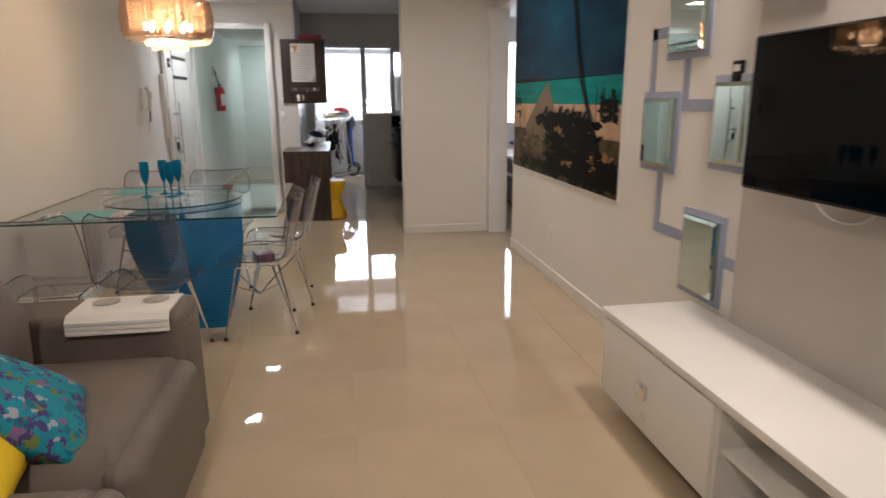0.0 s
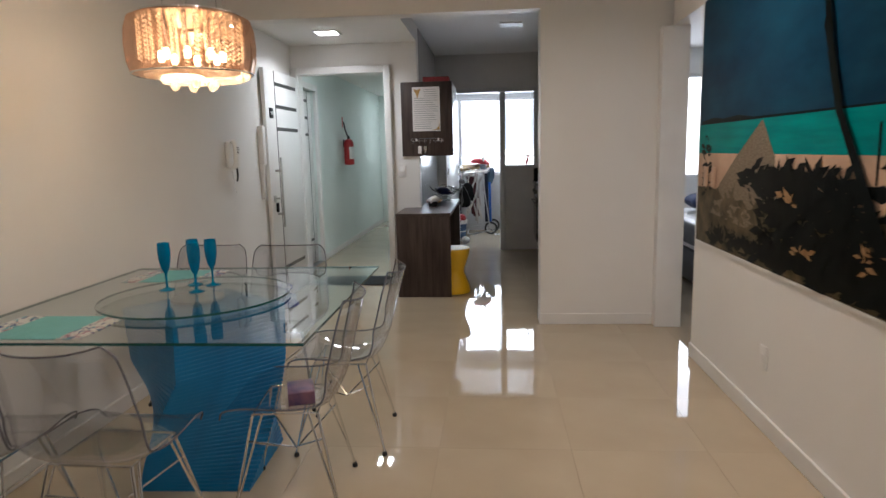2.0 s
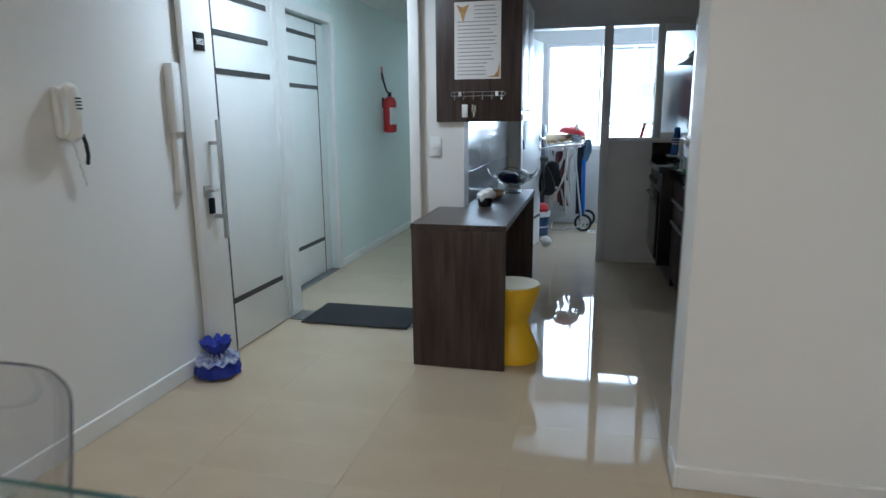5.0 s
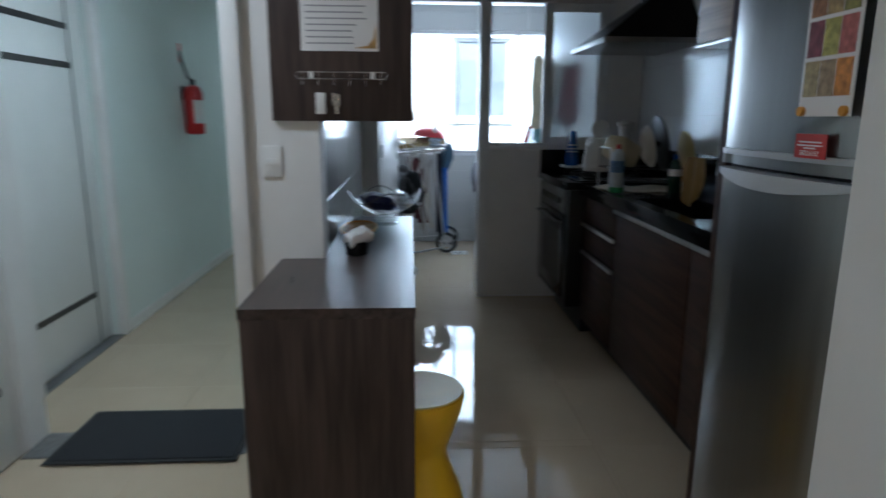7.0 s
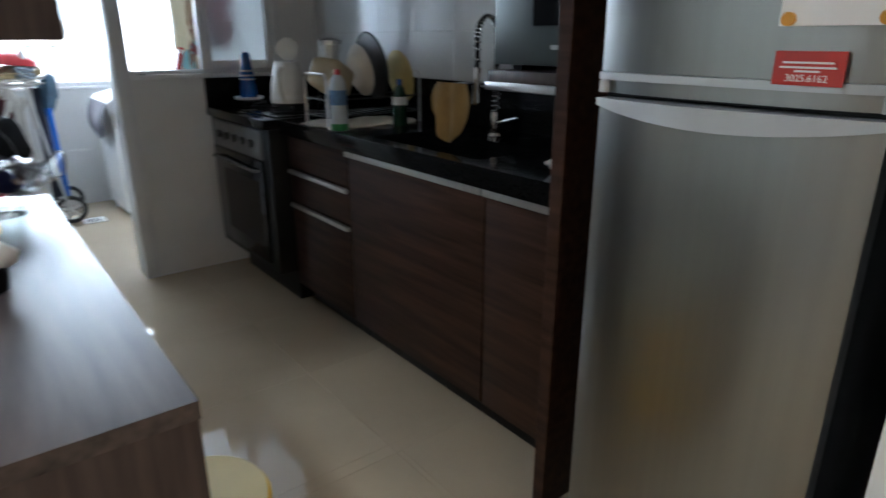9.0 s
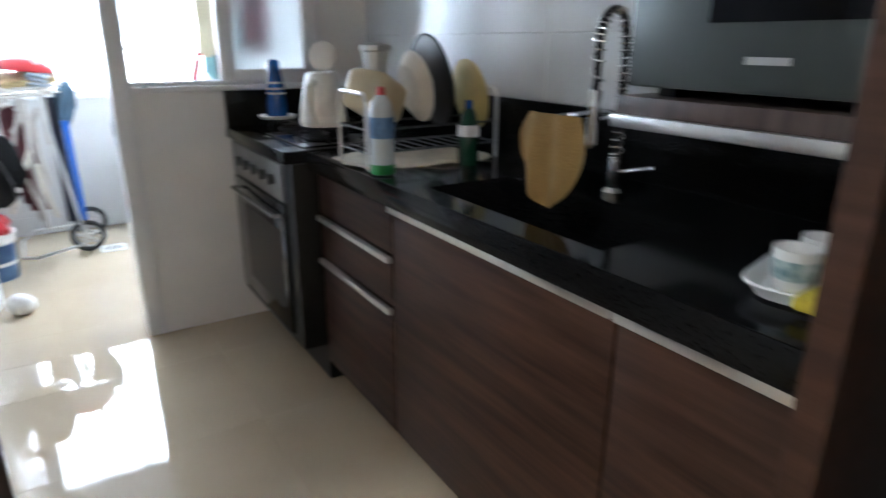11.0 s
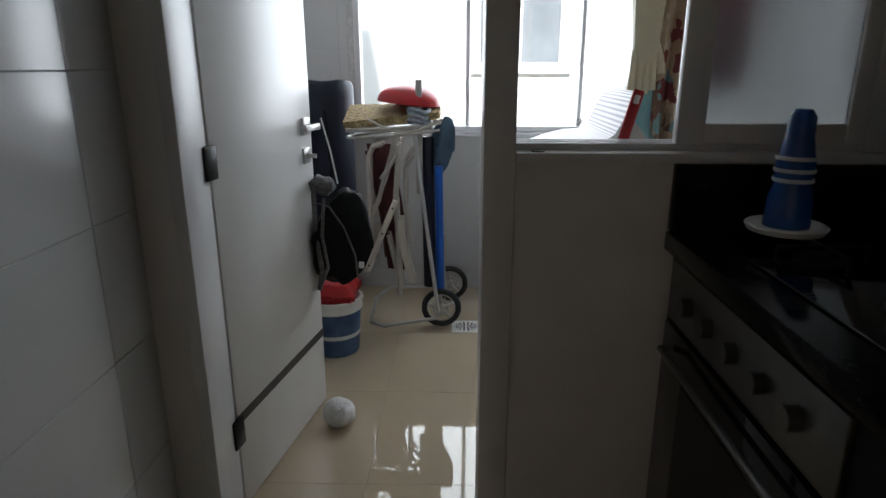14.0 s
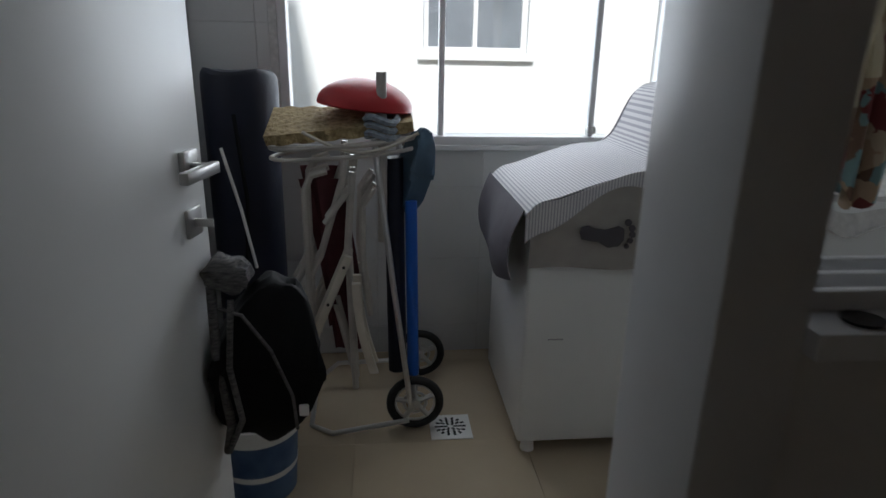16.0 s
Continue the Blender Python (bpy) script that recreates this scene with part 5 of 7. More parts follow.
lo = [bm.verts.new(p) for p in ((2.16, 8.85, 1.765), (2.73, 8.85, 1.765), (2.73, 9.55, 1.765), (2.16, 9.55, 1.765))]
hi = [bm.verts.new(p) for p in ((2.50, 9.08, 2.02), (2.73, 9.08, 2.02), (2.73, 9.32, 2.02), (2.50, 9.32, 2.02))]
for k in range(4):
    bm.faces.new((lo[k], lo[(k + 1) % 4], hi[(k + 1) % 4], hi[k]))
bm.faces.new(lo[::-1])
bm.faces.new(hi)
part("canopy", bm, M_black, hood, smooth=False)
part("rim", B(2.15, 8.84, 1.735, 2.73, 9.56, 1.765, bevel=0.003), M_steel, hood)
part("chimney", B(2.51, 9.09, 2.02, 2.73, 9.31, HK, bevel=0.003), M_black, hood)

up2 = thing("wall_cabinet", pose(0, 0, 0), "light oak wall cabinet above the microwave", "cabinet")
M_oak = mat("light_oak", (0.34, 0.19, 0.07), 0.45, vary=0.3, scale=4, second=(0.44, 0.26, 0.11), stretch=(9, 0.6, 9), bump=0.04)
part("body", B(2.38, 7.165, 1.645, 2.73, 8.15, 2.35, bevel=0.002), M_oak, up2)
for a, b in ((7.165, 7.668), (7.672, 8.15)):
    part("door", B(2.36, a, 1.645, 2.379, b, 2.35, bevel=0.002), M_oak, up2)
part("light_rail", B(2.355, 7.165, 1.628, 2.73, 8.15, 1.643, bevel=0.002), M_handle, up2)

tall = structure("trim", B(2.008, 7.12, 0, 2.733, 7.16, 2.35, bevel=0.002), M_woodcab, "tall dark wood side panel between fridge and worktop", "panel")
top = thing("wall_cabinet", pose(0, 0, 0), "dark wood cabinet above the fridge", "cabinet")
part("body", B(1.95, 6.35, 1.86, 2.733, 7.115, 2.35, bevel=0.002), M_wood, top)
for a, b in ((6.35, 6.728), (6.732, 7.115)):
    part("door", B(1.93, a, 1.86, 1.949, b, 2.35, bevel=0.002), M_wood, top)

fr = thing("fridge", pose(0, 0, 0), "brushed steel two-door fridge with freezer on top", "fridge")
part("body", B(1.965, 6.45, 0.03, 2.66, 6.957, 1.74, bevel=0.01), M_black, fr)


def bowed(low, high, front, back=1.963, ya=6.447, yb=6.960):
    """A strip across the fridge, bowed in plan: low, high and front are functions of u along it."""
    bm = bmesh.new()
    n = 28
    rows = []
    for i in range(n + 1):
        u = i / n
        y = ya + (yb - ya) * u
        x, z0, z1 = front(u), low(u), high(u)
        rows.append([bm.verts.new((x, y, z0)), bm.verts.new((x, y, z1)), bm.verts.new((back, y, z1)), bm.verts.new((back, y, z0))])
    for a, b in zip(rows, rows[1:]):
        for k in range(4):
            bm.faces.new((a[k], b[k], b[(k + 1) % 4], a[(k + 1) % 4]))
    bm.faces.new(rows[0][::-1])
    bm.faces.new(rows[-1])
    bmesh.ops.recalc_face_normals(bm, faces=bm.faces)
    return bm


def door_front(u):
    return 1.923 - 0.023 * (1 - (2 * u - 1) ** 4)


def level(z):
    return lambda u: z


M_grip = mat("satin_grey_plastic", (0.46, 0.48, 0.50), 0.32, vary=0.05, scale=6, rough_vary=0.06)
part("fridge_door", bowed(level(0.08), level(1.180), door_front), M_steel, fr, "brushed steel lower door")
part("freezer_door", bowed(level(1.246), level(1.73), door_front), M_steel, fr, "brushed steel upper door")
part("grip", bowed(lambda u: 1.181 - 0.025 * (1 - (2 * u - 1) ** 2), lambda u: 1.195, lambda u: 1.912 - 0.036 * (1 - (2 * u - 1) ** 2), 1.958, 6.446, 6.961), M_grip, fr, "bowed satin grey grip ledge")
part("grip", bowed(level(1.231), level(1.245), lambda u: door_front(u) - 0.006, 1.960, 6.446, 6.961), M_grip, fr, "satin grey rail under the freezer door")
part("recess_strip", bowed(level(1.205), level(1.230), lambda u: door_front(u) + 0.010, 1.960, 6.462, 6.945), M_steel, fr, "recessed steel strip")
for a, b in ((6.446, 6.461), (6.946, 6.961)):
    part("end_cap", B(1.918, a, 1.205, 1.960, b, 1.230, bevel=0.002), M_grip, fr)
part("gap", B(1.94, 6.452, 1.196, 1.962, 6.955, 1.204), M_black, fr)
for y in (6.50, 6.89):
    part("foot", L([(0.02, 0), (0.02, 0.03)], seg=12, at=(2.1, y, 0)), M_black, fr)
    part("foot", L([(0.02, 0), (0.02, 0.03)], seg=12, at=(2.6, y, 0)), M_black, fr)
cal = thing("calendar", pose(1.894, 6.547, 1.495), "printed food calendar held on the fridge by orange magnets", "calendar")
M_food = [mat("food_print", c, 0.5, vary=0.4, scale=60) for c in ((0.30, 0.14, 0.06), (0.42, 0.30, 0.12), (0.25, 0.24, 0.06), (0.22, 0.06, 0.08), (0.45, 0.42, 0.10), (0.40, 0.12, 0.10), (0.40, 0.32, 0.16), (0.34, 0.25, 0.14), (0.55, 0.22, 0.03))]
part("sheet", B(-0.002, -0.095, -0.17, 0, 0.065, 0.16), M_paper, cal, "", False)
part("banner", B(-0.003, -0.09, 0.10, -0.0015, 0.06, 0.155), mat("green_print", (0.35, 0.42, 0.10), 0.5, vary=0.3, scale=30), cal, "", False)
for i in range(3):
    for j in range(3):
        part("photo", B(-0.0032, -0.085 + 0.048 * (2 - j), 0.025 - 0.078 * i, -0.0018, -0.04 + 0.048 * (2 - j), 0.095 - 0.078 * i), M_food[i * 3 + j], cal, "small food photograph", False)
for y in (-0.08, 0.05):
    part("magnet", T([(-0.002, y, -0.16), (-0.010, y, -0.16)], 0.010, 14), M_orange, cal, "orange round magnet")
mg = thing("fridge_magnet", pose(1.8945, 6.56, 1.268), "red printed magnet card with number 3025.6162 on the fridge", "magnet")
part("card", B(-0.002, -0.052, -0.028, 0, 0.050, 0.022, bevel=0.0008), mat("red_card", (0.45, 0.03, 0.02), 0.35, vary=0.1), mg, "", False)
for z, w in ((0.004, 0.036), (-0.003, 0.040), (-0.0085, 0.018)):
    part("mark", B(-0.003, -w, z, -0.0015, w, z + 0.0028), M_paper, mg, "", False)
cu = bpy.data.curves.new("number", "FONT")
cu.body, cu.size, cu.align_x, cu.extrude = "3025.6162", 0.0145, "CENTER", 0.0003
cu.materials.append(M_paper)
tx = new("number", cu)
tx.parent = mg
tx.matrix_local = Matrix.Translation((-0.0025, 0, -0.022)) @ Euler((radians(90), 0, radians(-90))).to_matrix().to_4x4()

shelf = thing("microwave_shelf", pose(0, 0, 0), "dark wood shelf with aluminium edge under the microwave", "shelf")
part("board", B(2.37, 7.165, 1.165, 2.712, 7.80, 1.205, bevel=0.002), M_wood, shelf)
part("edge", B(2.355, 7.165, 1.14, 2.372, 7.80, 1.167, bevel=0.003), M_handle, shelf, "bright aluminium edge strip")
mw = thing("microwave", pose(0, 0, 0), "grey steel microwave with dark door on the shelf", "microwave")
M_gunmetal = mat("gunmetal_enamel", (0.06, 0.07, 0.067), 0.28, metal=0.4, vary=0.08, scale=4)
part("case", B(2.40, 7.24, 1.225, 2.712, 7.78, 1.56, bevel=0.006), M_gunmetal, mw)
d = part("door", B(2.378, 7.24, 1.225, 2.399, 7.78, 1.56, bevel=0.004), M_gunmetal, mw)
part("window", B(2.3745, 7.26, 1.345, 2.3795, 7.60, 1.535), M_screen, d, "black glass window")
part("badge", B(2.3755, 7.44, 1.275, 2.379, 7.52, 1.288), M_handle, d, "small bright badge bar")
for y in (7.30, 7.72):
    part("foot", B(2.43, y - 0.02, 1.205, 2.66, y + 0.02, 1.225), M_black, mw)

# things on the worktop
M_kettle = mat("white_plastic", (0.72, 0.71, 0.68), 0.35, vary=0.05, scale=5)
kt = thing("electric_kettle", pose(2.255, 9.19, ZT + 0.012), "white electric kettle with its lid open standing on the hob", "kettle")
part("base", L([(0.085, 0.0), (0.092, 0.008), (0.088, 0.04), (0.07, 0.046)], seg=36), M_black, kt)
part("jug", L([(0.088, 0.046), (0.092, 0.06), (0.086, 0.12), (0.072, 0.20), (0.06, 0.245), (0.045, 0.25), (0.03, 0.24)], seg=40), M_kettle, kt)
part("band", L([(0.0925, 0.066), (0.0905, 0.088)], seg=40, caps=False), M_frame, kt)
part("handle", T([(-0.055, -0.055, 0.215), (-0.085, -0.085, 0.20), (-0.09, -0.09, 0.12), (-0.065, -0.065, 0.06)], 0.012, 10), M_kettle, kt)
bm = L([(0.05, 0.0), (0.055, 0.004), (0.055, 0.010), (0.04, 0.016), (0.01, 0.018)], seg=32)
bmesh.ops.transform(bm, matrix=pose(0.02, 0.02, 0.305, 82, 0, -30), verts=bm.verts)
part("lid", bm, M_kettle, kt, "round white lid standing open")
M_soap = mat("milky_plastic", (0.46, 0.52, 0.56), 0.3, vary=0.06, scale=8)
M_bbottle = mat("blue_bottle_plastic", (0.012, 0.07, 0.26), 0.25, vary=0.15, scale=14)
bb = thing("detergent_bottle", pose(2.20, 9.60, ZT + 0.047), "blue detergent bottle with white base standing by the upstand", "bottle")
part("body", L([(0.042, 0.0), (0.046, 0.01), (0.043, 0.07), (0.035, 0.10), (0.038, 0.14), (0.030, 0.18), (0.026, 0.20)], seg=24), M_bbottle, bb)
part("base", L([(0.06, -0.001), (0.074, 0.001), (0.080, 0.012), (0.076, 0.016), (0.035, 0.010)], seg=36), M_kettle, bb, "wide white base")
part("cap", L([(0.027, 0.20), (0.026, 0.235), (0.016, 0.250)], seg=20), M_bbottle, bb)
for z in (0.105, 0.125, 0.150):
    part("stripe", L([(0.0385, z), (0.0395, z + 0.004), (0.0385, z + 0.008)], seg=24, caps=False), M_soap, bb, "pale printed stripe")
M_wire = mat("dark_wire", (0.03, 0.03, 0.03), 0.4, vary=0.1)
dr = thing("dish_rack", pose(2.33, 8.64, ZT), "chrome dish rack over a white cloth on the worktop", "dish rack")
for x in (-0.20, 0.28):
    part("end_frame", T([(x, -0.10, 0.0), (x, -0.10, 0.20), (x, -0.08, 0.225), (x, 0.08, 0.225), (x, 0.10, 0.20), (x, 0.10, 0.0)], 0.0065, 8), M_handle, dr, "rounded steel end frame")
for z in (0.05, 0.12):
    part("rail", T([(-0.20, -0.10, z), (0.28, -0.10, z), (0.28, 0.10, z), (-0.20, 0.10, z)], 0.004, 6, True), M_wire, dr)
for k in range(9):
    part("wire", T([(-0.16 + 0.045 * k, -0.10, 0.05), (-0.16 + 0.045 * k, 0.10, 0.05)], 0.0022, 6), M_wire, dr)
M_cloth = mat("cream_towel", (0.62, 0.56, 0.46), 0.9, vary=0.12, scale=14, bump=0.5, bump_scale=160)
single("drying_cloth", grid(lambda u, v: (2.11 + 0.46 * u + 0.012 * math.sin(9 * v), 8.50 + 0.28 * v + 0.02 * math.sin(7 * u), ZT + 0.008 + 0.005 * math.sin(13 * u + 5 * v)), 24, 20, 0.006), M_cloth, "cream drying cloth spread under the dish rack", "cloth")
M_cream = mat("cream_plastic", (0.52, 0.44, 0.28), 0.4, vary=0.08, scale=6)
M_ivory = mat("ivory_plastic", (0.60, 0.55, 0.46), 0.4, vary=0.06, scale=6)
M_dark = mat("black_pan", (0.03, 0.03, 0.03), 0.35, vary=0.2, scale=12)
M_ybrd = mat("yellow_board", (0.52, 0.42, 0.16), 0.5, vary=0.1, scale=10)
single("food_container", B(-0.085, -0.075, -0.065, 0.085, 0.075, 0.065, bevel=0.032, seg=4), M_cream, "cream plastic container upside down in the dish rack", "container", at=pose(2.235, 8.69, ZT + 0.205, 6, 24, 30))


def disc(name, r, m, material, label, dish=0.02):
    return single(name, L([(0.01, 0), (r * 0.65, 0.0), (r, dish), (r, dish + 0.004), (r * 0.62, 0.006), (0.01, 0.006)], seg=40), material, label, "plate", at=m)


disc("plate", 0.115, pose(2.35, 8.68, ZT + 0.225, 0, 80, -3), M_ivory, "ivory plate standing in the dish rack", 0.03)
lid = thing("pan_lid", pose(2.44, 8.70, ZT + 0.245, 0, 80, -5), "dark round pan lid standing in the dish rack", "lid")
part("dome", L([(0.012, 0.012), (0.10, 0.004), (0.146, 0.012), (0.146, 0.016), (0.10, 0.009), (0.012, 0.017)], seg=40), M_dark, lid)
part("rim", T([(0.149 * math.cos(k * math.pi / 24), 0.149 * math.sin(k * math.pi / 24), 0.013) for k in range(48)], 0.005, 8, True), M_black, lid, "black rolled rim")
part("knob", L([(0.010, -0.014), (0.020, -0.012), (0.020, -0.004), (0.009, 0.012)], seg=20), M_black, lid, "small black knob")
disc("plate", 0.12, pose(2.575, 8.68, ZT + 0.195, 0, 80, -4), M_ybrd, "yellow plastic plate standing at the back of the rack", 0.02)
single("coffee_pot", L([(0.045, 0), (0.047, 0.01), (0.036, 0.09), (0.034, 0.10), (0.045, 0.17), (0.05, 0.175), (0.05, 0.19), (0.012, 0.20)], seg=10), M_handle, "faceted aluminium coffee pot in the dish rack", "coffee pot", at=pose(2.275, 8.76, ZT + 0.17))
M_soaplabel = mat("pale_blue_label", (0.08, 0.17, 0.34), 0.4, vary=0.3, scale=40)
wb = thing("soap_bottle", pose(2.14, 8.46, ZT + 0.004), "white translucent soap bottle with blue label and red cap", "bottle")
part("body", L([(0.034, 0), (0.036, 0.008), (0.034, 0.10), (0.036, 0.17), (0.028, 0.205), (0.013, 0.225)], seg=24), M_soap, wb)
part("label", L([(0.0355, 0.105), (0.0368, 0.165)], seg=24, caps=False), M_soaplabel, wb, "blue label")
part("liquid", L([(0.0345, 0.001), (0.0366, 0.008), (0.0360, 0.030)], seg=24, caps=False), mat("green_soap", (0.03, 0.22, 0.06), 0.3, vary=0.1), wb, "green liquid at the bottom")
part("cap", L([(0.014, 0.225), (0.012, 0.245), (0.006, 0.248)], seg=16), M_red, wb, "red cap")
M_green = mat("green_bottle", (0.006, 0.035, 0.018), 0.15, vary=0.2)
gb = thing("dish_soap_bottle", pose(2.45, 8.47, ZT), "dark green dish soap bottle with pale label", "bottle")
part("body", L([(0.032, 0), (0.034, 0.01), (0.033, 0.12), (0.022, 0.16), (0.012, 0.175)], seg=24), M_green, gb)
part("label", L([(0.0345, 0.09), (0.0338, 0.125)], seg=24, caps=False), M_frame, gb, "pale label")
part("cap", L([(0.013, 0.175), (0.012, 0.20)], seg=14), M_bbottle, gb)
fa = thing("faucet", pose(2.53, 7.93, ZT, 0, 0, 20), "chrome kitchen faucet with spring hose", "faucet")
part("base", L([(0.028, 0), (0.028, 0.01), (0.018, 0.02), (0.018, 0.10)], seg=24), M_chrome, fa)
arc = [(-0.0, 0, 0.10)] + [(-0.0, 0, 0.10 + 0.03 * k) for k in range(1, 10)] + [(-0.075 + 0.075 * math.cos(a), 0, 0.37 + 0.075 * math.sin(a)) for a in [k * math.pi / 10 for k in range(1, 11)]] + [(-0.15, 0, 0.33), (-0.15, 0, 0.26)]
part("hose", T(arc, 0.008, 10), M_black, fa)
coil = []
for k in range(361):
    s = k / 360 * (len(arc) - 1.001)
    i = int(s)
    p = Vector(arc[i]).lerp(Vector(arc[i + 1]), s - i)
    coil.append(p + Vector((0.014 * math.cos(k * 0.62) * 0.7, 0.014 * math.sin(k * 0.62), 0.014 * math.cos(k * 0.62) * 0.3)))
part("spring", T(coil, 0.0022, 5), M_chrome, fa, "coiled chrome spring")
part("spray_head", L([(0.016, 0.14), (0.018, 0.15), (0.013, 0.24), (0.016, 0.27)], seg=16, at=(-0.15, 0, 0)), M_chrome, fa)
part("arm", T([(0, 0, 0.20), (-0.15, 0, 0.20)], 0.006, 8), M_chrome, fa)
part("lever", T([(0.0, -0.018, 0.06), (-0.02, -0.07, 0.075), (-0.03, -0.11, 0.085)], 0.006, 8), M_chrome, fa)
M_towel = mat("ochre_towel", (0.19, 0.115, 0.032), 0.9, vary=0.15, scale=12, bump=0.5, bump_scale=180)
single("dish_towel", grid(lambda u, v: (2.285 + 0.012 * math.sin(14 * u + 1.5 * v) * (0.35 + 0.65 * v) - 0.02 * v, 7.895 + (u - 0.5) * (0.165 + 0.05 * math.sin(math.pi * v)) + 0.008 * v, 1.160 - v * (0.085 + 0.125 * (1 - ((u - 0.42) / 0.62) ** 2))), 24, 24, 0.003), M_towel, "ochre dish towel draped over the faucet spout", "towel")
part("spout", T([(0, 0, 0.19), (-0.06, 0.012, 0.213), (-0.225, 0.052, 0.212)], 0.007, 8), M_chrome, fa)
dish = thing("serving_tray", pose(2.315, 7.288, ZT, 0, 0, 14), "white rectangular tray with cups standing on the worktop", "tray")


def tray_shell(u, v):
    """Rings of a rounded rectangle, from the flat middle out over the raised rim."""
    k, z = ((0.05, 0.004), (0.72, 0.004), (0.84, 0.007), (0.93, 0.024), (1.0, 0.030), (1.03, 0.028))[round(u * 5)]
    a = v * 2 * math.pi
    c, s = math.cos(a), math.sin(a)
    return (0.122 * k * math.copysign(abs(c) ** 0.45, c), 0.100 * k * math.copysign(abs(s) ** 0.45, s), z)


part("plate", grid(tray_shell, 5, 48, 0.003), M_white, dish)
M_teal_print = mat("teal_cup_print", (0.05, 0.25, 0.28), 0.35, vary=0.5, scale=60, second=(0.55, 0.60, 0.58))
for x, y, a in ((2.265, 7.315, 40), (2.305, 7.235, 80), (2.355, 7.32, 10), (2.39, 7.255, 120)):
    cup = thing("cup", pose(x, y, ZT + 0.009, 0, 0, a), "white cup with teal print standing on the tray", "cup", "cups on the tray")
    part("body", L([(0.022, 0), (0.026, 0.003), (0.033, 0.035), (0.035, 0.068), (0.033, 0.068), (0.030, 0.035), (0.020, 0.006)], seg=24), M_kettle, cup)
    part("print", L([(0.0305, 0.020), (0.0335, 0.035), (0.0348, 0.052)], seg=24, caps=False), M_teal_print, cup, "teal printed band")
    part("handle", T([(0.032, 0, 0.055), (0.052, 0, 0.050), (0.054, 0, 0.028), (0.031, 0, 0.020)], 0.004, 8), M_kettle, cup)
single("sponge", B(-0.03, -0.05, 0, 0.03, 0.05, 0.022, bevel=0.006), mat("yellow_sponge", (0.50, 0.40, 0.03), 0.9, vary=0.2, scale=60, bump=0.5), "yellow sponge lying on the tray", "sponge", at=pose(2.235, 7.245, ZT + 0.010, 0, 0, 95))


# ---- laundry ----
M_tubew = mat("ivory_enamelled_tube", (0.46, 0.43, 0.39), 0.35, vary=0.18, scale=14)
M_navybag = mat("navy_nylon", (0.004, 0.0065, 0.022), 0.55, vary=0.3, scale=6, bump=0.3, bump_scale=14)
M_blackbag = mat("black_nylon", (0.005, 0.005, 0.0055), 0.7, vary=0.3, scale=6, bump=0.35, bump_scale=14, spec=0.2)
M_straw = mat("woven_straw", (0.30, 0.21, 0.09), 0.8, vary=0.3, scale=60, second=(0.48, 0.37, 0.19), bump=0.8, bump_scale=90)
M_redp = mat("red_plastic", (0.42, 0.015, 0.02), 0.35, vary=0.1)
M_bluep = mat("blue_tube", (0.01, 0.11, 0.50), 0.35, vary=0.1)
M_maroon = mat("maroon_canvas", (0.09, 0.02, 0.025), 0.8, vary=0.2, scale=12, bump=0.3, bump_scale=200)
M_teal = mat("teal_bag_cloth", (0.06, 0.11, 0.16), 0.6, vary=0.3, scale=10, bump=0.3, bump_scale=20)

roll = thing("umbrella_bag", pose(0.82, 11.72, 0), "tall navy nylon bag standing in the laundry corner", "bag")
bm = L([(0.10, 0.0), (0.118, 0.01), (0.125, 0.3), (0.128, 0.9), (0.130, 1.18), (0.128, 1.225), (0.118, 1.242), (0.04, 1.238)], seg=24)
for v in bm.verts:
    q = math.atan2(v.co.y, v.co.x)
    v.co.x *= 1.02 + 0.05 * noise.noise(v.co * 4) + 0.02 * math.sin(5 * q + 6 * v.co.z)
    v.co.y *= 1.0 + 0.08 * noise.noise(v.co * 5)
    v.co.z += (0.02 * noise.noise(v.co * 11) if v.co.z > 1.1 else 0.0)
part("body", bm, M_navybag, roll)
part("strap", T([(0.0, -0.128, 1.1), (0.03, -0.15, 0.8), (0.0, -0.13, 0.45)], 0.008, 6), M_blackbag, roll)

cart = thing("hand_cart", pose(0, 0, 0), "folding shopping hand cart loaded with folded chairs", "hand cart")


def wheel(cx, cy, parent):
    w = part("wheel", T([(cx + 0.089 * math.cos(k * math.pi / 18), cy, 0.105 + 0.089 * math.sin(k * math.pi / 18)) for k in range(36)], 0.0155, 10, True), M_rubber, parent, "black rubber tyre")
    rim = T([(cx + 0.071 * math.cos(k * math.pi / 16), cy, 0.105 + 0.071 * math.sin(k * math.pi / 16)) for k in range(32)], 0.005, 6, True)
    for k in range(5):
        a = k * 2 * math.pi / 5 + 0.4
        tube(rim, [(cx, cy, 0.105), (cx + 0.072 * math.cos(a), cy, 0.105 + 0.072 * math.sin(a))], 0.010, 6)
    tube(rim, [(cx + 0.040 * math.cos(k * math.pi / 12), cy, 0.105 + 0.040 * math.sin(k * math.pi / 12)) for k in range(24)], 0.006, 6, True)
    tube(rim, [(cx, cy - 0.02, 0.105), (cx, cy + 0.02, 0.105)], 0.020, 12)
    part("rim", rim, M_handle, w, "grey five-spoke rim")


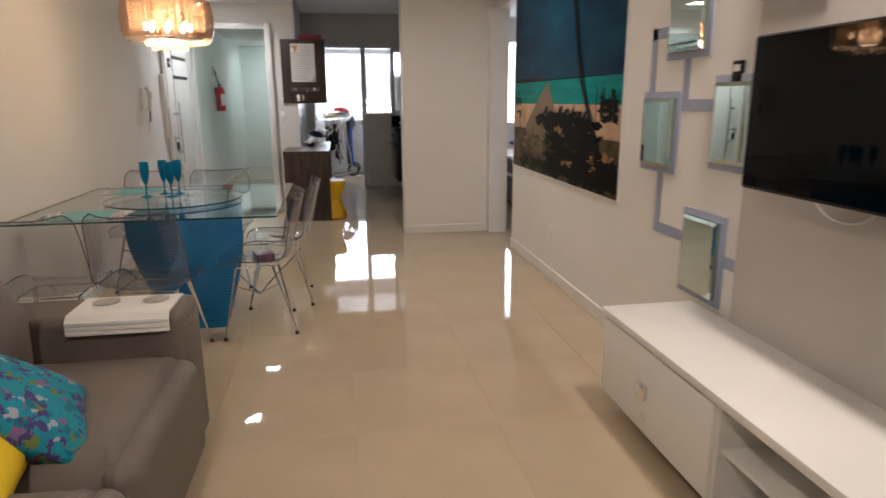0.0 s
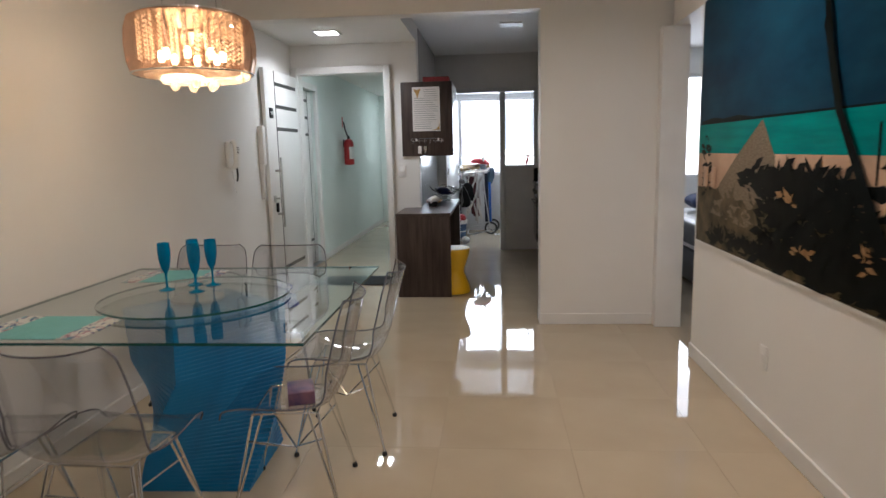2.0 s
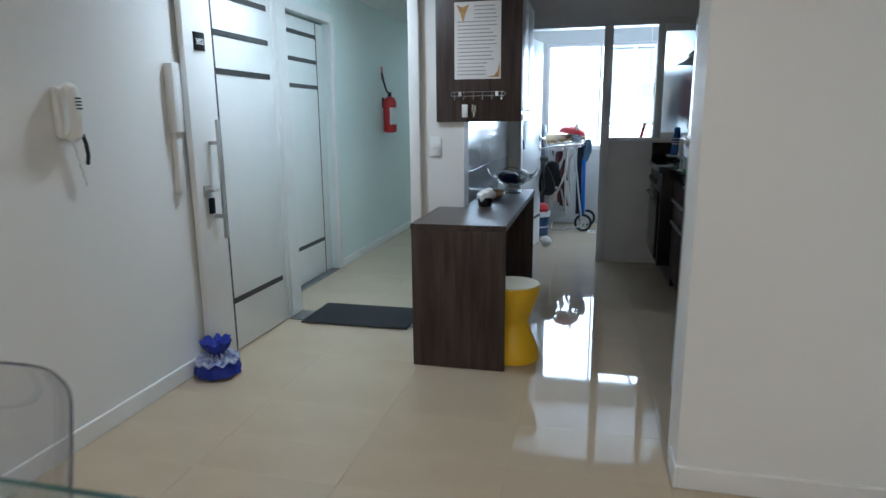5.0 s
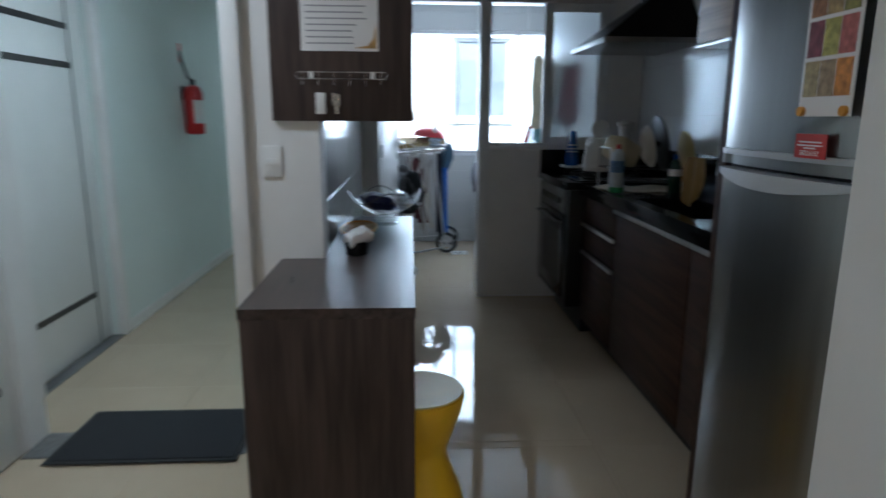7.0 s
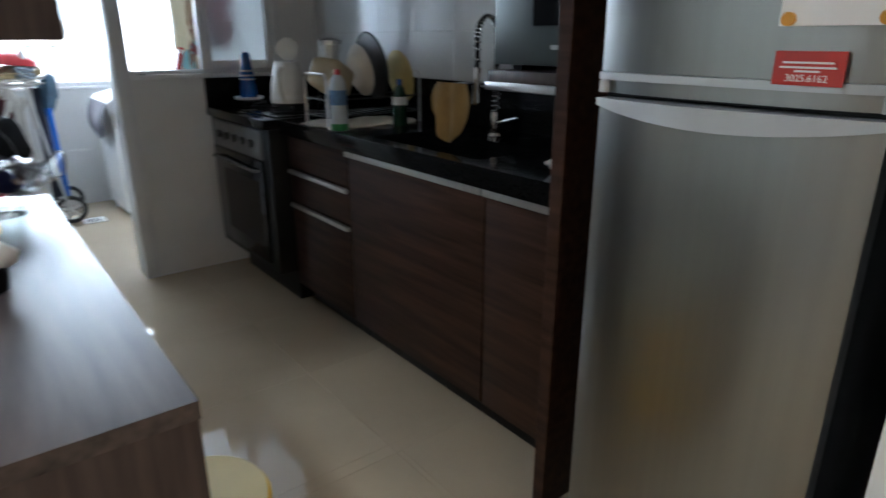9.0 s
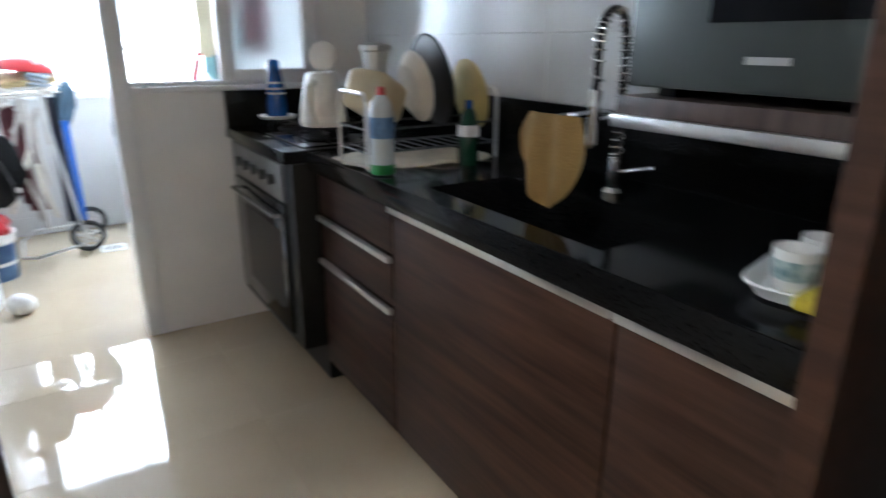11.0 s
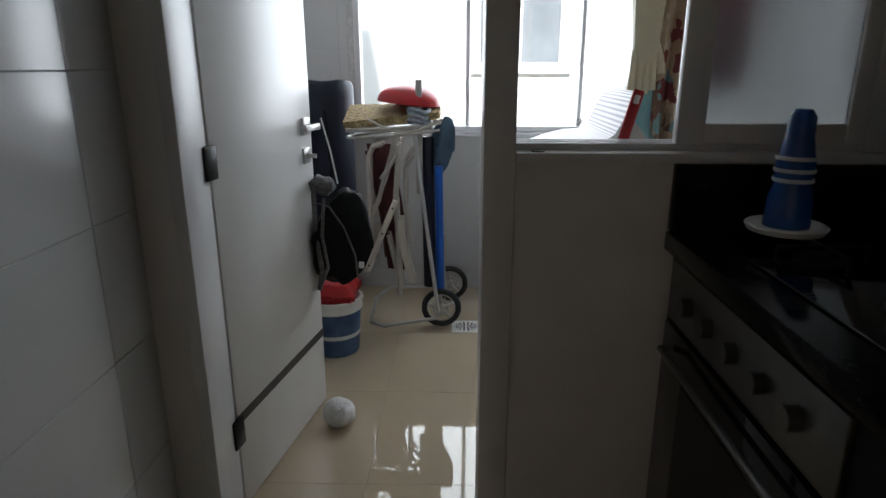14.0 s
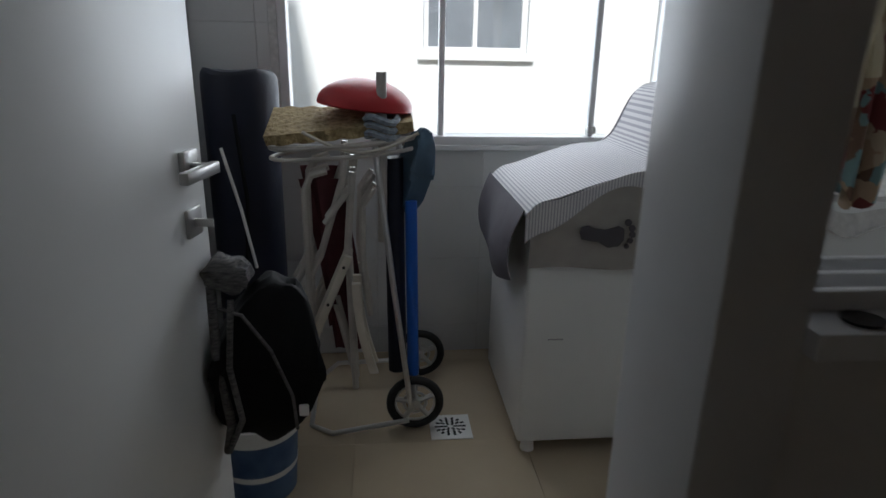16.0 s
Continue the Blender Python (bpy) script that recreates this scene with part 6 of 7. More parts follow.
wheel(1.435, 11.34, cart)
wheel(1.475, 11.72, cart)
part("axle", T([(1.435, 11.34, 0.105), (1.475, 11.72, 0.105)], 0.006, 8), M_chrome, cart)
part("foot_loop", T([(1.41, 11.28, 0.07), (1.14, 11.30, 0.014), (1.06, 11.36, 0.012), (1.06, 11.62, 0.05), (1.14, 11.66, 0.10), (1.43, 11.66, 0.11)], 0.009, 8), M_handle, cart, "bent steel foot loop")
part("upright", T([(1.42, 11.30, 0.10), (1.36, 11.33, 0.55), (1.30, 11.37, 1.05)], 0.010, 8), M_handle, cart)
part("upright", T([(1.45, 11.62, 0.10), (1.42, 11.56, 0.55), (1.38, 11.50, 1.05)], 0.010, 8), M_handle, cart)
part("handle_pole", T([(1.325, 11.40, 0.70), (1.325, 11.40, 1.255)], 0.017, 12), M_tubew, cart, "white upright pole")
ring = [(1.18 + 0.24 * math.cos(k * math.pi / 16) + 0.02, 11.46 + 0.13 * math.sin(k * math.pi / 16), 1.03 + 0.02 * math.cos(k * math.pi / 16)) for k in range(32)]
part("basket_ring", T(ring, 0.009, 8, True), M_tubew, cart, "white tubular ring")
part("basket_ring", T([(p[0], p[1], p[2] - 0.035) for p in ring], 0.007, 8, True), M_tubew, cart)
part("navy_pole", T([(1.375, 11.42, 0.20), (1.362, 11.44, 0.98)], 0.034, 12), M_navybag, cart, "navy cloth-covered pole")
part("blue_pole", T([(1.43, 11.38, 0.20), (1.42, 11.40, 0.84)], 0.021, 12), M_bluep, cart, "bright blue plastic pole")
bm = puff(0.048, 0.05, 0.145, 6, 0.4, 8, 0.02)
bmesh.ops.transform(bm, matrix=pose(1.435, 11.45, 0.93, 10, 8, 30), verts=bm.verts)
part("cloth_bag", bm, M_teal, cart, "dark teal cloth bag tied to the frame")
bm = bmesh.new()
for k in range(3):
    tube(bm, [(1.325 + 0.05 * math.cos(a), 11.40 + 0.05 * math.sin(a), 1.06 + 0.025 * k + 0.01 * math.sin(2 * a)) for a in [j * math.pi / 8 for j in range(16)]], 0.012, 6, True)
part("rope", bm, mat("grey_rope", (0.30, 0.34, 0.38), 0.8, vary=0.3, scale=60, bump=0.5), cart, "coiled grey rope")


def beach_chair(m, label):
    """A folded chair: two bent tube frames, crossing struts, flat arm rests, canvas between."""
    c = thing("beach_chair", m, label, "folding chair", "folded chairs on the cart")
    for y in (-0.035, 0.045):
        part("frame", T([(0.07, y, 0.955), (0.02, y, 0.94), (0.0, y, 0.895), (0.0, y, 0.42), (0.02, y, 0.36)], 0.0115, 8), M_tubew, c, "ivory bent tube")
        part("frame", T([(0.125, y + 0.012, 1.0), (0.12, y + 0.012, 0.93), (0.04, y + 0.012, 0.67), (-0.05, y + 0.012, 0.50)], 0.0115, 8), M_tubew, c)
        part("strut", T([(0.15, y - 0.014, 0.955), (0.13, y - 0.014, 0.71), (0.145, y - 0.014, 0.19)], 0.011, 8), M_tubew, c)
        part("strut", T([(0.22, y, 0.90), (0.18, y, 0.84), (0.178, y, 0.64), (0.20, y, 0.46)], 0.010, 8), M_tubew, c)
        part("link", T([(0.135, y - 0.02, 0.89), (0.06, y - 0.02, 0.79)], 0.009, 8), M_tubew, c)
        part("link", T([(0.085, y, 0.50), (0.14, y, 0.25)], 0.009, 8), M_tubew, c)
        bm = B(-0.015, -0.012, -0.20, 0.015, 0.012, 0.20, bevel=0.006)
        bmesh.ops.transform(bm, matrix=pose(0.055, y - 0.03, 0.50, 0, 23, 0), verts=bm.verts)
        r = part("arm_rest", bm, M_rest, c, "flat ivory plastic arm rest")
        for k in (-0.16, 0.02, 0.16):
            part("rivet", T([(0.055 + 0.39 * k, y - 0.047, 0.50 + 0.92 * k), (0.055 + 0.39 * k, y - 0.040, 0.50 + 0.92 * k)], 0.005, 8), M_rubber, r)
        bm = grid(lambda u, v: (0.142 + 0.028 * v + 0.055 * u ** 2, y - 0.045, 0.59 - 0.33 * u), 10, 1, 0.02)
        part("arm_rest", bm, M_rest, c)
    part("fabric", grid(lambda u, v: (-0.03 + 0.13 * v + 0.10 * u + 0.012 * math.sin(7 * v + 3 * u), 0.06 + 0.012 * math.sin(9 * v), 0.91 - 0.62 * u), 14, 10, 0.003), M_maroon, c, "maroon folded canvas")
    return c


M_rest = mat("ivory_plastic_rest", (0.58, 0.54, 0.46), 0.45, vary=0.08, scale=20)
bc = beach_chair(pose(1.08, 11.36, 0), "ivory tubular folded beach chair hanging on the cart")
copy_thing(bc, pose(1.045, 11.50, 0.02, 0, 2, 8))
straw = thing("straw_bag", pose(0, 0, 0), "woven straw bag lying flat on top of the cart", "bag")
part("body", grid(lambda u, v: (0.955 + 0.47 * u, 11.37 + 0.24 * v, 1.055 + 0.05 * u + 0.07 * (1 - 0.6 * u) * v + 0.0025 * math.sin(40 * u) * math.sin(36 * v)), 60, 30, 0.035), M_straw, straw)
part("handle", T([(1.08 + 0.36 * k / 14, 11.33, 1.075 - 0.062 * math.sin(math.pi * k / 14)) for k in range(15)], 0.006, 6), M_rest, straw, "pale cane handle")
bm = bmesh.new()
bmesh.ops.create_uvsphere(bm, u_segments=28, v_segments=14, radius=1.0)
for v in list(bm.verts):
    v.co = Vector((v.co.x * 0.16, v.co.y * 0.14, max(v.co.z, -0.05) * 0.092))
single("cap", bm, M_redp, "red domed cap lying on the straw bag", "cap", at=pose(1.27, 11.50, 1.14, 0, 6, 0))

M_bucket = mat("blue_printed_bucket", (0.02, 0.07, 0.20), 0.5, vary=0.3, scale=8, second=(0.10, 0.18, 0.32))
bk = thing("paint_bucket", pose(0.935, 11.06, 0), "white and blue paint bucket with red cloth inside", "bucket")
part("body", L([(0.105, 0.0), (0.108, 0.005), (0.122, 0.22), (0.12, 0.22)], seg=36), M_bucket, bk)
part("rim", L([(0.1225, 0.215), (0.130, 0.22), (0.130, 0.255), (0.135, 0.26), (0.135, 0.275), (0.12, 0.275), (0.12, 0.22)], seg=36, caps=False), M_kettle, bk, "white rim")
part("stripe", L([(0.1145, 0.09), (0.1165, 0.11)], seg=36, caps=False), M_kettle, bk)
bm = puff(0.115, 0.115, 0.07, 9, 0.4, 10, 0.02)
bmesh.ops.transform(bm, matrix=pose(0, 0, 0.30), verts=bm.verts)
part("cloth", bm, M_redp, bk, "red cloth heaped in the bucket")

bp = thing("backpack", pose(1.05, 10.58, 0.50), "black backpack hanging from the laundry door handle", "backpack")
bm = puff(0.115, 0.07, 0.18, 13, 0.45, 14, 0.03)
for v in bm.verts:
    k = 1.0 - 0.35 * max(0, v.co.z / 0.19)
    v.co.x *= k
bmesh.ops.transform(bm, matrix=pose(0.03, 0.0, 0.20, 0, 10, 10), verts=bm.verts)
part("body", bm, M_blackbag, bp)
M_stripe = mat("striped_webbing", (0.04, 0.04, 0.045), 0.8, vary=0.1, scale=60, second=(0.20, 0.19, 0.18), stretch=(1, 1, 6))
part("strap", T([(-0.06, -0.05, 0.38), (-0.055, -0.075, 0.25), (-0.04, -0.07, 0.08), (-0.06, -0.04, 0.0)], 0.010, 8), M_stripe, bp, "striped webbing strap")
part("loop", T([(-0.03, 0.0, 0.64), (0.0, -0.005, 0.52), (0.02, 0.0, 0.40)], 0.0035, 6), M_frame, bp, "thin hanging cord")
bm = puff(0.045, 0.04, 0.03, 15, 0.35, 8, 0.012)
bmesh.ops.transform(bm, matrix=pose(-0.03, -0.03, 0.40, 0, 20, 0), verts=bm.verts)
part("pouch", bm, M_stripe, bp, "striped cloth bundle")
part("piping", T([(-0.045, -0.066, 0.34), (0.0, -0.078, 0.33), (0.05, -0.074, 0.25), (0.085, -0.062, 0.14), (0.09, -0.058, 0.06)], 0.004, 6), M_stripe, bp, "grey edge piping")
part("buckle", B(0.095, -0.06, 0.09, 0.115, -0.05, 0.115, bevel=0.003), M_frame, bp, "small white tag")
part("front_strap", T([(-0.02, -0.07, 0.36), (-0.03, -0.085, 0.22), (-0.015, -0.08, 0.10), (-0.05, -0.06, 0.02)], 0.007, 6), M_stripe, bp, "striped webbing strap")
bm = bmesh.new()
bmesh.ops.create_icosphere(bm, subdivisions=4, radius=0.062)
for v in bm.verts:
    v.co *= 1 + 0.10 * noise.noise(v.co * 40) + 0.10 * noise.noise(v.co * 14)
    v.co.z = max(v.co.z * 0.85, -0.052)
single("door_stop", bm, mat("white_plush", (0.72, 0.71, 0.69), 0.95, vary=0.1, scale=40, bump=0.8, bump_scale=160), "white fluffy ball stopping the laundry door", "door stop", at=pose(1.065, 10.40, 0.052))

dn = thing("floor_drain", pose(1.565, 11.33, 0.0), "square floor drain with slotted round grate", "drain")
part("plate", B(-0.075, -0.075, 0.0, 0.075, 0.075, 0.004, bevel=0.001), M_kettle, dn)
for r, n in ((0.05, 14), (0.034, 10), (0.018, 6)):
    for k in range(n):
        a = 2 * math.pi * k / n
        o = part("slot", B(-0.0045, -0.0075, 0.0035, 0.0045, 0.0075, 0.0048), M_black, dn, "", False)
        o.matrix_local = pose(r * math.cos(a), r * math.sin(a), 0, 0, 0, math.degrees(a) + 90)

wm2 = thing("washing_machine", pose(0, 0, 0), "white washing machine under a striped cover", "washing machine")
part("body", B(1.77, 11.14, 0.055, 2.36, 11.74, 0.88, bevel=0.015, seg=3), M_white, wm2)
part("control_panel", B(2.26, 11.16, 0.88, 2.36, 11.72, 1.12, bevel=0.03, seg=3), M_white, wm2)
part("seam", B(1.85, 11.1385, 0.44, 1.90, 11.1405, 0.444), M_ink, wm2)
for x in (1.82, 2.31):
    for y in (11.19, 11.69):
        part("foot", L([(0.025, 0), (0.022, 0.02), (0.022, 0.056)], seg=14, at=(x, y, 0)), M_kettle, wm2)
M_cover = mat("grey_felt_cover", (0.11, 0.10, 0.115), 0.9, vary=0.08, scale=20, bump=0.2, bump_scale=300)
M_beige = mat("beige_cover_cloth", (0.36, 0.33, 0.30), 0.9, vary=0.06, scale=20, bump=0.2, bump_scale=300)
cv = thing("machine_cover", pose(0, 0, 0), "grey and white striped cloth cover over the washing machine", "cover")


def top_z(x):
    s = max(0.0, min(1.0, (x - 1.76) / 0.36))
    return 0.888 + 0.10 * s * s * (3 - 2 * s) + 0.22 * (1 / (1 + math.exp(-(x - 2.25) * 45))) - 12.0 * max(0.0, 1.80 - x) ** 2


M_stripes = mat("striped_mat", (0.62, 0.60, 0.62), 0.85, vary=0.05, scale=4, bump=0.2)
nt = M_stripes.node_tree
wv = nt.nodes.new("ShaderNodeTexWave")
wv.inputs["Scale"].default_value = 34
wv.bands_direction = "X"
wv.inputs["Distortion"].default_value = 0.15
tcs = nt.nodes.new("ShaderNodeTexCoord")
nt.links.new(tcs.outputs["Object"], wv.inputs["Vector"])
rs = nt.nodes.new("ShaderNodeValToRGB")
rs.color_ramp.elements[0].position, rs.color_ramp.elements[1].position = 0.35, 0.5
rs.color_ramp.elements[0].color, rs.color_ramp.elements[1].color = (0.40, 0.39, 0.42, 1), (0.68, 0.66, 0.66, 1)
nt.links.new(wv.outputs[0], rs.inputs[0])
nt.links.new(rs.outputs[0], nt.nodes["Principled BSDF"].inputs["Base Color"])
part("top", grid(lambda u, v: (1.755 + 0.61 * u, 11.122 + 0.62 * v, top_z(1.755 + 0.61 * u) + 0.003), 40, 8, 0.004), M_cover, cv)


def mat_front(x):
    return 0.905 - 0.075 * max(0.0, min(1.0, (2.02 - x) / 0.22)) ** 0.7 + 0.008 * math.sin(30 * x)


part("striped_mat", grid(lambda u, v: (1.745 + 0.62 * u, 11.112 + 0.60 * v, top_z(1.745 + 0.62 * u) + 0.012 + 0.006 * math.sin(8 * u)), 50, 12, 0.004), M_stripes, cv, "striped mat on top")
part("striped_flap", grid(lambda u, v: (1.745 + 0.62 * u, 11.108, top_z(1.745 + 0.62 * u) + 0.012 - v * (0.062 + 0.030 * math.sin(9 * u + 0.9))), 50, 6, 0.003), M_stripes, cv)
part("front_flap", grid(lambda u, v: (1.765 + 0.60 * u, 11.118 - 0.006 * math.sin(5 * u) * v, top_z(1.765 + 0.60 * u) - (top_z(1.765 + 0.60 * u) - 0.695) * v + 0.006 * math.sin(10 * u) * v), 24, 8, 0.003), M_beige, cv, "beige cloth front flap")
part("side_flap", grid(lambda u, v: (1.745 - 0.045 * math.sin(2.4 * v) * (1 + 0.4 * math.sin(6 * u)), 11.125 + 0.60 * u, 0.875 - (0.22 + 0.06 * math.sin(3 * u)) * v), 24, 8, 0.003), M_cover, cv, "dark grey side flap")
fp = ngon([(1.93 + q[0], 0.80 + q[1]) for q in ((-0.02, 0.012), (-0.015, 0.028), (0.005, 0.034), (0.03, 0.024), (0.06, 0.02), (0.10, 0.032), (0.118, 0.022), (0.12, -0.012), (0.105, -0.032), (0.07, -0.036), (0.04, -0.018), (0.01, -0.014), (-0.012, -0.008))], 1, 11.100, 0.003)
M_foot = mat("grey_footprint", (0.10, 0.09, 0.10), 0.9, vary=0.1)
part("footprint", fp, M_foot, cv, "dark grey footprint print")
for k, (dx, dz, r) in enumerate(((0.128, 0.042, 0.011), (0.142, 0.024, 0.0105), (0.145, 0.004, 0.010), (0.140, -0.015, 0.009), (0.13, -0.032, 0.008))):
    part("footprint", T([(1.93 + dx, 11.100, 0.80 + dz), (1.93 + dx, 11.103, 0.80 + dz)], r, 14), M_foot, cv)
M_darkcl = mat("charcoal_cloth", (0.02, 0.02, 0.022), 0.9, vary=0.2, scale=10, bump=0.2)
single("dark_cloth", grid(lambda u, v: (2.36 + 0.10 * u, 11.15 + 0.45 * v, 1.23 - 0.34 * u - 0.02 * math.sin(9 * v)), 14, 12, 0.004), M_darkcl, "charcoal cloth hanging over the end of the machine", "cloth")

sink = thing("laundry_sink", pose(0, 0, 0), "white laundry sink beside the washing machine", "sink")
part("basin", B(2.42, 11.02, 0.55, 3.10, 11.60, 0.93, bevel=0.02, seg=3), M_white, sink)
part("pedestal", B(2.60, 11.15, 0.0, 2.92, 11.5, 0.55, bevel=0.02), M_white, sink)
M_lace = mat("white_lace_cloth", (0.62, 0.60, 0.57), 0.9, vary=0.12, scale=40, bump=0.4, bump_scale=60)
single("sink_cloth", grid(lambda u, v: (2.38 + 0.76 * u, 10.99 + 0.62 * v, 0.945 + 0.012 * math.sin(9 * u + 4 * v) - (0.10 if v < 0.05 else 0.0) * (1 + 0.2 * math.sin(20 * u)) - (0.07 if u < 0.05 else 0)), 50, 30, 0.003), M_lace, "crumpled white lace cloth spread over the laundry sink", "cloth")

heater = thing("gas_heater", pose(2.62, 11.94, 1.46), "white wall gas water heater with valves and hoses", "water heater")
part("case", B(0, -0.14, 0, 0.20, 0, 0.55, bevel=0.012, seg=3), M_white, heater)
part("switch", B(0.09, -0.148, 0.05, 0.12, -0.14, 0.085, bevel=0.002), M_handle, heater)
for x in (0.05, 0.10):
    pp = part("valve", L([(0.012, -0.09), (0.016, -0.08), (0.012, -0.04), (0.018, -0.03), (0.012, 0.0)], seg=14, at=(x, -0.07, 0)), M_chrome, heater, "chrome valve")
    part("hose", T([(x, -0.07, -0.09), (x - 0.01, -0.075, -0.2), (x - 0.08, -0.08, -0.28), (x - 0.06, -0.06, -0.40)], 0.009, 8), M_handle, heater, "braided hose")
part("hose", T([(0.14 + 0.06 * math.cos(a), -0.05, -0.25 + 0.09 * math.sin(a)) for a in [k * 0.35 for k in range(1, 16)]], 0.010, 8), M_frame, heater, "grey hose loop")

line = thing("clothes_line", pose(0, 0, 0), "thin clothes line across the laundry", "clothes line")
part("cord", T([(2.02, 10.42, 1.78), (3.45, 10.44, 1.78)], 0.003, 6), M_frame, line)
part("support", T([(2.02, 10.42, 1.78), (2.02, 10.42, 2.45)], 0.004, 6), M_frame, line)
M_apron = mat("printed_apron", (0.16, 0.32, 0.34), 0.85, vary=0.1, scale=9, second=(0.22, 0.38, 0.40), bump=0.2)
M_aprint = floral("brown_floral_print", (0.40, 0.29, 0.19), [(0.35, (0.16, 0.03, 0.03)), (0.48, (0.36, 0.25, 0.16)), (0.62, (0.14, 0.08, 0.05)), (0.74, (0.16, 0.26, 0.26)), (0.84, (0.45, 0.36, 0.25))], 24, 0.10)
M_cloth_red = mat("wine_red_cloth", (0.09, 0.012, 0.018), 0.85, vary=0.15, scale=8, bump=0.2)
M_glove = mat("cream_rubber", (0.55, 0.49, 0.33), 0.5, vary=0.06, scale=8)


def hanging(name, x0, x1, z0, z1, y, material, label, cat, sway=0.012, taper=0.0):
    def f(u, v):
        w = (u - 0.5) * (1 - taper * v) + 0.5
        return (x0 + (x1 - x0) * w, y + sway * math.sin(13 * u + 2 * v) * (0.4 + v), z1 - (z1 - z0) * v * (1 - 0.55 * abs(u - 0.45) ** 2) + 0.008 * math.sin(17 * u) * v)
    return single(name, grid(f, 26, 26, 0.003), material, label, cat)


hanging("apron", 2.10, 2.30, 1.07, 1.78, 10.455, M_apron, "aqua apron hanging on the clothes line", "apron", 0.02)
hanging("towel", 2.12, 2.275, 1.055, 1.78, 10.425, M_aprint, "brown and red flowered towel hanging on the line", "towel", 0.02, 0.35)
hanging("cloth", 2.30, 2.47, 1.22, 1.78, 10.44, M_cloth_red, "wine red cloth hanging on the clothes line", "cloth", 0.02)
gl = thing("rubber_glove", pose(2.105, 10.40, 1.235), "cream rubber glove hanging fingers down", "glove")
for k in range(4):
    x = -0.032 + 0.021 * k
    part("finger", T([(x * 0.9, 0, 0.13), (x, 0.002 * k, 0.07), (x * 1.12, 0.004 * k, 0.02 - 0.012 * (1.5 - abs(k - 1.5))), (x * 1.15, 0.004 * k, 0.008 - 0.012 * (1.5 - abs(k - 1.5)))], 0.0125, 10), M_glove, gl)
part("finger", T([(0.03, 0, 0.16), (0.05, 0, 0.11), (0.058, 0, 0.06)], 0.012, 10), M_glove, gl)
bm = puff(0.05, 0.02, 0.25, 4, 0.3, 8)
bmesh.ops.transform(bm, matrix=pose(0, 0, 0.33), verts=bm.verts)
part("palm", bm, M_glove, gl)
br = thing("scrub_brush", pose(2.27, 10.15, 0.0) @ pose(0, 0, 0), "dark red plastic brush handle standing at the window", "brush")
part("handle", B(-0.014, -0.005, 0.0, 0.014, 0.005, 0.14, bevel=0.004), M_redp, br)
br.matrix_world = pose(1.925, 9.91, 1.1265, 0, 14, 0)
part("window_slot", B(-0.008, -0.0055, 0.105, 0.008, 0.0055, 0.128, bevel=0.002), M_frame, br)
single("finger_pull", L([(0.006, 0), (0.016, 0.0005), (0.017, 0.003), (0.008, 0.004)], seg=20), M_black, "small dark oval finger pull on the window sill", "window fitting", at=pose(1.70, 9.793, 1.1255))


# ---- floor and wall tiles ----
def tile_mesh(w, d, h):
    me = bpy.data.meshes.new("tile")
    b = B(0, 0, 0, w, d, h, bevel=0.0005, seg=1)
    b.to_mesh(me)
    b.free()
    return me


def lay_floor(x0, y0, x1, y1, px, py, step, parent):
    cache = {}
    i0, i1 = math.floor((x0 - px) / step), math.ceil((x1 - px) / step)
    j0, j1 = math.floor((y0 - py) / step), math.ceil((y1 - py) / step)
    g = 0.0007
    for i in range(i0, i1):
        for j in range(j0, j1):
            a, b = max(x0, px + i * step), min(x1, px + (i + 1) * step)
            c, d = max(y0, py + j * step), min(y1, py + (j + 1) * step)
            if b - a < 0.02 or d - c < 0.02:
                continue
            key = (round(b - a, 3), round(d - c, 3))
            if key not in cache:
                cache[key] = tile_mesh(key[0] - g, key[1] - g, 0.004)
                cache[key].materials.append(M_tile)
            ob = new("tile", cache[key])
            ob.parent = parent
            ob.location = (a + g / 2, c + g / 2, -0.004)


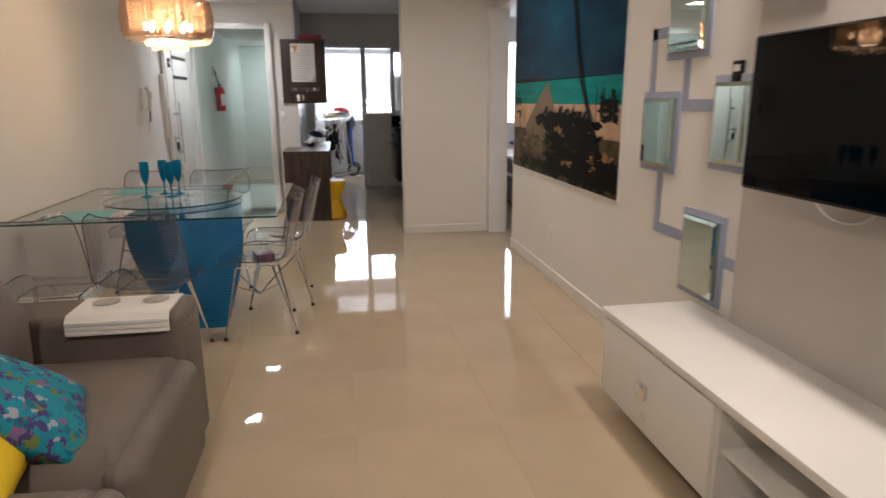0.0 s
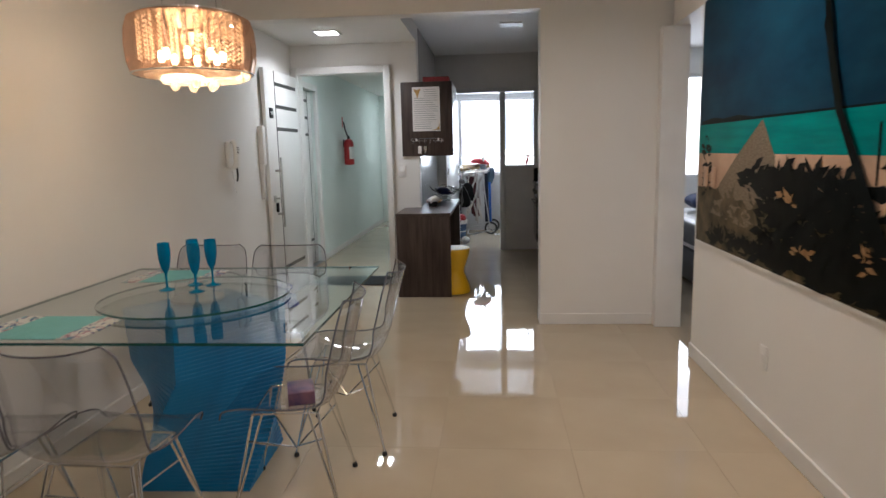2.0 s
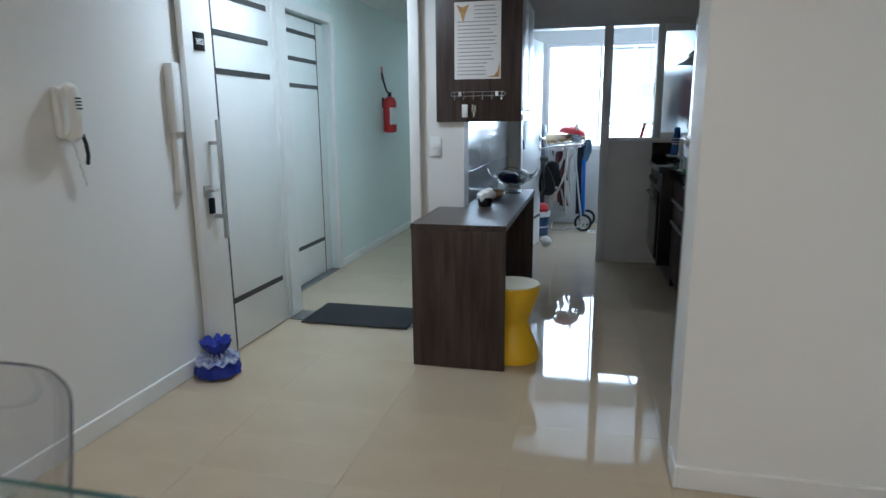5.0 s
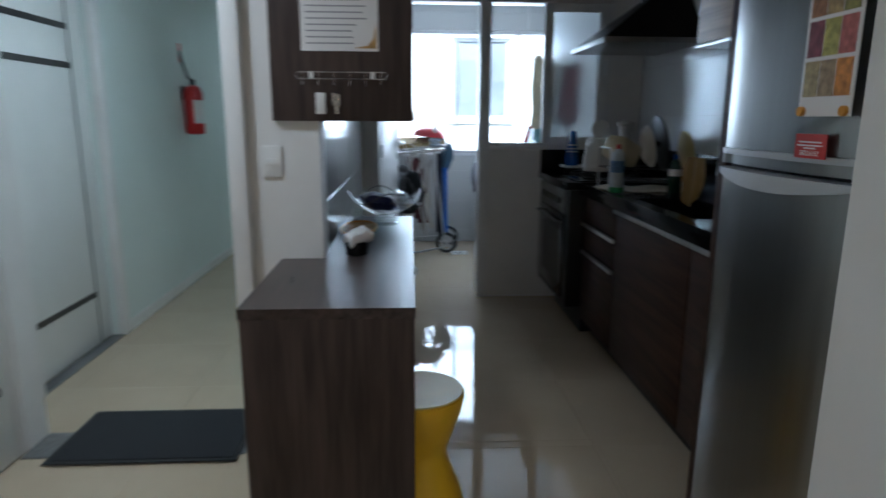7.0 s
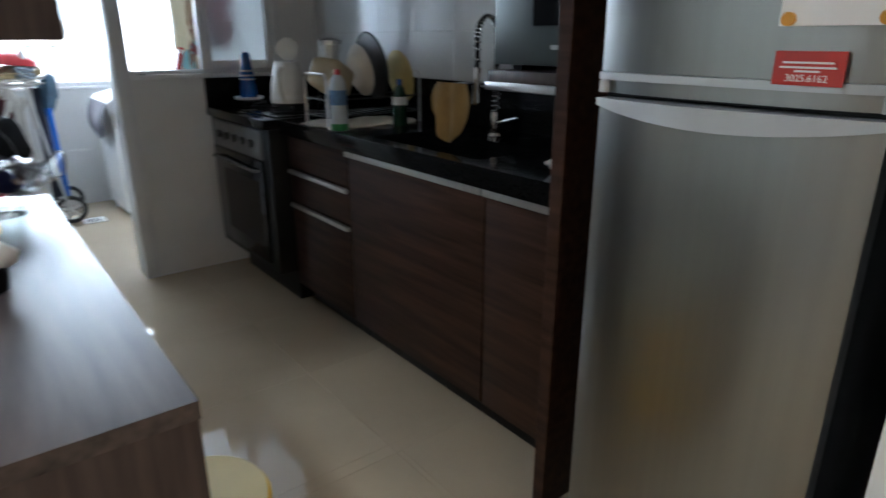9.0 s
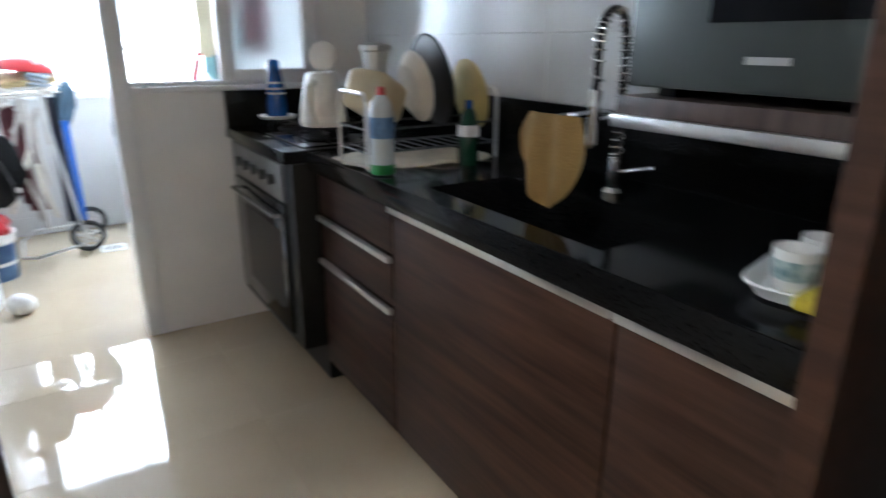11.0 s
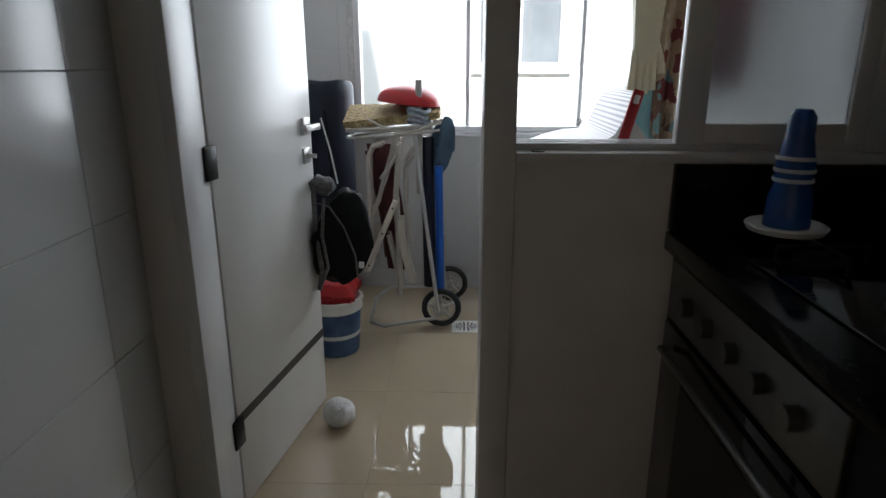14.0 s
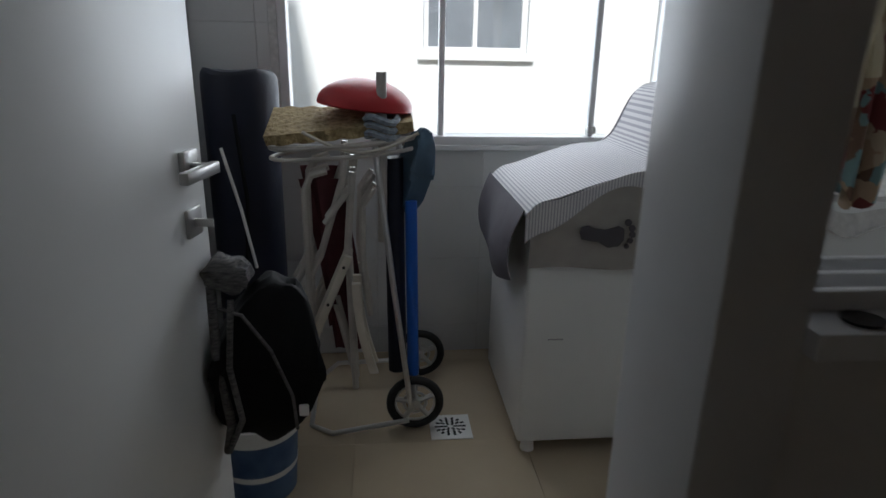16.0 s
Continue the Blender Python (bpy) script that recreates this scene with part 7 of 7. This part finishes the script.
lay_floor(XL, YB, XR, 6.11, 1.22, 7.65, 0.60, floor)
lay_floor(XL, 6.11, 1.84, 7.60, 1.22, 7.65, 0.60, floor)
lay_floor(1.84, 6.25, 2.735, 7.60, 1.22, 7.65, 0.60, floor)
lay_floor(0.735, 7.60, 2.735, 9.77, 1.22, 7.65, 0.60, floor)
lay_floor(0.60, 9.77, 3.45, 11.945, 1.22, 7.65, 0.60, floor)
lay_floor(-0.69, 7.80, 0.41, 13.4, 1.22, 7.65, 0.60, floor)
lay_floor(XR, 5.385, 5.05, 9.3, 1.22, 7.65, 0.60, floor)


def lay_wall(axis, at, out, a0, z0, a1, z1, pa, pz, w, h, parent):
    """Glazed tiles on a wall: axis 0 for a wall facing along x, 1 for one facing along y; out: +1 or -1."""
    cache = {}
    g = 0.002
    for i in range(math.floor((a0 - pa) / w), math.ceil((a1 - pa) / w)):
        for j in range(math.floor((z0 - pz) / h), math.ceil((z1 - pz) / h)):
            a, b = max(a0, pa + i * w), min(a1, pa + (i + 1) * w)
            c, d = max(z0, pz + j * h), min(z1, pz + (j + 1) * h)
            if b - a < 0.02 or d - c < 0.02:
                continue
            key = (round(b - a, 3), round(d - c, 3))
            if key not in cache:
                me = bpy.data.meshes.new("tile")
                bm = B(0, 0, 0, 0.004, key[0] - g, key[1] - g, bevel=0.0012, seg=1) if axis == 0 else B(0, 0, 0, key[0] - g, 0.004, key[1] - g, bevel=0.0012, seg=1)
                bm.to_mesh(me)
                bm.free()
                me.materials.append(M_walltile)
                cache[key] = me
            ob = new("tile", cache[key])
            ob.parent = parent
            p = at if out > 0 else at - 0.004
            ob.location = (p, a + g / 2, c + g / 2) if axis == 0 else (a + g / 2, p, c + g / 2)


W = bpy.data.objects
TW, TH = 0.45, 0.32
lay_wall(0, 0.7345, 1, 7.80, 0.0, 9.77, HK, 9.13, 0.99, TW, TH, W["wall_kitchen_west"])
lay_wall(0, 2.7355, -1, 7.185, 1.125, 9.79, HK, 9.06, 1.02, 0.62, TH, W["wall_kitchen_east"])
lay_wall(1, 11.946, -1, 0.60, 0.0, 3.45, 0.93, 1.30, 0.13, TW, TH, W["wall_laundry_window"])
lay_wall(1, 11.946, -1, 0.60, 0.97, 0.90, 2.45, 1.30, 0.13, TW, TH, W["wall_laundry_window"])
lay_wall(1, 11.946, -1, 2.555, 0.93, 3.45, 2.45, 1.30, 0.13, TW, TH, W["wall_laundry_window"])
lay_wall(1, 11.946, -1, 0.90, 2.20, 2.555, 2.45, 1.30, 0.13, TW, TH, W["wall_laundry_window"])
